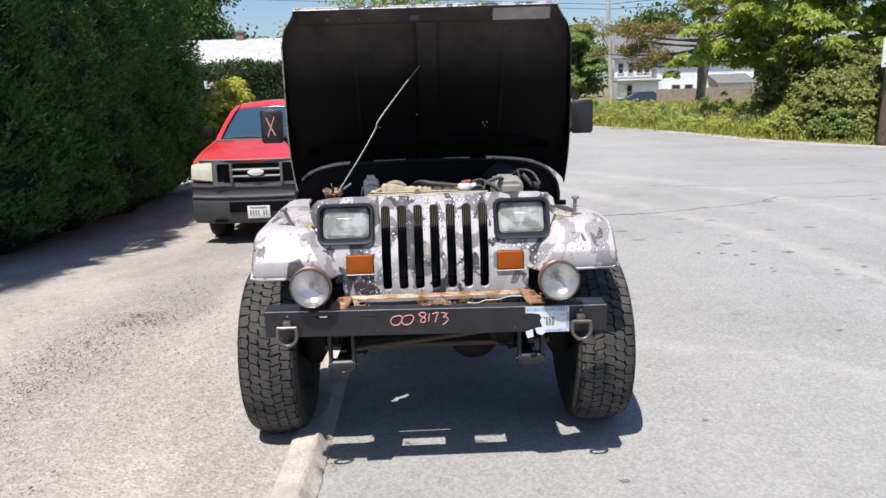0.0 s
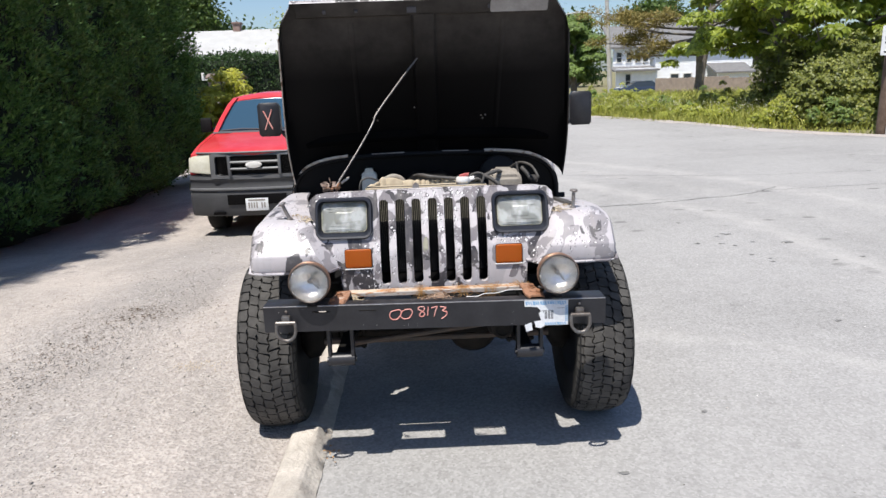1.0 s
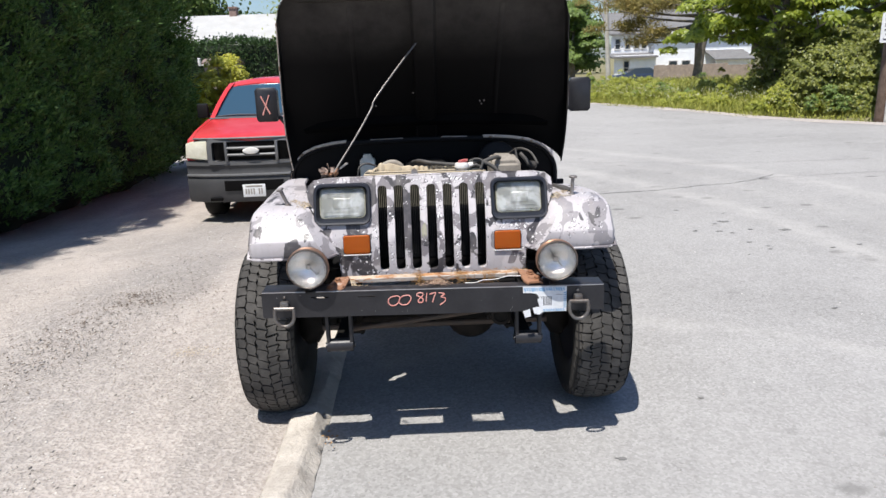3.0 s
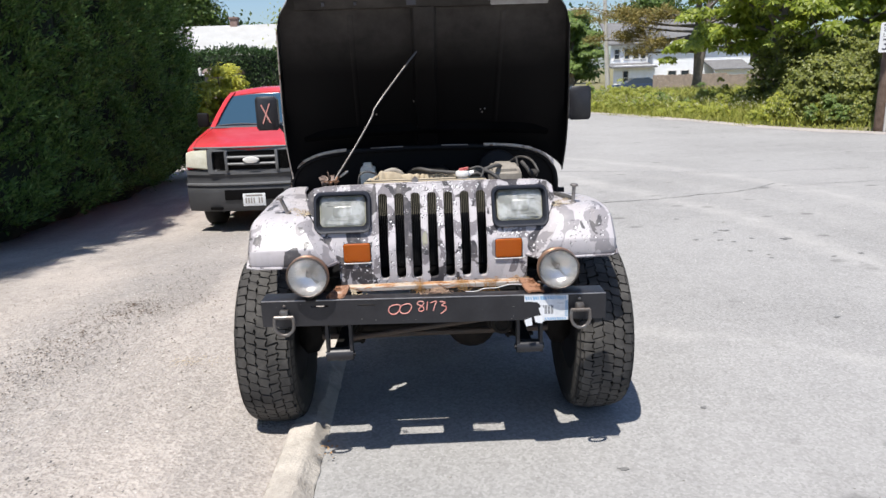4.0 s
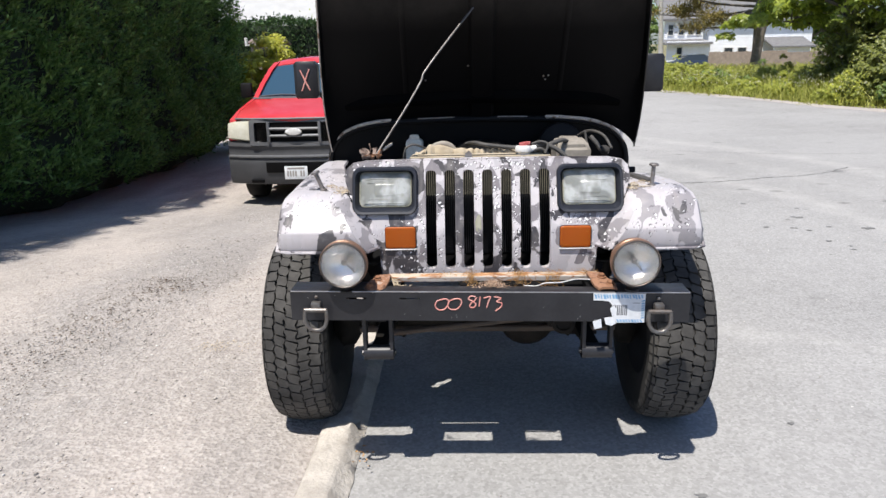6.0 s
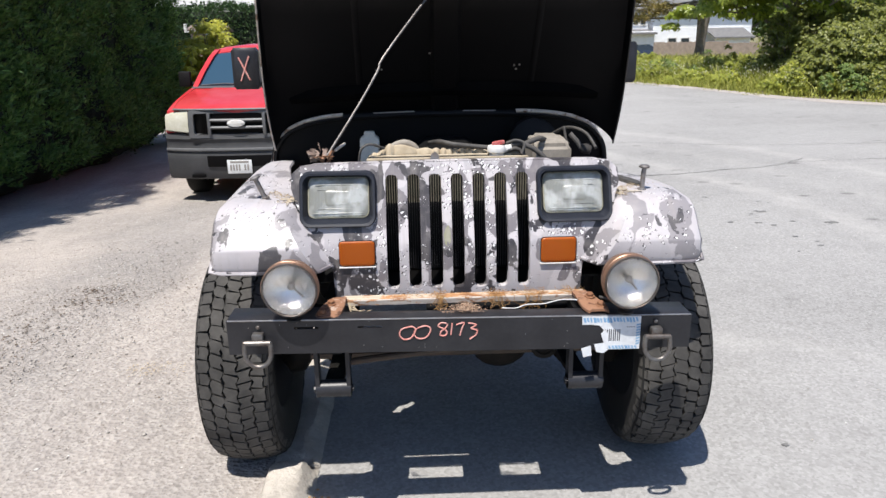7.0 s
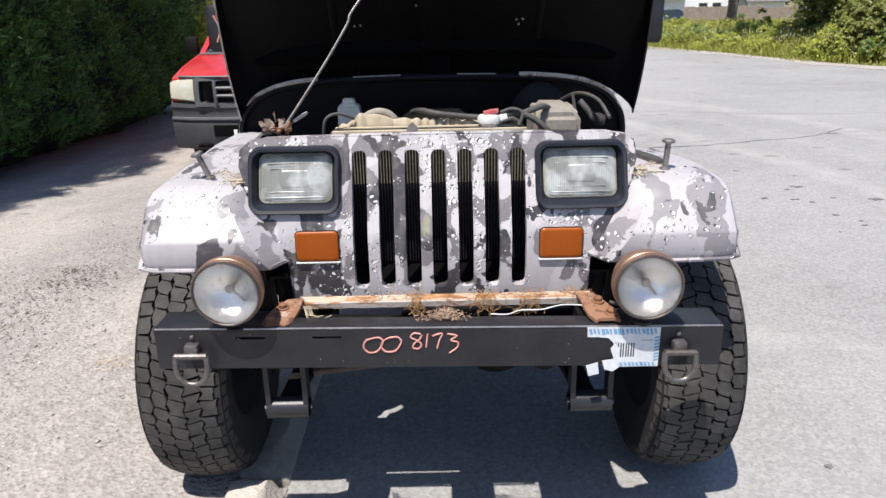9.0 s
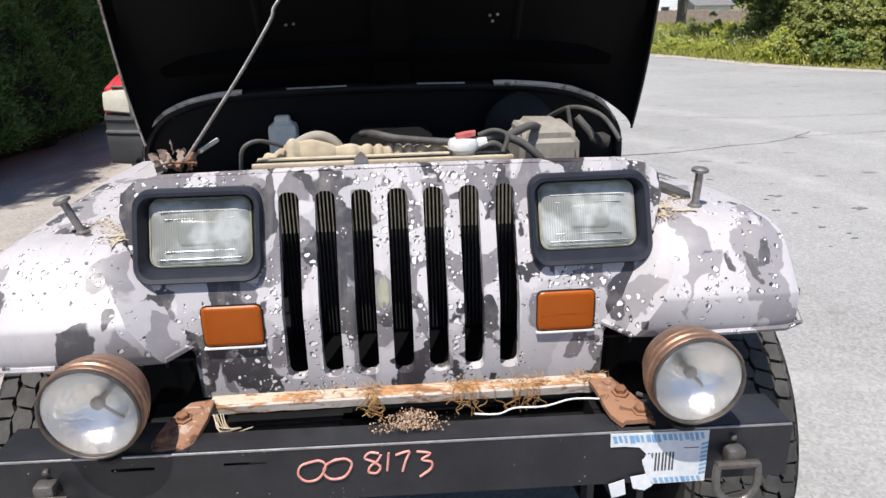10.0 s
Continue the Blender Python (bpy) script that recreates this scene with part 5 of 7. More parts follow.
lathe(bm, (0.138, 0.41, 1.127), (0, 0, 1), [(0.022, 0), (0.024, 0.014), (0.03, 0.019), (0.031, 0.03), (0.027, 0.038), (0.012, 0.041)], 18)
tube(bm, [(0.155, 0.41, 1.15), (0.185, 0.415, 1.158)], [0.013, 0.010], 10)
cap = part("radiator_cap", bm, M_WHITE, jeep, "white radiator cap with a red lever")
bm = bmesh.new()
loft(bm, [[(0.122, 0.398, 1.166), (0.124, 0.42, 1.167), (0.124, 0.42, 1.175), (0.122, 0.398, 1.174)], [(0.142, 0.397, 1.169), (0.144, 0.421, 1.17), (0.144, 0.421, 1.179), (0.142, 0.397, 1.178)], [(0.162, 0.399, 1.172), (0.163, 0.418, 1.173), (0.163, 0.418, 1.181), (0.162, 0.399, 1.18)]])
part("lever", bm, M_RED, cap)
bm = bmesh.new()
vs = [bm.verts.new(p) for p in ((-0.078, 0.33, 1.132), (-0.047, 0.33, 1.132), (-0.05, 0.33, 1.152), (-0.062, 0.33, 1.163), (-0.074, 0.33, 1.152))]
bm.faces.new(vs)
ext = bmesh.ops.extrude_face_region(bm, geom=bm.faces[:])["geom"]
for v in ext:
    if isinstance(v, bmesh.types.BMVert):
        v.co.y += 0.004
part("latch_tab", bm, M_OLDSTEEL, jeep)


def hose(name, pts, r, mat_=None):
    bm = bmesh.new()
    tube(bm, smoothpath(pts, 7), r, 12)
    part(name, bm, mat_ or M_HOSE, jeep)


hose("radiator_hose", [(0.165, 0.43, 1.155), (0.219, 0.44, 1.159), (0.259, 0.46, 1.170), (0.295, 0.5, 1.172), (0.33, 0.56, 1.15)], 0.0085)
hose("radiator_hose", [(0.168, 0.42, 1.158), (0.2, 0.42, 1.166), (0.23, 0.42, 1.163), (0.262, 0.42, 1.148), (0.296, 0.42, 1.118), (0.31, 0.42, 1.09)], 0.0085)
hose("radiator_hose", [(0.17, 0.41, 1.146), (0.2, 0.41, 1.154), (0.222, 0.41, 1.138), (0.231, 0.41, 1.12), (0.233, 0.41, 1.09)], 0.0065)
hose("radiator_hose", [(0.112, 0.425, 1.157), (0.045, 0.43, 1.163), (0.0, 0.43, 1.169), (-0.04, 0.47, 1.172), (-0.07, 0.6, 1.15)], 0.0075)
hose("air_hose", [(-0.22, 0.5, 1.12), (-0.2, 0.5, 1.15), (-0.165, 0.5, 1.1655), (-0.135, 0.5, 1.16), (-0.115, 0.5, 1.14), (-0.1, 0.5, 1.1)], 0.0115, M_GREYTAN)
hose("thin_cable", [(-0.3, 0.4, 1.12), (-0.29, 0.39, 1.165), (-0.26, 0.4, 1.178), (-0.22, 0.43, 1.16)], 0.004)
hose("thin_cable", [(0.215, 0.39, 1.14), (0.225, 0.4, 1.17), (0.2, 0.41, 1.18), (0.17, 0.42, 1.17)], 0.005)
hose("thin_cable", [(0.35, 0.75, 1.13), (0.4, 0.62, 1.19), (0.44, 0.5, 1.19), (0.46, 0.42, 1.15)], 0.005)
bm = bmesh.new()
rings = [[(0.27 + a, 0.5 + b_, z) for a, b_ in ((0, 0), (0.13, 0), (0.145, 0.16), (0.0, 0.18))] for z in (1.0, 1.12, 1.145)]
rings.append([(0.29, 0.53, 1.175), (0.37, 0.53, 1.175), (0.375, 0.64, 1.17), (0.29, 0.66, 1.17)])
loft(bm, rings)
bmesh.ops.bevel(bm, geom=bm.edges[:], offset=0.012, segments=2, affect="EDGES")
part("airbox", bm, M_GREYTAN, jeep, "dusty grey-tan plastic box in the engine bay")
bm = bmesh.new()
rings = [[(-0.30 + a * k, 0.98 + b_ * k, z) for a, b_ in ((-0.05, -0.04), (0.05, -0.04), (0.05, 0.04), (-0.05, 0.04))] for z, k in ((0.95, 0.75), (1.112, 0.75), (1.124, 0.66), (1.126, 0.42), (1.145, 0.4))]
loft(bm, rings)
bmesh.ops.bevel(bm, geom=bm.edges[:], offset=0.0035, segments=2, affect="EDGES")
part("washer_bottle", bm, M_JUG, jeep, "cloudy pale blue plastic bottle")
bm = bmesh.new()
lathe(bm, (0.345, 0.99, 1.09), (0, -1, 0), [(0.08, 0), (0.1, 0.02), (0.098, 0.06), (0.07, 0.08), (0.03, 0.09), (0.028, 0.14)], 26)
part("brake_booster", bm, M_BLACK_DULL, jeep)
bm = bmesh.new()
box(bm, -0.17, 0.2, 0.56, 1.0, 0.72, 1.08, 0.03)
eng = part("engine_block", bm, M_BLACK_DULL, jeep)
bm = bmesh.new()
loft(bm, [[(-0.11, y, 1.07), (0.1, y, 1.07), (0.1, y, 1.10), (0.07, y, 1.12), (-0.08, y, 1.12), (-0.11, y, 1.10)] for y in (0.58, 0.7, 0.82, 0.98)])
part("valve_cover", bm, M_BLACK_DULL, eng)
# Two filler boxes, added so that little sun passes down through the bay.
bm = bmesh.new()
box(bm, 0.2, 0.47, 0.4, 0.95, 0.74, 0.99, 0.02)
part("battery", bm, M_BLACK_DULL, jeep)
bm = bmesh.new()
box(bm, -0.47, -0.3, 0.62, 0.98, 0.74, 1.02, 0.02)
part("bay_canister", bm, M_BLACK_DULL, jeep)
# rusty hinge plates and rods in the corner by the prop
M_PINKRUST = worn("pale_flaking_rust", (0.2, 0.135, 0.105), (0.33, 0.26, 0.22), 40.0, 0.9, 0.0, 0.6, 130.0, 0.004)


def scrap(pts, w, seed):
    """A thin bent strip of torn sheet."""
    q = random.Random(seed)
    bm = bmesh.new()
    path = smoothpath(pts, 3)
    loft(bm, [[p + Vector((q.uniform(-0.002, 0.002) - w / 2, q.uniform(-0.002, 0.002), q.uniform(-0.002, 0.002))), p + Vector((0, q.uniform(-0.003, 0.003), 0.002)), p + Vector((w / 2 + q.uniform(-0.002, 0.002), q.uniform(-0.002, 0.002), 0))] for p in path], False, False)
    ext = bmesh.ops.extrude_face_region(bm, geom=bm.faces[:])["geom"]
    for v in ext:
        if isinstance(v, bmesh.types.BMVert):
            v.co += Vector((0, 0.0015, -0.0015))
    return bm


br = part("prop_bracket", scrap([(-0.405, 0.352, 1.150), (-0.402, 0.364, 1.156), (-0.402, 0.37, 1.166), (-0.407, 0.374, 1.172)], 0.012, 1), M_PINKRUST, jeep, "torn rusted bracket that holds the prop rod", 30)
for k, (pts, w) in enumerate((([(-0.425, 0.345, 1.149), (-0.42, 0.36, 1.16), (-0.428, 0.372, 1.166)], 0.007), ([(-0.392, 0.35, 1.15), (-0.386, 0.362, 1.156), (-0.38, 0.372, 1.165)], 0.006), ([(-0.44, 0.352, 1.147), (-0.41, 0.342, 1.153), (-0.375, 0.35, 1.150)], 0.010), ([(-0.415, 0.37, 1.165), (-0.418, 0.378, 1.18), (-0.421, 0.38, 1.188)], 0.0035))):
    part("torn_strip", scrap(pts, w, 5 + k), M_RUSTDARK if k in (1, 2) else M_PINKRUST, br, "", 30)
q_ = random.Random(64)
for k in range(9):
    x, y, z = -0.412 + q_.uniform(-0.03, 0.03), 0.37 + q_.uniform(-0.02, 0.03), 1.128 + q_.uniform(0, 0.012)
    tip = (x + q_.uniform(-0.02, 0.02), y + q_.uniform(-0.01, 0.02), z + q_.uniform(0.012, 0.04))
    part("torn_strip", scrap([(x, y, z), tuple((p + q) / 2 + q_.uniform(-0.004, 0.004) for p, q in zip((x, y, z), tip)), tip], q_.uniform(0.008, 0.02), 30 + k), M_RUST if k % 2 else M_PINKRUST, br, "", 30)
bm = bmesh.new()
tube(bm, [(-0.372, 0.39, 1.163), (-0.345, 0.43, 1.178)], 0.0045, 8)
part("pale_pin", bm, M_SEALPALE, br)
bm = bmesh.new()
tube(bm, smoothpath([(-0.395, 0.365, 1.15), (-0.30, 0.46, 1.29), (-0.236, 0.525, 1.395), (-0.228, 0.54, 1.42), (-0.2, 0.565, 1.46), (-0.165, 0.6, 1.505), (-0.08, 0.69, 1.61), (-0.024, 0.738, 1.675)], 5), 0.0037, 8)
part("prop_rod", bm, M_RODSTEEL, jeep, "thin bent steel rod propping the hood")
for pts, r_ in (([(0.398, 0.55, 1.09), (0.392, 0.55, 1.15), (0.382, 0.55, 1.201)], 0.0045), ([(0.405, 0.56, 1.178), (0.43, 0.55, 1.15), (0.447, 0.55, 1.122)], 0.0085)):
    bm = bmesh.new()
    tube(bm, pts, r_, 10)
    part("bay_rod", bm, M_HOSE, jeep)
bm = bmesh.new()
lathe(bm, (0.452, 0.55, 1.128), (1, -0.3, -0.3), [(0.012, -0.012), (0.017, 0), (0.019, 0.008), (0.015, 0.024), (0.006, 0.027)], 14)
part("bay_knob", bm, M_GRIMY, jeep)

# cowl: arched front edge with a pale worn rim
ARCH = [(-0.66, 0.98), (-0.66, 1.06), (-0.645, 1.11), (-0.605, 1.16), (-0.54, 1.193), (-0.46, 1.212), (-0.35, 1.222), (-0.15, 1.228), (0, 1.229), (0.15, 1.228), (0.35, 1.222), (0.46, 1.212), (0.54, 1.193), (0.605, 1.16), (0.645, 1.11), (0.66, 1.06), (0.66, 0.98)]
ARCH = [(x - 0.02, z - 0.008) for x, z in ARCH]
bm = bmesh.new()
loft(bm, [[(x * k, y, z + dz) for x, z in ARCH] for y, k, dz in ((1.0, 1.0, -0.022), (1.006, 1.03, -0.024), (1.1, 1.045, -0.032), (1.4, 1.07, -0.04))], False, False)
part("cowl", bm, M_CAMO, jeep, "camouflage-painted cowl behind the engine bay", 50)
bm = bmesh.new()
bm.faces.new([bm.verts.new((x * 0.995, 1.012, z)) for x, z in [(-0.66, 0.6)] + ARCH + [(0.66, 0.6)]])
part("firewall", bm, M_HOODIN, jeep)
bm = bmesh.new()
tube(bm, smoothpath([(x * 1.005, 0.995, z - 0.014) for x, z in ARCH], 4), 0.011, 8)
part("cowl_seal", bm, M_BLACK_DULL, jeep, "worn rubber seal on the cowl edge")
for seg in ([(-0.663, 1.0), (-0.662, 1.06), (-0.647, 1.112), (-0.605, 1.164), (-0.54, 1.197), (-0.46, 1.216), (-0.38, 1.224)], [(0.3, 1.227), (0.35, 1.226), (0.46, 1.216), (0.54, 1.197), (0.605, 1.164), (0.645, 1.114)], [(-0.26, 1.23), (-0.10, 1.233)], [(0.09, 1.233), (0.22, 1.231)]):
    bm = bmesh.new()
    w_ = 0.0085 if len(seg) > 2 else 0.0022
    path = smoothpath([(x * 1.005 - 0.02, 0.984, z - 0.016) for x, z in seg], 5)
    loft(bm, [[p + Vector((0, -0.004, 0)), p + Vector((-0.3 * w_ * math.copysign(1, p.x), -0.001, w_)), p + Vector((0, 0.006, w_ * 1.1)), p + Vector((0.2 * w_ * math.copysign(1, p.x), 0.004, -w_ * 0.9))] for p in path])
    part("worn_seal_edge", bm, M_SEALPALE, jeep, "peeling pale edge of the cowl")

# ---- hood, propped open ----
HL, HA = 0.825, radians(32)
HO = Vector((0, 1.04, 1.205))
HD, HN = Vector((0, -math.sin(HA), math.cos(HA))), Vector((0, -math.cos(HA), -math.sin(HA)))


def hood_pt(x, s_, n_):
    return HO + Vector((x, 0, 0)) + HD * s_ + HN * n_


REAR_X = (0, 0.2, 0.4, 0.51, 0.565, 0.605, 0.635, 0.655, 0.665, 0.668)
REAR_N = (0, 0, 0.003, 0.012, 0.033, 0.058, 0.082, 0.102, 0.119, 0.134)


def hood_rows(skin):
    """Cross-sections from the hinge, where the sides reach far down, to the flatter free end."""
    rows = []
    for i in range(19):
        v = (i / 18) ** 1.4
        half = 0.70 - 0.09 * v
        fl = 0.06 + 0.02 * v
        w = (1 - v) ** 4
        row = []
        for k, u in enumerate((0, 0.3, 0.6, 0.8, 0.92, 0.965, 0.99, 1.0, 1.0, 1.0)):
            n_ = 0.02 * u ** 4 if k < 7 else (0.05, fl * 0.8, fl)[k - 7]
            x_ = u * half * (1 - w) + REAR_X[k] * w
            n_ = n_ * (1 - w) + REAR_N[k] * w
            s_ = v * HL - w * 0.48 * REAR_N[k]
            # rounded corners at the free end
            if i >= 16 and x_ > half - 0.06:
                x_ -= (0.0, 0.012, 0.05)[i - 16] * (x_ - half + 0.06) / 0.06
            row.append((x_, s_, n_))
        row = [(-x_, s_, n_) for x_, s_, n_ in row[:0:-1]] + row
        rows.append([hood_pt(x, s_, n_ + skin) for x, s_, n_ in row])
    half = 0.61
    for extra_s, n_ in ((0.010, 0.010), (0.012, 0.022), (0.008, 0.034)):
        rows.append([hood_pt(min(1, max(-1, u)) * (half - 0.05), HL + extra_s, n_ + skin * 0.5) for u in [-1.0, -1.0, -1.0, -0.99, -0.965, -0.92, -0.8, -0.6, -0.3, 0, 0.3, 0.6, 0.8, 0.92, 0.965, 0.99, 1.0, 1.0, 1.0]])
    return rows


bm = bmesh.new()
loft(bm, hood_rows(-0.006), False, False)
hood = part("hood", bm, M_CAMO, jeep, "open hood, painted camouflage outside and black inside", 50)
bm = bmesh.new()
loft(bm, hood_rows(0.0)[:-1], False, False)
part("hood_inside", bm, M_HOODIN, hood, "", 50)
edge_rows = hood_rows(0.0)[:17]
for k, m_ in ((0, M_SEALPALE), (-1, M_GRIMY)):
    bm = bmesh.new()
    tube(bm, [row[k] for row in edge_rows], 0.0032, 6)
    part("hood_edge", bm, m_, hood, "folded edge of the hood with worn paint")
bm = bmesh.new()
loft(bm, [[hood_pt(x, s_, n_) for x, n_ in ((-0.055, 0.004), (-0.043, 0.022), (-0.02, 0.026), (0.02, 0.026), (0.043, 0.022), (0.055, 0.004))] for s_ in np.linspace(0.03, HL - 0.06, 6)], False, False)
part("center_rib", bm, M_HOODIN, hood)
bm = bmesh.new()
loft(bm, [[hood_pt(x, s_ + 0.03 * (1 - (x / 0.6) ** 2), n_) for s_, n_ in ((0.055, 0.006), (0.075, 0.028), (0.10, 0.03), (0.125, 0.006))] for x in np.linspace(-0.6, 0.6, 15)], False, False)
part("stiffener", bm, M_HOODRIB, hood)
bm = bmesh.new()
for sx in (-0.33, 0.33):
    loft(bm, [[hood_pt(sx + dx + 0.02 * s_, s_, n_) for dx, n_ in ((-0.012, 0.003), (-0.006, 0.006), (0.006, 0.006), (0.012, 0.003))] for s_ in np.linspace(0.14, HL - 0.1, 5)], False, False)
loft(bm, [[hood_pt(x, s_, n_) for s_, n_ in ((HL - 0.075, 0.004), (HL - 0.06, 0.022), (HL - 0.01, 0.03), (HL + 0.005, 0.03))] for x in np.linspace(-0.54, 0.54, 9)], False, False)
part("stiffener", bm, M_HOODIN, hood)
for x, s_, w, h in ((-0.42, HL - 0.035, 0.006, 0.008), (-0.285, HL - 0.035, 0.006, 0.006), (-0.05, HL - 0.035, 0.02, 0.012), (0.285, HL - 0.03, 0.01, 0.008)):
    bm = bmesh.new()
    loft(bm, [[hood_pt(x + a * w, s_ + c * h, n_) for a, c in ((-1, -1), (1, -1), (1, 1), (-1, 1))] for n_ in (0.02, 0.0325)])
    part("hole", bm, M_INK, hood, "", 0)
for x, s_ in ((-0.26, 0.21), (-0.24, 0.212), (0.262, 0.222), (0.282, 0.224), (0.27, 0.205), (-0.058, 0.28), (0.02, 0.275)):
    p = hood_pt(x, s_, 0.004)
    bm = bmesh.new()
    lathe(bm, p, HN, [(0.004, 0), (0.004, 0.003), (0.001, 0.004)], 8)
    part("rivet", bm, M_STEEL, hood)
bm = bmesh.new()
loft(bm, [[hood_pt(x, s_, n_) for x, s_ in round_rect(0.285, 0.53, HL - 0.056, HL - 0.003, 0.006, 2)] for n_ in (0.033, 0.0345)])
part("foil_label", bm, M_LABEL, hood, "faded foil label on the hood edge", 0)

# tub, doors, windshield frame
bm = bmesh.new()
loft(bm, [[(x, y, z) for x, z in ((-0.69, 0.62), (0.69, 0.62), (0.70, 1.17), (0.6, 1.2), (-0.6, 1.2), (-0.70, 1.17))] for y in (1.3, 1.4, 1.5, 3.3)])
bmesh.ops.bevel(bm, geom=bm.edges[:], offset=0.02, segments=2, affect="EDGES")
part("body_tub", bm, M_CAMO, jeep)
bm = bmesh.new()
for a, c in (((-0.68, 1.42, 1.22), (-0.62, 1.55, 1.72)), ((0.68, 1.42, 1.22), (0.62, 1.55, 1.72)), ((-0.63, 1.55, 1.72), (0.63, 1.55, 1.72)), ((-0.68, 1.42, 1.24), (0.68, 1.42, 1.24))):
    tube(bm, [a, c], 0.032, 10)
part("windshield_frame", bm, M_BLACK, jeep)
bm = bmesh.new()
loft(bm, [[(-0.66, 1.43, 1.26), (0.66, 1.43, 1.26), (0.61, 1.545, 1.7), (-0.61, 1.545, 1.7)], [(-0.66, 1.436, 1.26), (0.66, 1.436, 1.26), (0.61, 1.551, 1.7), (-0.61, 1.551, 1.7)]])
part("windshield", bm, M_DARKGLASS, jeep)
for s in (-1, 1):
    bm = bmesh.new()
    rings = [[(s * (0.965 + w * a), y, 1.355 + h * c) for a, c in ((-1, -0.8), (-0.8, -1), (0.8, -1), (1, -0.85), (1, 0.85), (0.8, 1), (-0.75, 1), (-1, 0.8))] for y, w, h in ((1.875, 0.055, 0.09), (1.885, 0.067, 0.102), (1.93, 0.067, 0.102), (1.965, 0.05, 0.08))]
    loft(bm, rings)
    mir = part("mirror_housing", bm, M_BLACK, jeep, "black side mirror with a red chalk cross" if s < 0 else "black side mirror")
    bm = bmesh.new()
    tube(bm, [(s * 0.9, 1.92, 1.28), (s * 0.84, 1.94, 1.2), (s * 0.76, 1.95, 1.16)], 0.014, 8)
    part("mirror_arm", bm, M_BLACK, mir)
    if s < 0:
        bm = bmesh.new()
        tube(bm, [(-0.995, 1.872, 1.41), (-0.945, 1.872, 1.30)], 0.0045, 6)
        tube(bm, [(-0.942, 1.872, 1.415), (-0.99, 1.872, 1.295)], 0.0045, 6)
        part("chalk_cross", bm, M_CHALK, mir, "red chalk cross")

# ---- red pickup truck ----
TX, TY, TZ = -2.43, 7.5, -0.65
truck = thing("pickup_truck", "faded red pickup truck with dark grey plastic bumper parked on gravel", "truck", (TX, TY + 2.6, TZ))


def tp(x, y, z):
    return (TX + x, TY + y, TZ + z + 0.15 * min(1.0, max(0.0, (z - 0.45) / 0.25)))


def bow(x, k=0.16):
    """How far the nose falls back towards the sides."""
    return k * (abs(x) / 0.98) ** 2.6


XS = np.linspace(-0.985, 0.985, 25)
# lower bumper of dark plastic
bm = bmesh.new()
loft(bm, [[tp(x, bow(x) + dy, z) for dy, z in ((0.10, 0.345), (0.03, 0.365), (0.0, 0.43), (-0.015, 0.56), (0.0, 0.63), (0.02, 0.645), (0.03, 0.70), (0.01, 0.74), (0.03, 0.80), (0.09, 0.83), (0.3, 0.83), (0.3, 0.345))] for x in XS])
tb = part("front_bumper", bm, M_TRUCKGREY, truck, "dark grey plastic bumper")
bm = bmesh.new()
loft(bm, [[tp(x, bow(x) + dy, z) for dy, z in ((-0.026, 0.50), (-0.028, 0.51), (-0.026, 0.58), (-0.022, 0.59), (0.05, 0.59), (0.05, 0.50))] for x in np.linspace(-0.42, 0.42, 11)])
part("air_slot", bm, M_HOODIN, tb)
bm = bmesh.new()
loft(bm, [[tp(x, bow(x) + dy, z) for dy, z in ((-0.01, 0.625), (-0.025, 0.635), (-0.02, 0.645), (0.03, 0.65), (0.03, 0.62))] for x in XS])
part("bumper_ledge", bm, M_TRIMGREY, tb)
for s in (-1, 1):
    bm = bmesh.new()
    cx = s * 0.56
    box(bm, *sorted((TX + cx - 0.09, TX + cx + 0.09)), TY + 0.0, TY + 0.06, TZ + 0.385, TZ + 0.43, 0.012)
    part("tow_opening", bm, M_HOODIN, tb)
# plate with bars for its print
bm = bmesh.new()
box(bm, TX - 0.16, TX + 0.16, TY - 0.045, TY - 0.035, TZ + 0.44, TZ + 0.62, 0.003)
pl = part("number_plate", bm, M_PAPER, truck, "white number plate with plain dark bars")
bm = bmesh.new()
for i in range(7):
    if i != 4:
        x = TX - 0.125 + i * 0.037
        box(bm, x, x + 0.022, TY - 0.047, TY - 0.0445, TZ + 0.48, TZ + 0.56)
box(bm, TX - 0.12, TX + 0.12, TY - 0.047, TY - 0.0445, TZ + 0.58, TZ + 0.605)
part("print_bar", bm, M_LABEL, pl, "", 0)
# grille
bm = bmesh.new()
outer = round_rect(-0.635, 0.635, 0.755, 1.115, 0.05, 4)
inner_ = round_rect(-0.565, 0.565, 0.80, 1.07, 0.035, 4)[::-1]
plate_with_holes(bm, outer, [inner_], 0.09, lambda x, z: bow(x) - 0.02 + (z - 0.75) * 0.1)
for v in bm.verts:
    v.co += Vector((TX, TY, TZ + 0.15))
tg = part("grille_surround", bm, M_TRIMGREY, truck, "silver-grey grille surround")
bm = bmesh.new()
for z in (0.89, 0.985):
    loft(bm, [[tp(x, bow(x) + dy, z + dz) for dy, dz in ((-0.015, -0.017), (-0.022, 0), (-0.012, 0.017), (0.03, 0.017), (0.03, -0.017))] for x in np.linspace(-0.34, 0.34, 9)])
for s in (-1, 1):
    box(bm, *sorted((TX + s * 0.335, TX + s * 0.375)), TY - 0.01, TY + 0.04, TZ + 0.95, TZ + 1.22, 0.006)
part("grille_bar", bm, M_TRIMGREY, tg)
bm = bmesh.new()
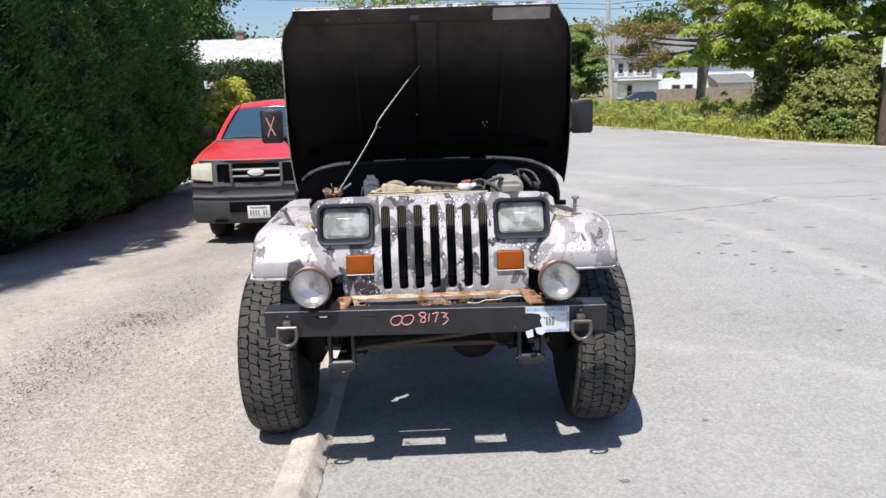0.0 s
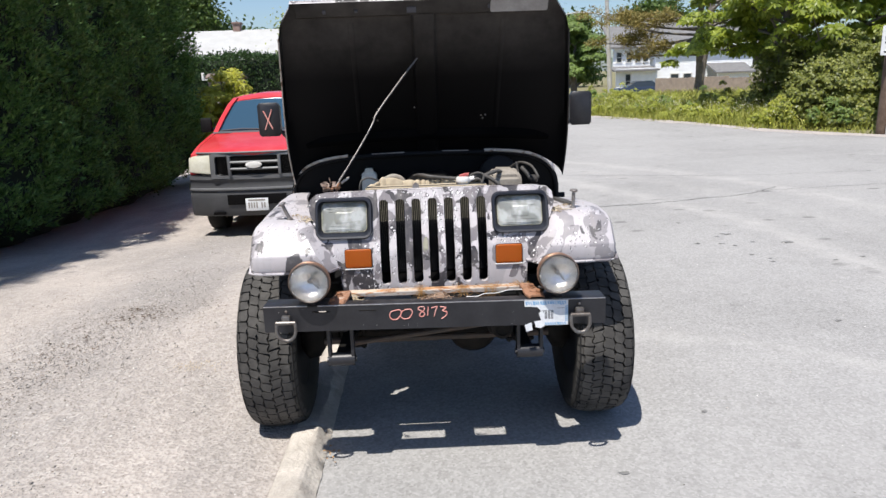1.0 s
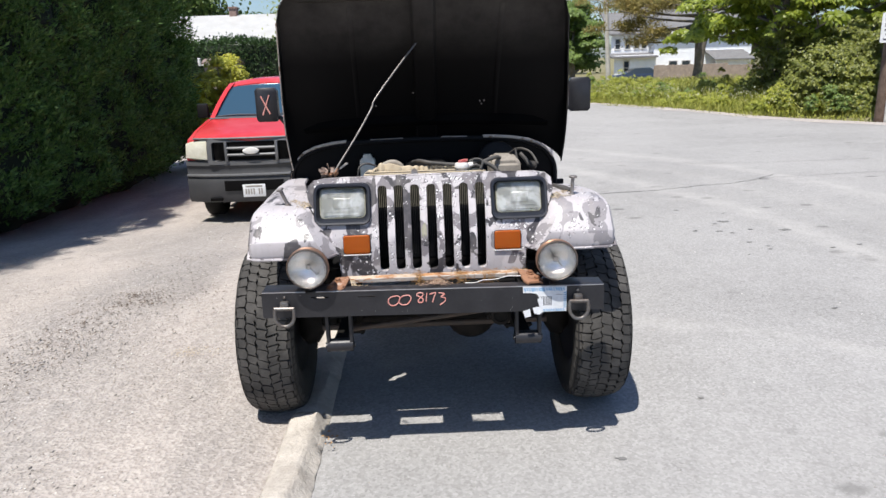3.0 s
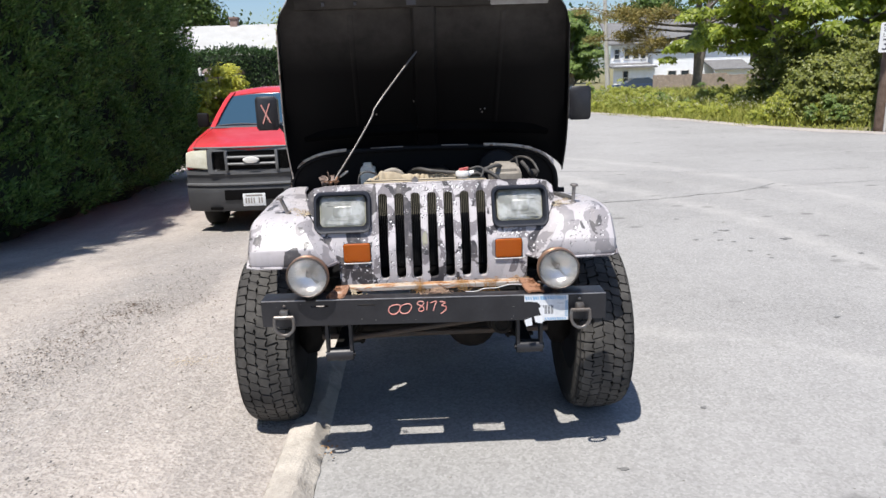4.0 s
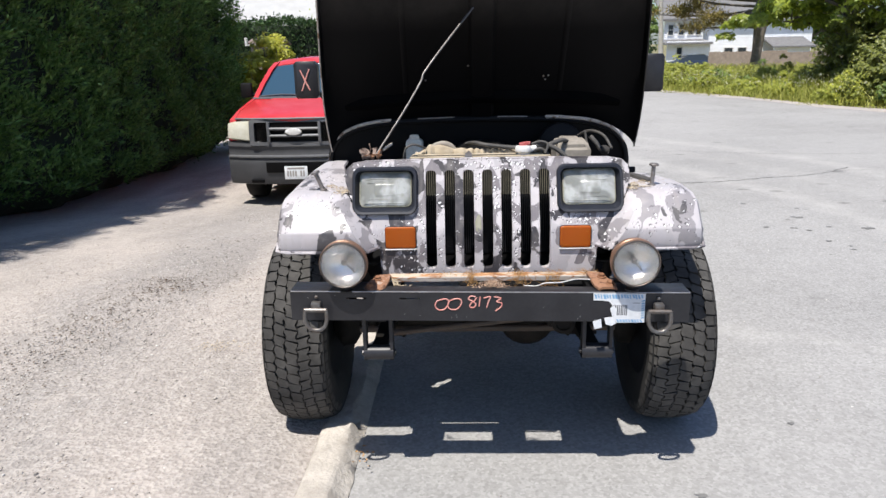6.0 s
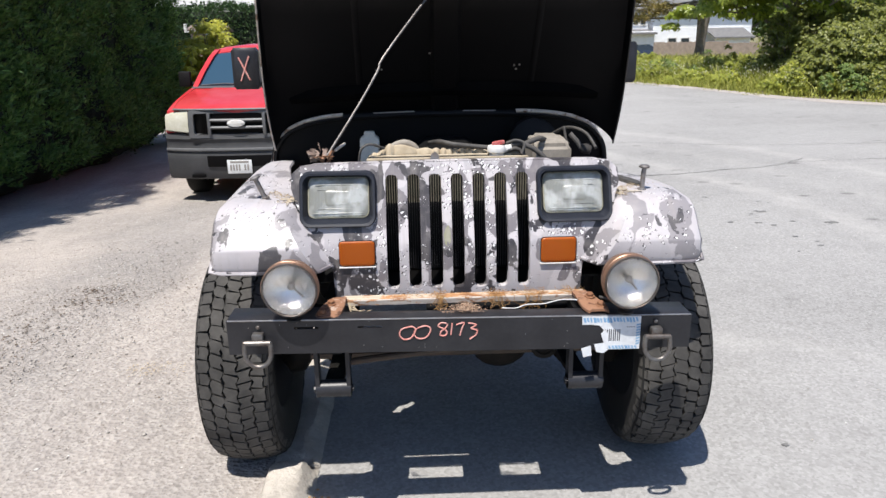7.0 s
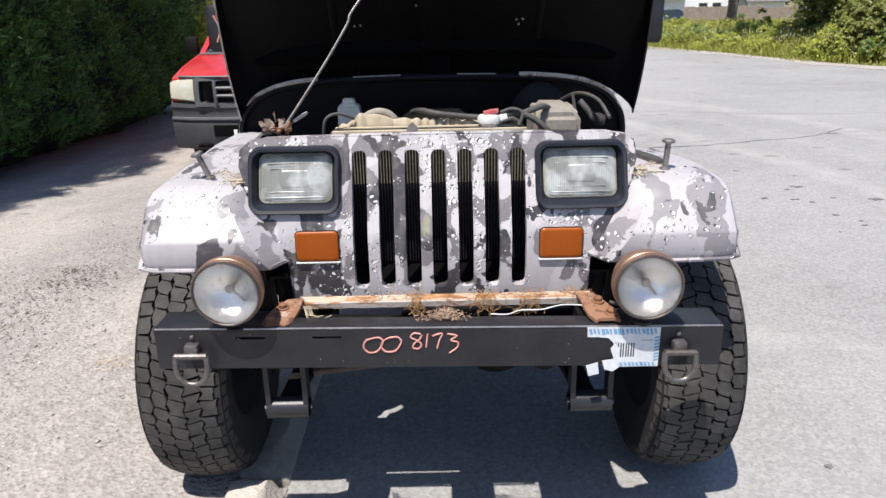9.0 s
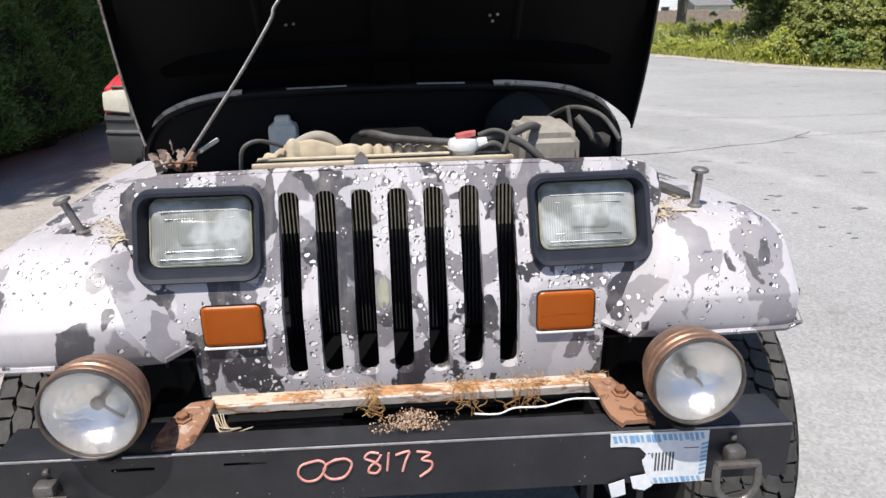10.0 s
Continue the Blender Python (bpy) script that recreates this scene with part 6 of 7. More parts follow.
for i in range(28):
    z = 0.8 + i * 0.0097
    for s in (-1, 1):
        box(bm, *sorted((TX + s * 0.38, TX + s * 0.5)), TY + 0.035, TY + 0.04, TZ + 0.15 + z, TZ + 0.15 + z + 0.004)
loft(bm, [[tp(x, 0.05 + bow(x), z) for z in (0.79, 1.08)] for x in (-0.6, -0.3, 0, 0.3, 0.6)], False, False)
part("grille_mesh", bm, M_HOODIN, tg)
bm = bmesh.new()
loft(bm, [[tp(0.115 * k * math.cos(a), y, 0.945 + 0.047 * k * math.sin(a)) for a in np.linspace(0, 2 * math.pi, 29)[:-1]] for y, k in ((0.0, 1.0), (-0.03, 1.0), (-0.037, 0.9), (-0.041, 0.4))])
part("emblem", bm, M_WHITE, tg, "plain pale oval emblem")
# headlights
for s in (-1, 1):
    bm = bmesh.new()
    rings = []
    for x in np.linspace(0.64, 0.965, 9):
        y = bow(x)
        t = (x - 0.64) / 0.325
        z0, z1 = 0.812 + 0.025 * t, 1.105 - 0.055 * t * t
        rings.append([tp(s * x, y + dy, z) for dy, z in ((0.03, z0), (0.0, z0 + 0.02), (0.005, (z0 + z1) / 2), (0.03, z1 - 0.02), (0.05, z1), (0.14, z1), (0.14, z0))])
    loft(bm, rings)
    part("headlight", bm, M_CREAM, truck, "clouded cream headlight")
# hood
bm = bmesh.new()
rings = []
for y, z, w in ((0.045, 1.105, 0.86), (0.075, 1.135, 0.88), (0.2, 1.175, 0.91), (0.5, 1.225, 0.93), (0.9, 1.275, 0.935), (1.18, 1.32, 0.92), (1.28, 1.345, 0.9)):
    ring = []
    for u in (-1, -0.96, -0.9, -0.66, -0.62, -0.4, 0, 0.4, 0.62, 0.66, 0.9, 0.96, 1):
        drop = (0.07 if abs(u) == 1 else 0.03 if abs(u) > 0.95 else 0.012 if abs(u) > 0.8 else 0.02 if abs(u) > 0.64 else 0.0)
        ring.append(tp(u * w, y + (bow(u * w) if y < 0.3 else bow(u * w) * max(0, (0.9 - y))), z - drop * (1 if abs(u) > 0.8 else (0.5 if y > 0.3 else 0.2))))
    rings.append(ring)
loft(bm, rings, False, False)
ext = bmesh.ops.extrude_face_region(bm, geom=bm.faces[:])["geom"]
for v in ext:
    if isinstance(v, bmesh.types.BMVert):
        v.co.z -= 0.03
part("hood", bm, M_TRUCKRED, truck, "faded red hood", 40)
bm = bmesh.new()
loft(bm, [[tp(x, bow(x) + dy, z) for dy, z in ((0.03, 1.108), (0.02, 1.12), (0.035, 1.132), (0.07, 1.13), (0.07, 1.108))] for x in np.linspace(-0.84, 0.84, 15)])
part("hood_trim", bm, M_TRIMGREY, truck)
# body sides with wheel arches
for s in (-1, 1):
    bm = bmesh.new()
    outl = [(0.16, 0.84), (0.2, 1.1), (0.6, 1.2), (1.25, 1.3), (1.6, 1.33), (3.3, 1.33), (5.4, 1.34), (5.45, 0.5), (4.75, 0.5)]
    for cy in (4.4, 1.0):
        for k in range(9):
            a = math.pi * k / 8
            outl.append((cy + 0.43 * math.cos(a), 0.46 + 0.43 * math.sin(a)))
        outl.append((cy - 0.45, 0.42))
        if cy > 2:
            outl.append((1.5, 0.42))
    outl = outl[:-1] + [(0.5, 0.6), (0.3, 0.7)]
    va = [bm.verts.new(tp(s * (0.965 if z < 1.0 else 0.935), y, z)) for y, z in outl]
    es = [bm.edges.new((p, q)) for p, q in zip(va, va[1:] + va[:1])]
    bmesh.ops.triangle_fill(bm, use_beauty=True, edges=es, normal=(s, 0, 0))
    ext = bmesh.ops.extrude_face_region(bm, geom=bm.faces[:])["geom"]
    for v in ext:
        if isinstance(v, bmesh.types.BMVert):
            v.co.x -= s * 0.12
    part("body_side", bm, M_TRUCKRED, truck, "", 30)
bm = bmesh.new()
box(bm, TX - 0.86, TX + 0.86, TY + 0.3, TY + 5.4, TZ + 0.42, TZ + 0.6, 0.02)
part("chassis", bm, M_BLACK_DULL, truck)
# cab
for s in (-1, 1):
    bm = bmesh.new()
    loft(bm, [[tp(s * (x + a), y + b_, z) for a, b_ in ((-0.055, 0.0), (0.02, 0.01), (0.02, 0.07), (-0.055, 0.07))] for x, y, z in ((0.86, 1.22, 1.33), (0.80, 1.45, 1.53), (0.72, 1.72, 1.74), (0.66, 1.88, 1.84))])
    part("pillar", bm, M_TRUCKRED, truck)
    bm = bmesh.new()
    loft(bm, [[tp(s * (x + a), y, z) for a in (-0.05, 0.02)] + [tp(s * (x + a), y + 0.12, z) for a in (0.02, -0.05)] for x, y, z in ((0.88, 2.55, 1.33), (0.7, 2.55, 1.85))])
    part("pillar", bm, M_TRUCKRED, truck)
bm = bmesh.new()
rings = []
for y, z, w in ((1.84, 1.835, 0.66), (1.9, 1.875, 0.665), (2.05, 1.905, 0.67), (2.6, 1.915, 0.67), (2.95, 1.89, 0.66), (3.0, 1.84, 0.66)):
    rings.append([tp(u * w, y, z - 0.06 * abs(u) ** 3) for u in (-1, -0.95, -0.8, -0.4, 0, 0.4, 0.8, 0.95, 1)] + [tp(u * w, y, z - 0.09) for u in (1, 0, -1)])
loft(bm, rings)
part("roof", bm, M_TRUCKRED, truck, "red cab roof", 40)
bm = bmesh.new()
rings = []
for y, z, w in ((1.215, 1.325, 0.83), (1.45, 1.525, 0.77), (1.7, 1.72, 0.7), (1.86, 1.83, 0.645)):
    rings.append([tp(u * w, y + 0.06 * u * u, z) for u in np.linspace(-1, 1, 9)])
loft(bm, rings, False, False)
part("windshield", bm, M_WINDSHIELD, truck, "blue-tinted windshield", 60)
bm = bmesh.new()
for x0, x1 in ((-0.78, -0.1), (0.0, 0.68)):
    tube(bm, [tp(x0, 1.27, 1.352), tp((x0 + x1) / 2, 1.25, 1.372), tp(x1, 1.23, 1.36)], 0.012, 6)
loft(bm, [[tp(x, 1.2 + 0.03 * x * x + dy, z) for dy, z in ((-0.03, 1.318), (0.03, 1.345), (0.05, 1.33))] for x in np.linspace(-0.88, 0.88, 7)], False, False)
part("wiper", bm, M_INK, truck)
bm = bmesh.new()
tube(bm, [tp(-0.36 + 0.17 * math.cos(a), 1.75 + 0.05 * math.sin(a), 1.43 + 0.15 * math.sin(a)) for a in np.linspace(0, 2 * math.pi, 25)], 0.014, 8)
part("steering_wheel", bm, M_TRIMGREY, truck)
bm = bmesh.new()
box(bm, TX - 0.82, TX + 0.82, TY + 1.25, TY + 3.0, TZ + 0.6, TZ + 1.46, 0.03)
for sx in (-0.4, 0.4):
    box(bm, TX + sx - 0.26, TX + sx + 0.26, TY + 2.3, TY + 2.5, TZ + 1.33, TZ + 1.86, 0.06)
part("cabin", bm, M_TRUCKGREY, truck)
for s in (-1, 1):
    bm = bmesh.new()
    loft(bm, [[tp(s * 0.875, 1.35, 1.33), tp(s * 0.875, 2.55, 1.33), tp(s * 0.675, 2.55, 1.83), tp(s * 0.675, 1.9, 1.83)], [tp(s * 0.865, 1.35, 1.33), tp(s * 0.865, 2.55, 1.33), tp(s * 0.665, 2.55, 1.83), tp(s * 0.665, 1.9, 1.83)]])
    part("side_window", bm, M_DARKGLASS, truck)
    bm = bmesh.new()
    box(bm, *sorted((TX + s * 0.93, TX + s * 1.1)), TY + 1.33, TY + 1.42, TZ + 1.48, TZ + 1.70, 0.025)
    tube(bm, [tp(s * 0.84, 1.4, 1.36), tp(s * 0.98, 1.4, 1.38)], 0.03, 8)
    part("side_mirror", bm, M_BLACK_DULL, truck)
for x, y in ((-0.83, 1.0), (0.83, 1.0), (-0.83, 4.4), (0.83, 4.4)):
    bm = bmesh.new()
    lathe(bm, tp(x, y, 0.365), (1, 0, 0), [(0.2, -0.1), (0.28, -0.125), (0.345, -0.12), (0.365, -0.095), (0.37, 0), (0.365, 0.095), (0.345, 0.12), (0.28, 0.125), (0.2, 0.1)], 40, caps=False)
    ty = part("tyre", bm, M_RUBBER, truck, "", 50)
    bm = bmesh.new()
    lathe(bm, tp(x, y, 0.365), (1, 0, 0), [(0.205, -0.09), (0.19, -0.02), (0.19, 0.02), (0.205, 0.09)], 24)
    part("rim", bm, M_TRIMGREY, ty)

# ---- foliage builders ----
def tree_skeleton(bm, base, height, radius, limbs, seed, spread=0.5, first=0.35):
    """A tapered trunk with limbs; returns the limb ends."""
    r = random.Random(seed)
    base = Vector(base)
    top = base + Vector((r.uniform(-0.3, 0.3), r.uniform(-0.3, 0.3), height))
    pts = [base + (top - base) * t + Vector((r.uniform(-1, 1), r.uniform(-1, 1), 0)) * 0.06 * height * t * (1 - t) for t in (0, 0.15, 0.35, 0.6, 0.8, 1.0)]
    rad = [radius * k for k in (1.25, 1.0, 0.86, 0.6, 0.36, 0.1)]
    tube(bm, pts, rad, 10)
    ends = []
    for i in range(limbs):
        t = first + (0.98 - first) * (i + 0.5) / limbs
        k = min(int(t * 5), 4)
        p = base + (top - base) * t
        a = i * 2.4 + r.uniform(-0.5, 0.5)
        L = height * spread * (1.15 - t * 0.6) * r.uniform(0.75, 1.2)
        d = Vector((math.cos(a), math.sin(a), r.uniform(0.05, 0.6)))
        q = p + d * L
        mid = p + d * L * 0.5 + Vector((0, 0, r.uniform(-0.05, 0.12) * L))
        rr = radius * 0.42 * (1.1 - t)
        tube(bm, [p, mid, q], [rr + 0.01, rr * 0.6 + 0.008, 0.008], 6)
        ends += [mid, q]
        for j in range(3):
            e = mid + (q - mid) * r.uniform(0.1, 0.9) + Vector((r.uniform(-1, 1), r.uniform(-1, 1), r.uniform(-0.4, 0.8))) * L * 0.35
            tube(bm, [mid + (q - mid) * 0.2 * j, e], [rr * 0.35 + 0.006, 0.005], 5)
            ends.append(e)
    ends.append(top)
    return ends


def clumps(ends, n_each, size, seed, flat=0.75):
    g_ = np.random.default_rng(seed)
    out = []
    for e in ends:
        k = int(n_each * g_.uniform(0.5, 1.5))
        p = g_.normal(size=(k, 3)) * size * g_.uniform(0.6, 1.2)
        p[:, 2] *= flat
        out.append(p + np.array(e))
    return np.concatenate(out)


def whorls(ends, n_each, size, seed, leaflets=5, flat=0.6, below=-0.25):
    """Leaves that spread like fingers from twig tips set on the upper shell of each clump."""
    g_ = np.random.default_rng(seed)
    at, aim, face = [], [], []
    for e in ends:
        k = max(3, int(n_each * g_.uniform(0.6, 1.4)))
        d = g_.normal(size=(k, 3))
        d /= np.linalg.norm(d, axis=1)[:, None]
        d[:, 2] = np.where(d[:, 2] < below, -d[:, 2], d[:, 2])
        rad = size * g_.uniform(0.6, 1.25)
        p = np.array(e) + d * rad * [1, 1, flat] * g_.uniform(0.55, 1.0, (k, 1))
        up = d * 0.6 + [-0.1, -0.35, 0.65] + g_.normal(0, 0.25, (k, 3))
        up /= np.linalg.norm(up, axis=1)[:, None]
        s1 = np.cross(up, g_.normal(size=(k, 3)))
        s1 /= np.linalg.norm(s1, axis=1)[:, None]
        s2 = np.cross(up, s1)
        for j in range(leaflets):
            a = 2 * math.pi * j / leaflets + g_.normal(0, 0.25, (k, 1))
            way = s1 * np.cos(a) + s2 * np.sin(a) - up * 0.15 - [0, 0, 0.3]
            at.append(p)
            aim.append(way / np.linalg.norm(way, axis=1)[:, None])
            face.append(up)
    return np.concatenate(at), np.concatenate(aim), np.concatenate(face)


def leaf_blades(name, at, d, up, size, material, wide=0.42):
    """Folded leaves along d whose upper side faces up."""
    n = len(at)
    L = (size * rng.uniform(0.65, 1.25, n))[:, None]
    s_ = np.cross(d, up)
    s_ /= np.linalg.norm(s_, axis=1)[:, None] + 1e-9
    w = np.cross(s_, d)
    v = np.stack([at, at + d * L * 0.55 + s_ * L * wide * 0.5 - w * L * 0.07, at + d * L - w * L * 0.12, at + d * L * 0.55 - s_ * L * wide * 0.5 - w * L * 0.07], 1).reshape(-1, 3)
    b_ = np.arange(n)[:, None] * 4
    f = np.concatenate([b_ + [0, 1, 2], b_ + [0, 2, 3]], 1).reshape(-1, 3)
    return from_arrays(name, v, f, material)


def leafy_tree(name, label, base, height, radius, limbs, mat_, leaf, n_each, clump, seed, spread, first, category="tree", flat=0.6, leaflets=5):
    ob = thing(name, label, category, base)
    bm = bmesh.new()
    ends = tree_skeleton(bm, base, height, radius, limbs, seed, spread, first)
    part("trunk", bm, M_BARK, ob, "", 60)
    part("crown", leaf_blades("crown", *whorls(ends, n_each, clump, seed, leaflets, flat), leaf, mat_), None, ob)
    return ob


def tree(name, label, base, height, radius, limbs, leaf_mat, leaf, n_each, clump, seed, spread=0.5, first=0.35, long=1.6, up=0.0, category="tree", flat=0.75):
    ob = thing(name, label, category, base)
    bm = bmesh.new()
    ends = tree_skeleton(bm, base, height, radius, limbs, seed, spread, first)
    part("trunk", bm, M_BARK, ob, "", 60)
    at = clumps(ends, n_each, clump, seed, flat)
    part("crown", leaf_mesh("crown", at, leaf, leaf_mat, None, 1.0, long, up), None, ob)
    return ob


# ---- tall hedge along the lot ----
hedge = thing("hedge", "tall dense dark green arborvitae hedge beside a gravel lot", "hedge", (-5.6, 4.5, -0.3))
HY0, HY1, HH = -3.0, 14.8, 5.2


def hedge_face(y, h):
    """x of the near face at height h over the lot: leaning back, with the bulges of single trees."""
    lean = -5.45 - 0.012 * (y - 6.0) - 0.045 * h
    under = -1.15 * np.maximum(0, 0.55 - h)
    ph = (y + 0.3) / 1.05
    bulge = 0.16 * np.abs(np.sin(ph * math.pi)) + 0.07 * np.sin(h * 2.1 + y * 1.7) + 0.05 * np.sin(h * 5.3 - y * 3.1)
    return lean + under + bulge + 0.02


# Solid near-black core stands in for the shade deep among the leaves.
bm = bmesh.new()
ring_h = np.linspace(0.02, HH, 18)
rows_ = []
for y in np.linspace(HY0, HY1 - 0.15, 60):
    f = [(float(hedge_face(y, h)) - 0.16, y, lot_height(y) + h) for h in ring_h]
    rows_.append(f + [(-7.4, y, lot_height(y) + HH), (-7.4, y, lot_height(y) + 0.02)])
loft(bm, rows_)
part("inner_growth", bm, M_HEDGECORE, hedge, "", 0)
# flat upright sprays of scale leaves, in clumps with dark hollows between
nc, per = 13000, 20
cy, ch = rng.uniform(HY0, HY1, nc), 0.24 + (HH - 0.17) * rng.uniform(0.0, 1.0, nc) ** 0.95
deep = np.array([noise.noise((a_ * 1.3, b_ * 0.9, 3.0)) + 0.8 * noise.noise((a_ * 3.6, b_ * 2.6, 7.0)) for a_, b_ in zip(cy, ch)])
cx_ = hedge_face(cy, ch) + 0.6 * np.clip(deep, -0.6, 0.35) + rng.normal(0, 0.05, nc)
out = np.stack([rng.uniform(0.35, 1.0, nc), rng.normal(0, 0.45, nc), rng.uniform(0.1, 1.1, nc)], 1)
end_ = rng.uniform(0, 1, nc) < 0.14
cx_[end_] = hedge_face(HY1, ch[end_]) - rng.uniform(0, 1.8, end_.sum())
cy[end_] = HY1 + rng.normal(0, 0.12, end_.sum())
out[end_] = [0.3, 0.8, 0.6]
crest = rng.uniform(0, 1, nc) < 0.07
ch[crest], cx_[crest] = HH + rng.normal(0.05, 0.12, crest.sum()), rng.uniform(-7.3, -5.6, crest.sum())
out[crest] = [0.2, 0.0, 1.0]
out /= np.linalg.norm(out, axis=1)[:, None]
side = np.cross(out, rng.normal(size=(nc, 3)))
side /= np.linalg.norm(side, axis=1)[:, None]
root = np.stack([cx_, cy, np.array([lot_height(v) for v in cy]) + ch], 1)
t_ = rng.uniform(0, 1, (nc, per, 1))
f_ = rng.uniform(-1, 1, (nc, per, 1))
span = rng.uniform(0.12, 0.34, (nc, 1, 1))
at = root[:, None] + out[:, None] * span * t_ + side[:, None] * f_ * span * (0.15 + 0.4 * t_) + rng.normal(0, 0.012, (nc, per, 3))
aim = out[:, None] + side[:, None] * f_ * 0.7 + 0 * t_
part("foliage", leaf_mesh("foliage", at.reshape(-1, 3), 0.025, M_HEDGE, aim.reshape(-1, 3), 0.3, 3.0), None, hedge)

# ---- far hedge, bush and white-roofed house beyond the truck ----
back_hedge = thing("clipped_hedge", "clipped dark green hedge behind a parked truck", "hedge", (-6, 20.5, -0.7))
# Near-black box as the shaded inside of this hedge too.
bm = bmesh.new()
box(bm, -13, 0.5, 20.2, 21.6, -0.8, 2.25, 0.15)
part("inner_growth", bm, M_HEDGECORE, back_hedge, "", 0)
n = 40000
bx = rng.uniform(-13, 0.5, n)
bh = rng.uniform(-0.7, 2.4, n)
by = 20.1 + rng.normal(0, 0.09, n) + 0.12 * np.sin(bx * 2.3)
tt = rng.uniform(0, 1, n) < 0.3
bh[tt] = 2.3 + rng.normal(0, 0.07, tt.sum()) + 0.1 * np.sin(bx[tt] * 1.9)
by[tt] = rng.uniform(20.0, 21.6, tt.sum())
part("foliage", leaf_mesh("foliage", np.stack([bx, by, bh], 1), 0.05, M_HEDGE_FAR, np.tile([0, -0.6, 0.7], (n, 1)), 0.7, 1.7), None, back_hedge)

bush = thing("yellow_bush", "yellow-green leafy bush beside the truck", "bush", (-4.7, 15.5, -0.7))
bm = bmesh.new()
r = random.Random(3)
ends = []
for i in range(46):
    x, y = -4.75 + r.gauss(0, 0.62), 15.6 + r.gauss(0, 0.5)
    h = 2.5 * math.exp(-((x + 4.95) / 1.3) ** 2) * r.uniform(0.55, 1.0)
    p = (x, y, -0.65 + h)
    tube(bm, [(-4.7 + (x + 4.7) * 0.3, 15.5 + (y - 15.5) * 0.3, -0.72), p], [0.018, 0.005], 5)
    ends += [p, (x, y, -0.65 + h * 0.6), (x * 0.98 - 0.1, y - 0.2, -0.65 + h * 0.8)]
part("twigs", bm, M_BARK, bush)
part("leaves", leaf_blades("leaves", *whorls(ends, 44, 0.26, 5, 5, 0.9), 0.1, M_GOLDBUSH, 0.45), None, bush)

shed = thing("garden_shed", "low shed with a brown roof and white trim behind a bush", "shed", (-5.7, 18.9, -0.75))
bm = bmesh.new()
box(bm, -6.15, -5.3, 18.5, 19.4, -0.8, 1.72, 0.01)
part("wall", bm, M_FENCE, shed)
bm = bmesh.new()
loft(bm, [[(-6.24, y, z), (-5.22, y, z - 0.03), (-5.22, y, z - 0.07), (-6.24, y, z - 0.04)] for y, z in ((18.4, 1.74), (18.95, 1.86), (19.5, 1.74))])
part("roof", bm, M_SHEDROOF, shed, "brown shingle roof", 20)
bm = bmesh.new()
box(bm, -6.27, -6.2, 18.36, 18.44, 1.66, 1.88, 0.006)
box(bm, -6.2, -5.22, 18.38, 18.41, 1.665, 1.695, 0.004)
part("trim", bm, M_WHITE, shed)
bm = bmesh.new()
box(bm, -5.72, -5.5, 18.46, 18.5, 1.5, 1.7, 0.01)
part("board", bm, M_WHITE, shed, "white board on the wall")

cottage = thing("white_roofed_house", "low house with a pale roof and a brick chimney", "house", (-9, 32, -0.8))
bm = bmesh.new()
box(bm, -14, -6.6, 30.6, 36, -0.9, 2.9)
part("wall", bm, M_SIDING, cottage)
bm = bmesh.new()
loft(bm, [[(-14.4, y, z), (-6.25, y, z), (-6.25, y, z - 0.12), (-14.4, y, z - 0.12)] for y, z in ((30.1, 2.75), (33.2, 4.02), (36.4, 2.75))])
part("roof", bm, M_WHITEROOF, cottage, "pale roof", 20)
bm = bmesh.new()
vs = [bm.verts.new(p) for p in ((-6.55, 30.6, 2.7), (-6.55, 35.8, 2.7), (-6.55, 33.2, 3.9))]
bm.faces.new(vs)
part("gable", bm, M_SIDING, cottage)
bm = bmesh.new()
box(bm, -8.9, -8.55, 33.0, 33.4, 3.6, 4.34, 0.02)
box(bm, -8.94, -8.51, 32.95, 33.45, 4.29, 4.38, 0.02)
part("chimney", bm, M_BRICK, cottage, "brick chimney")

tree("tree", "dark leafy tree behind the white-roofed house", (-13.6, 42, -0.8), 9.0, 0.3, 16, M_TREE_FAR, 0.15, 240, 0.6, 21, 0.3, 0.35)
tree("tree", "light green tree behind the jeep", (-1.2, 30, -0.5), 8.5, 0.2, 12, M_TREE_LIGHT, 0.11, 90, 0.6, 22, 0.42, 0.35)
tree("sapling", "thin sapling with sparse leaves", (-4.7, 23.5, -0.7), 4.2, 0.05, 7, M_TREE_LIGHT, 0.06, 22, 0.25, 29, 0.28, 0.3)

# ---- verge beyond the road: grass, weeds ----
edge_arr = np.array([p for p in EDGE if -14 < p[0] < 40])


def edge_point(t):
    """A place along the road's edge and the way off the road."""
    seg = np.linalg.norm(np.diff(edge_arr, axis=0), axis=1)
    s_ = np.concatenate([[0], np.cumsum(seg)])
    x = np.interp(t * s_[-1], s_, edge_arr[:, 0])
    y = np.interp(t * s_[-1], s_, edge_arr[:, 1])
    return x, y


def verge_points(n, depth0, depth1, power=1.0):
    t = rng.uniform(0, 1, n)
    x, y = edge_point(t)
    d = depth0 + (depth1 - depth0) * rng.uniform(0, 1, n) ** power
    d = d + 0.28 * np.sin(t * 61.0) + 0.16 * np.sin(t * 173.0) - 0.1
    px, py = x + d * 0.80 + rng.normal(0, 0.15, n), y + d * 0.60 + rng.normal(0, 0.15, n)
    z = np.interp(py, [32, 60], [0.0, -0.95]) - 0.03
    return np.stack([px, py, z], 1), d


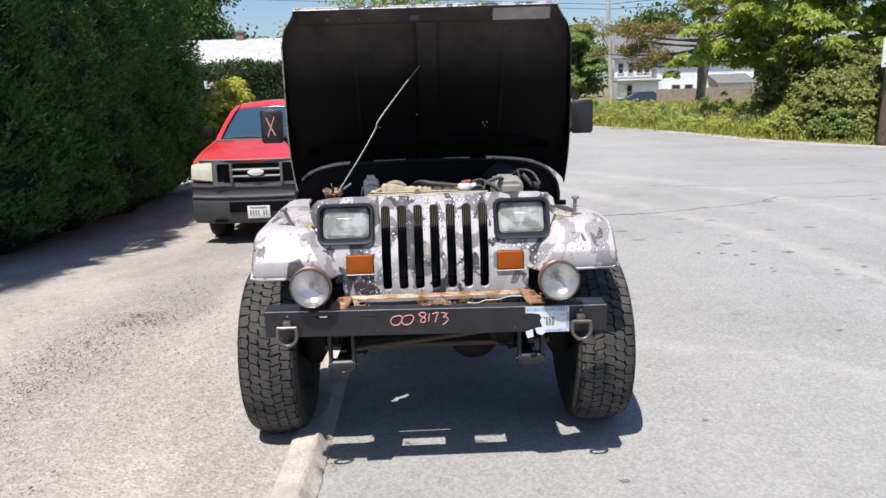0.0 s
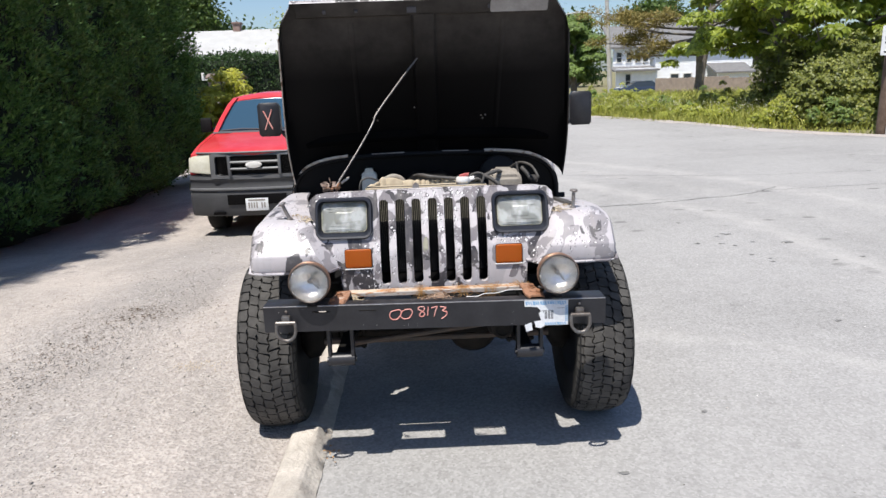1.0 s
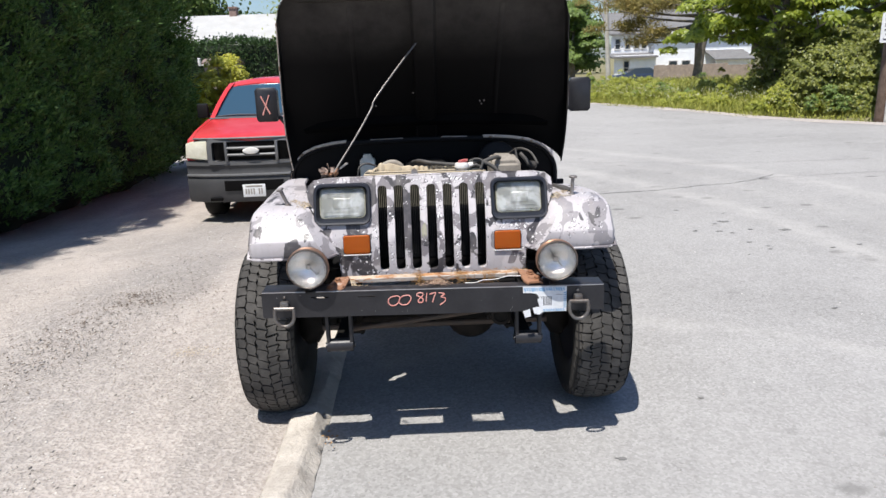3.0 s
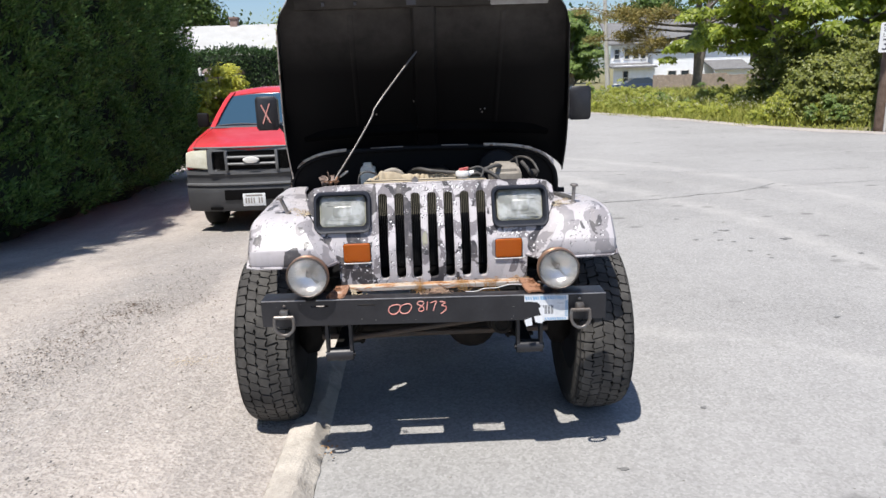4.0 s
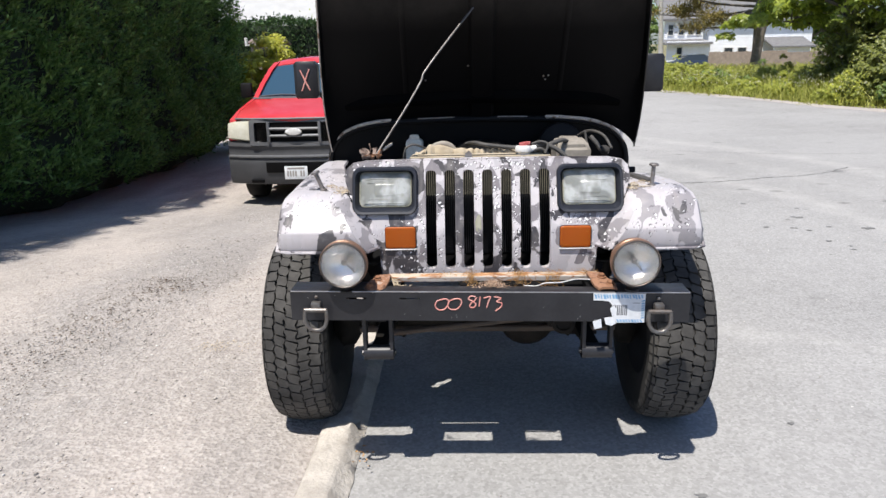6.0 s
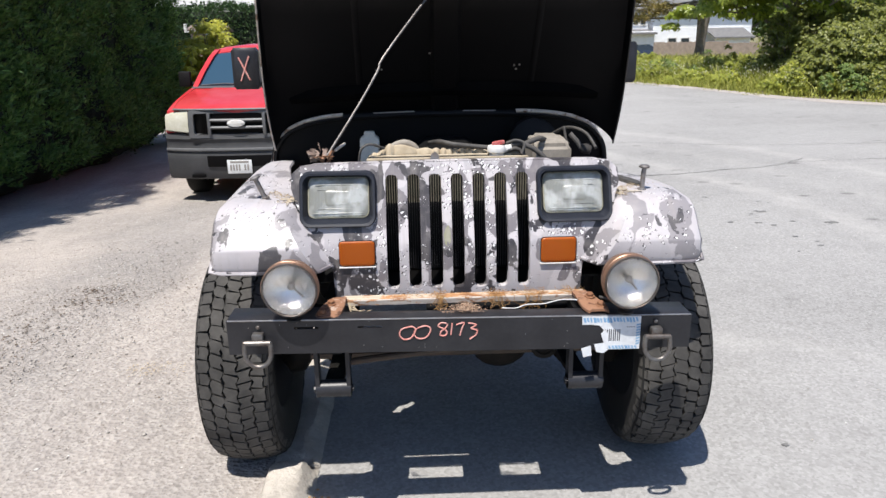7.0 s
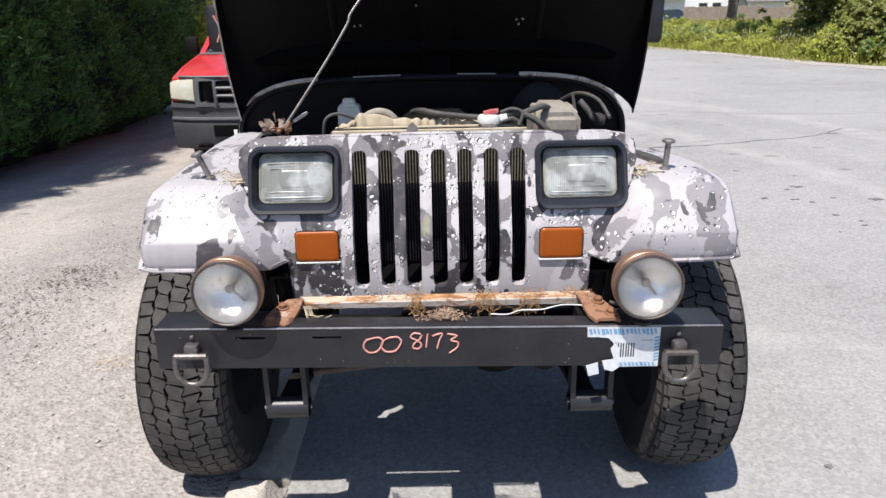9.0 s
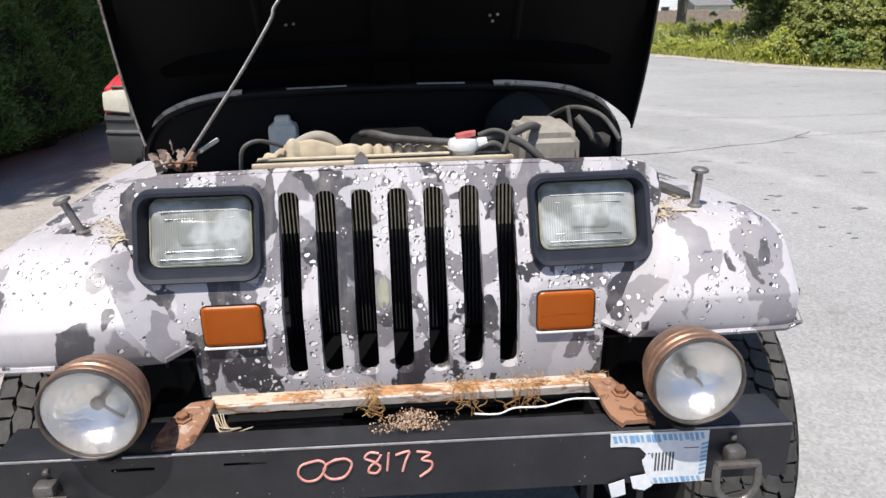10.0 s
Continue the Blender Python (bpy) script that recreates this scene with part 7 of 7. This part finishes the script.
def blades(name, at, height, width, mat_):
    n = len(at)
    a = rng.uniform(0, 2 * math.pi, n)
    s_ = np.stack([np.cos(a), np.sin(a), 0 * a], 1) * (width * rng.uniform(0.6, 1.4, n))[:, None]
    lean_ = np.stack([rng.normal(0, 0.6, n), rng.normal(0, 0.6, n), np.ones(n)], 1) * (height * rng.uniform(0.55, 1.25, n))[:, None]
    mid = at + lean_ * 0.5 * [0.6, 0.6, 1.1]
    v = np.stack([at - s_, at + s_, mid + s_ * 0.7, mid - s_ * 0.7, at + lean_], 1).reshape(-1, 3)
    b_ = np.arange(n)[:, None] * 5
    f = np.concatenate([b_ + [0, 1, 2], b_ + [0, 2, 3], b_ + [3, 2, 4]], 1).reshape(-1, 3)
    return from_arrays(name, v, f, mat_)


at1, d1 = verge_points(52000, 0.1, 7.0, 1.2)
h1 = np.interp(d1, [0, 0.7, 2.0, 5.0], [0.06, 0.18, 0.42, 0.5]) * (0.75 + 0.5 * np.sin(at1[:, 0] * 1.3 + at1[:, 1] * 0.9) ** 2)
h1 = np.where(at1[:, 1] < 14.8, 0.3 * h1, h1)
tagged(new("long_grass", blades("long_grass", at1, h1, np.full(len(at1), 0.012), M_GRASS)), "long yellow-green grass on the road verge", "grass", kind="stuff")
at1, d1 = verge_points(16000, 5.0, 30.0, 1.3)
h1 = np.full(len(at1), 0.5)
tagged(new("long_grass", blades("long_grass", at1, h1, np.full(len(at1), 0.03), M_GRASS)), "tall rough grass behind the road verge", "grass", kind="stuff")
at2, d2 = verge_points(15000, 0.7, 6.5, 1.0)
at2, d2 = at2[at2[:, 1] > 14.6], d2[at2[:, 1] > 14.6]
at2[:, 2] += rng.uniform(0.05, 0.42, len(at2)) * np.interp(d2, [0.7, 2.5], [0.4, 1.0])
tagged(new("weeds", leaf_mesh("weeds", at2, 0.045, M_WEED, None, 1.0, 1.6, 0.3)), "leafy green weeds among the grass", "weeds", kind="stuff")

at4, _ = verge_points(5000, 0.3, 3.5)
at4 = at4[(at4[:, 1] > 15) & (at4[:, 1] < 30)]
at4[:, 2] += rng.uniform(0.3, 0.6, len(at4))
tagged(new("seed_heads", leaf_mesh("seed_heads", at4, 0.022, M_SEEDHEAD, None, 0.6, 2.5, 0.8)), "pale seed heads over the long grass", "grass", kind="stuff")

# mounds of taller weeds, lush and uneven, along the verge
def weed_mounds(count, d0, d1, h0, h1, leaf, mat_, label, seed):
    g_ = np.random.default_rng(seed)
    mid, d = verge_points(count, d0, d1)
    out = []
    for p in mid:
        if p[1] < 14.8:  # mown grass near the pole
            continue
        w, h = g_.uniform(0.25, 0.75), g_.uniform(h0, h1)
        for j in range(int(5 + 9 * w)):
            a, q = g_.uniform(0, 6.28), math.sqrt(g_.uniform(0, 1)) * w
            z = h * math.sqrt(max(0.05, 1 - (q / w) ** 2)) * g_.uniform(0.5, 1.1)
            out += [(p[0] + q * math.cos(a), p[1] + q * math.sin(a), p[2] + z * f_) for f_ in (1.0, 0.55)]
    tagged(new("weeds", leaf_blades("weeds", *whorls(out, 22, 0.17, seed, 4, 1.0), leaf, mat_, 0.45)), label, "weeds", kind="stuff")


weed_mounds(170, 0.7, 5.0, 0.2, 0.6, 0.07, M_WEED, "lush yellow-green weeds in uneven mounds", 301)
weed_mounds(95, 1.8, 8.0, 0.35, 0.95, 0.075, M_YELLOWBUSH, "taller yellow-green weeds in uneven mounds", 302)
weed_mounds(34, 2.2, 8.0, 0.4, 0.9, 0.08, M_TREE_MID, "dark green weeds in uneven mounds", 303)

# shrubs at the roadside
for i, (sx, sy, hw, hgt, cnt) in enumerate(((10.55, 15.7, 1.15, 1.5, 100), (12.4, 15.5, 1.5, 2.3, 130), (14.9, 14.2, 1.5, 2.4, 90), (12.4, 18.2, 1.5, 2.2, 70), (11.3, 19.2, 1.1, 2.5, 90))):
    sh = thing("shrub", "dense green shrub on the grassy verge", "shrub", (sx, sy, -0.03), "shrubs on the verge")
    r = random.Random(40 + i)
    bm = bmesh.new()
    ends = []
    for k in range(cnt):
        a, q = r.uniform(0, 2 * math.pi), math.sqrt(r.uniform(0, 1))
        x, y = sx + hw * q * math.cos(a), sy + hw * q * math.sin(a)
        h = hgt * math.sqrt(max(0.05, 1 - q * q)) * r.uniform(0.7, 1.05)
        tube(bm, [(sx + (x - sx) * 0.25, sy + (y - sy) * 0.25, -0.03), (x, y, h)], [0.015, 0.004], 5)
        ends += [(x, y, h), (x, y, h * 0.62), (x, y, h * 0.3)]
    part("twigs", bm, M_BARK, sh)
    part("leaves", leaf_blades("leaves", *whorls(ends, 34, 0.3, 60 + i, 5, 0.8), 0.075, M_SHRUB, 0.5), None, sh)

# ---- trees and poles on the far side ----
leafy_tree("broadleaf_tree", "large broadleaf tree with big bright green leaves", (11.7, 20.2, -0.03), 5.2, 0.16, 28, M_MAPLE, 0.2, 58, 0.56, 31, 0.6, 0.16)
leafy_tree("broadleaf_tree", "broadleaf tree with hanging bright green leaves", (15.6, 20.6, -0.03), 6.0, 0.22, 24, M_MAPLE, 0.21, 46, 0.66, 32, 0.62, 0.14)

stree = thing("street_tree", "tree with a thick trunk before a white house", "tree", (16.6, 40, -0.4))
bm = bmesh.new()
tube(bm, [(16.6, 40, -0.45), (16.6, 40, 0.5), (16.75, 40, 1.8), (17.0, 40, 3.4), (17.3, 40.2, 6.0), (17.4, 40.2, 9.0)], [0.4, 0.26, 0.235, 0.22, 0.17, 0.05], 12)
ends = []
r = random.Random(77)
for (x, y, z), k in (((14.6, 39, 2.6), 3), ((15.4, 38.8, 2.0), 3), ((18.6, 39, 2.6), 4), ((19.5, 39.2, 3.4), 4), ((20.6, 39.5, 4.6), 4), ((18.4, 39, 5.4), 4), ((21.4, 39.5, 5.9), 4), ((22.6, 40, 4.4), 3), ((16.4, 39, 4.3), 2), ((19.6, 40, 7), 4), ((17.4, 40, 8.2), 3), ((21.0, 39.4, 2.6), 3)):
    p0 = Vector((17.0, 40.1, z - 0.9 if z > 3 else 3.0))
    q = Vector((x, y, z))
    tube(bm, [p0, (p0 + q) / 2 + Vector((0, 0, 0.3)), q], [0.1, 0.06, 0.015], 6)
    for j in range(k):
        ends.append(q + Vector((r.uniform(-1, 1), r.uniform(-0.6, 0.6), r.uniform(-0.5, 0.6))) * 0.9)
part("trunk", bm, M_BARK, stree, "", 60)
part("crown", leaf_blades("crown", *whorls(ends, 56, 0.7, 78, 5, 0.55), 0.24, M_MAPLE), None, stree)

pine = thing("pine_tree", "pine tree with browning needles on bare limbs", "tree", (17.0, 42, -0.5))
bm = bmesh.new()
tube(bm, [(17.6, 42.5, -0.5), (17.5, 42.5, 4.5), (17.3, 42.5, 9.5)], [0.25, 0.2, 0.05], 10)
ends = []
r = random.Random(88)
for x1, z1, z0 in ((10.6, 4.7, 3.7), (11.4, 4.9, 4.2), (12.2, 3.4, 3.0), (11.2, 3.1, 3.2), (13.0, 4.3, 3.8), (13.6, 3.0, 2.2), (12.6, 2.3, 2.6), (11.6, 4.2, 3.4), (16.2, 5.9, 5.2), (16.5, 6.7, 6.0), (18.3, 6.4, 5.8), (19.2, 7.0, 5.8), (14.6, 4.6, 4.2)):
    y1 = 42 + r.uniform(-1.5, 1.0)
    q, p0 = Vector((x1, y1, z1)), Vector((17.5, 42.4, z0))
    tube(bm, smoothpath([p0, p0 * 0.5 + q * 0.5 + Vector((0, 0, -0.2)), q], 4), [0.09 - 0.009 * k for k in range(9)], 6)
    for j in range(7):
        t = r.uniform(0.55, 1.05)
        ends.append(p0 * (1 - t) + q * t + Vector((r.uniform(-0.5, 0.5), r.uniform(-0.5, 0.5), r.uniform(-0.15, 0.25))))
part("trunk", bm, M_BARK, pine, "", 60)
part("needles", leaf_mesh("needles", clumps(ends, 130, 0.30, 79, 0.5), 0.05, M_PINE, None, 1.0, 5.0, 0.3), None, pine)

leafy_tree("tree", "round dark green tree beyond the road", (13.4, 60, -1.0), 6.2, 0.28, 18, M_TREE_MID, 0.3, 70, 0.95, 24, 0.42, 0.15)
tree("tree", "dark green tree behind the house roof", (32.3, 96, -1.2), 10.6, 0.35, 14, M_TREE_FAR, 0.3, 150, 1.0, 25, 0.36, 0.3)
tree("tree", "dark green tree in the distance", (38, 80, -1.2), 12.0, 0.35, 14, M_TREE_FAR, 0.3, 120, 1.1, 26, 0.4, 0.2)

for i in range(12):
    tree("tree", "dark green tree in the distance", (-46 + i * 11.5 + 3 * math.sin(i * 2.1), 112 + 5 * math.sin(i * 1.7), -1.2), 8.5 + 1.5 * math.sin(i * 3.3), 0.3, 11, M_TREE_FAR, 0.42, 70, 1.1, 200 + i, 0.5, 0.12)

lamp_pole = thing("street_lamp", "pale grey street lamp pole with a curved arm", "street lamp", (12.6, 45, -0.4))
bm = bmesh.new()
tube(bm, [(12.62, 45, -0.5), (12.35, 45, 4.0), (12.0, 45, 10.0)], [0.16, 0.13, 0.1], 12)
part("pole", bm, M_POLE, lamp_pole, "", 60)
bm = bmesh.new()
tube(bm, smoothpath([(12.3, 45, 4.85), (11.4, 44.9, 5.1), (10.2, 44.8, 5.15), (9.3, 44.8, 5.0)], 5), 0.045, 8)
part("arm", bm, M_POLE, lamp_pole)
bm = bmesh.new()
loft(bm, [[(x, 44.8 + w * a, 5.0 + h * c) for a, c in ((-1, -0.4), (1, -0.4), (0.7, 1), (-0.7, 1))] for x, w, h in ((9.5, 0.08, 0.05), (9.3, 0.15, 0.09), (8.9, 0.15, 0.08), (8.65, 0.06, 0.03))])
part("lamp_head", bm, M_POLE, lamp_pole)

wood_pole = thing("utility_pole", "dark wooden utility pole on the grass verge", "utility pole", (10.03, 12.6, 0))
bm = bmesh.new()
tube(bm, [(10.03, 12.6, -0.1), (10.04, 12.6, 2.0), (10.06, 12.6, 9.0)], [0.175, 0.165, 0.12], 14)
part("pole", bm, M_WOODPOLE, wood_pole, "", 60)
bm = bmesh.new()
tube(bm, [(9.955, 12.41, -0.05), (9.965, 12.42, 1.62)], 0.03, 10)
part("conduit", bm, M_POLE, wood_pole, "pale grey conduit up the pole", 60)

# square white traffic sign fixed to the pole
sign = thing("traffic_sign", "white traffic sign with black print on a wooden pole", "traffic sign", (9.86, 12.4, 1.65))
M_SIGNFACE = worn("white_sign_face", (0.78, 0.78, 0.77), (0.7, 0.7, 0.69), 3.0, 0.45, 0.0, 0.03, 60.0)
bm = bmesh.new()
loft(bm, [[(x, y, z) for x, z in round_rect(9.60, 10.20, 1.65, 2.25, 0.03, 4)] for y in (12.376, 12.38)])
plate = part("plate", bm, M_SIGNFACE, sign, "", 30)
for text, x, z, size in (("SP", 9.665, 2.075, 0.11), ("LI", 9.665, 1.965, 0.11), ("3", 9.645, 1.70, 0.33)):
    curve = bpy.data.curves.new("lettering", "FONT")
    curve.body, curve.size, curve.extrude = text, size, 0.001
    ob = bpy.data.objects.new("lettering", curve)
    mesh = bpy.data.meshes.new_from_object(ob)
    bpy.data.objects.remove(ob)
    mesh.transform(pose(x, 12.374, z, 90, 0, 0))
    mesh.materials.append(M_INK)
    part("lettering", mesh, None, plate)
bm = bmesh.new()
box(bm, 9.665, 9.845, 12.372, 12.375, 2.185, 2.22)
part("print_bar", bm, M_INK, plate, "", 0)
wires = thing("overhead_wires", "thin dark overhead wires", "wires", (12, 42, 5))
for z0, z1 in ((6.6, 4.5), (6.9, 5.3), (7.4, 5.9)):
    bm = bmesh.new()
    tube(bm, [(-14, 60, z0 + 2.4), (0, 52, z0 + 0.8), (12.2, 45, z0 - 0.6), (26, 36, z1 + 1.2), (44, 25, z1 + 2.6)], 0.02, 5)
    part("wire", bm, M_INK, wires)

# ---- white house beyond the verge ----
house = thing("white_house", "white clapboard house with a grey shingle roof", "house", (30, 78, -1.1))


def clapboard(x0, x1, y, z0, z1, parent, pitch=0.16):
    bm = bmesh.new()
    z = z0
    while z < z1 - 0.01:
        t = min(z + pitch, z1)
        loft(bm, [[(x, y - 0.03, z), (x, y, t), (x, y + 0.2, t), (x, y + 0.2, z)] for x in (x0, x1)])
        z = t
    return tagged(part("clapboard", bm, M_SIDING, parent, "white clapboard wall", 0), kind="stuff")


clapboard(25.4, 36.0, 75.0, -1.1, 4.1, house)
bm = bmesh.new()
box(bm, 25.5, 35.9, 75.2, 84, -1.1, 4.1)
part("wall", bm, M_SIDING, house)
bm = bmesh.new()
loft(bm, [[(x, y, z), (x, y, z - 0.25)] for x, y, z in ((24.9, 74.5, 3.7), (36.5, 74.5, 3.7))] and [[(24.9, y, z), (36.5, y, z), (36.5, y, z - 0.2), (24.9, y, z - 0.2)] for y, z in ((74.5, 3.75), (79.5, 6.9), (84.5, 3.75))])
part("roof", bm, M_ROOF, house, "grey shingle roof", 20)
bm = bmesh.new()
box(bm, 24.9, 36.5, 74.42, 74.55, 3.5, 3.78, 0.02)
part("eave_trim", bm, M_WHITE, house)


def house_window(x0, x1, z0, z1, y, parent):
    bm = bmesh.new()
    for a, b_, c, d in ((x0 - 0.1, x1 + 0.1, z0 - 0.1, z0), (x0 - 0.1, x1 + 0.1, z1, z1 + 0.1), (x0 - 0.1, x0, z0, z1), (x1, x1 + 0.1, z0, z1), (x0, x1, (z0 + z1) / 2 - 0.03, (z0 + z1) / 2 + 0.03)):
        box(bm, a, b_, y - 0.1, y - 0.02, c, d)
    w = part("window", bm, M_WHITE, parent, "white-framed window", 0)
    bm = bmesh.new()
    box(bm, x0, x1, y - 0.06, y - 0.04, z0, z1)
    part("pane", bm, M_DARKGLASS, w, "", 0)


for x0 in (27.1, 28.5):
    house_window(x0, x0 + 0.85, -0.15, 0.75, 75.0, house)
# lower wing on the right with its own roof
clapboard(31.2, 34.8, 72.5, -1.1, 0.9, house)
bm = bmesh.new()
loft(bm, [[(30.9, y, z), (35.1, y, z), (35.1, y, z - 0.15), (30.9, y, z - 0.15)] for y, z in ((72.0, 0.85), (75.0, 1.75))])
part("wing_roof", bm, M_ROOF, house, "", 20)
# porch and upper storey on the left
clapboard(20.9, 25.3, 74.0, -1.1, 1.5, house)
bm = bmesh.new()
loft(bm, [[(20.5, y, z), (25.4, y, z), (25.4, y, z - 0.15), (20.5, y, z - 0.15)] for y, z in ((73.4, 1.35), (76.5, 1.75))])
part("porch_roof", bm, M_ROOF, house, "", 20)
clapboard(21.2, 25.3, 76.5, 1.2, 4.0, house)
for x0 in (21.6, 22.7, 23.7, 24.5):
    house_window(x0, x0 + 0.5, 2.2, 3.2, 76.5, house)
house_window(21.9, 22.4, -0.5, 0.9, 74.0, house)
bm = bmesh.new()
loft(bm, [[(20.8, y, z), (25.4, y, z), (25.4, y, z - 0.2), (20.8, y, z - 0.2)] for y, z in ((76.0, 3.8), (80, 6.2))])
part("upper_roof", bm, M_ROOF, house, "", 20)

fence = thing("wooden_fence", "weathered brown wooden board fence", "fence", (23.5, 55, -0.9))
r = random.Random(5)
bmb = bmesh.new()
box(bmb, 0, 0.14, 0, 0.025, 0, 1.0, 0.004)
board = finish(bmb, "board", M_FENCE, 0)
for i in range(66):
    o = new("board", board)
    o.parent, o.matrix_parent_inverse = fence, Matrix.Translation(-fence.location)
    o.matrix_basis = pose(18.9 + i * 0.147, 55, -0.95) @ Matrix.Diagonal((1, 1, 1.62 + r.uniform(-0.03, 0.03) - 0.12 * (i > 40), 1))
bm = bmesh.new()
for z in (-0.5, 0.3):
    box(bm, 18.9, 28.6, 55.03, 55.1, z, z + 0.09)
part("rail", bm, M_FENCE, fence)

# dark parked car by the house
car = thing("parked_car", "dark blue parked car by a white house", "car", (19, 60, -1.0))
M_CARBLUE = material("dark_blue_paint", (0.035, 0.05, 0.085), 0.25)
bm = bmesh.new()
loft(bm, [[(x, 60 + s_ * 0.85, z) for s_, z in ((-1, -0.75), (-1.02, -0.35), (-0.95, top_), (0.95, top_), (1.02, -0.35), (1, -0.75))] for x, top_ in ((16.9, -0.4), (17.1, -0.15), (18.2, -0.05), (20.6, -0.02), (21.2, -0.2), (21.3, -0.5))])
part("body", bm, M_CARBLUE, car, "", 40)
bm = bmesh.new()
loft(bm, [[(x, 60 + s_ * 0.8 * k, z) for s_, z in ((-1, -0.08), (-0.82, top_), (0.82, top_), (1, -0.08))] for x, top_, k in ((17.9, -0.03, 1), (18.7, 0.42, 0.95), (20.0, 0.45, 0.95), (20.8, 0.02, 1))])
part("cabin", bm, M_DARKGLASS, car, "", 40)
for x in (17.6, 20.4):
    bm = bmesh.new()
    lathe(bm, (x, 59.1, -0.72), (0, 1, 0), [(0.2, 0), (0.3, 0.02), (0.3, 0.2), (0.2, 0.22)], 20)
    part("tyre", bm, M_RUBBER, car)

# ---- loose stones on the lot and road ----
def pebbles(name, n, x0, x1, y0, y1, smin, smax, height, label, track=False):
    base = np.array([(1, 0, 0), (-1, 0, 0), (0, 1, 0), (0, -1, 0), (0, 0, 0.45), (0, 0, -0.5)])
    tri = np.array([(0, 2, 4), (2, 1, 4), (1, 3, 4), (3, 0, 4), (2, 0, 5), (1, 2, 5), (3, 1, 5), (0, 3, 5)])
    px, py = rng.uniform(x0, x1, n), rng.uniform(y0, y1, n)
    if track:
        px = np.where(rng.uniform(0, 1, n) < 0.7, -2.13 - 0.1 * (py - 1.0) + rng.normal(0, 0.34, n), px)
        px = np.clip(px, x0, x1)
    s_ = smin + (smax - smin) * rng.uniform(0, 1, n) ** 3
    a = rng.uniform(0, 6.28, n)
    v = base[None] * s_[:, None, None] * rng.uniform(0.6, 1.3, (n, 6, 1))
    c, d = np.cos(a)[:, None], np.sin(a)[:, None]
    v = np.stack([v[..., 0] * c - v[..., 1] * d, v[..., 0] * d + v[..., 1] * c, v[..., 2]], -1)
    v += np.stack([px, py, np.array([height(y) for y in py]) + s_ * 0.25], 1)[:, None]
    f = (tri[None] + np.arange(n)[:, None, None] * 6).reshape(-1, 3)
    ob = new(name, from_arrays(name, v.reshape(-1, 3), f, M_STONE))
    return tagged(ob, label, "stones", kind="stuff")


M_STONE = material("loose_stones", (0.35, 0.33, 0.3), 0.9)
nn = Nodes(M_STONE)
nn.color(nn.ramp(nn.island(), (0.0, (0.16, 0.15, 0.14)), (0.25, (0.3, 0.275, 0.25)), (0.8, (0.46, 0.42, 0.38)), (1.0, (0.7, 0.68, 0.65))))
pebbles("loose_stones", 3600, -4.6, -0.72, -1.6, 9.0, 0.003, 0.0115, lot_height, "small loose stones scattered on the gravel lot", True)
pebbles("loose_stones", 9000, -3.4, -0.75, -1.2, 3.6, 0.002, 0.0075, lot_height, "fine gravel scattered on the lot", True)
pebbles("loose_stones", 1500, -0.45, 5.0, -1.5, 8.0, 0.002, 0.007, lambda y: 0.0, "small grit scattered on the road")

# dead leaves, dark litter and a dry weed on the lot
def litter(n, cx, cy, sx, sy, size, mat_, label, name="leaf_litter"):
    x, y = rng.normal(cx, sx, n), rng.normal(cy, sy, n)
    z = np.array([lot_height(v) for v in y]) + 0.006
    me = leaf_mesh(name, np.stack([x, y, z], 1), size, mat_, None, 1.0, 1.6)
    v = np.zeros(len(me.vertices) * 3, np.float32)
    me.vertices.foreach_get("co", v)
    v = v.reshape(-1, 3)
    base = np.repeat(z, 4)
    v[:, 2] = base + (v[:, 2] - base) * 0.25 + 0.004
    me.vertices.foreach_set("co", v.ravel())
    return tagged(new(name, me), label, "litter", kind="stuff")


M_LITTER = leaf_material("dead_leaf", (0.05, 0.035, 0.025), (0.14, 0.095, 0.06), 0.85, 0.05)
litter(170, -2.05, 2.2, 0.16, 0.10, 0.014, M_LITTER, "dark dead leaf litter on gravel")
litter(110, -1.9, 2.55, 0.22, 0.10, 0.012, M_LITTER, "dark dead leaf litter on gravel")
litter(1600, -1.95, 1.4, 0.4, 0.7, 0.006, M_LITTER, "fine dark debris trodden into the gravel")
litter(700, -2.25, 1.6, 0.15, 0.42, 0.011, M_LITTER, "dark soil and dead leaf bits in a worn track on gravel")
litter(300, -2.2, 0.55, 0.14, 0.3, 0.009, M_LITTER, "dark soil and dead leaf bits in a worn track on gravel")
litter(120, -2.2, 2.47, 0.12, 0.05, 0.012, M_LITTER, "dark dead leaf litter on gravel")
litter(700, -2.3, 3.0, 0.7, 1.0, 0.009, M_LITTER, "scattered dead leaf bits on gravel")
litter(170, -1.36, 1.2, 0.07, 0.035, 0.007, M_NEEDLE, "dry tan weed flattened on gravel", "dry_weed")
litter(16, -0.47, 0.16, 0.015, 0.03, 0.012, M_STRAW, "dry leaves against the kerb")
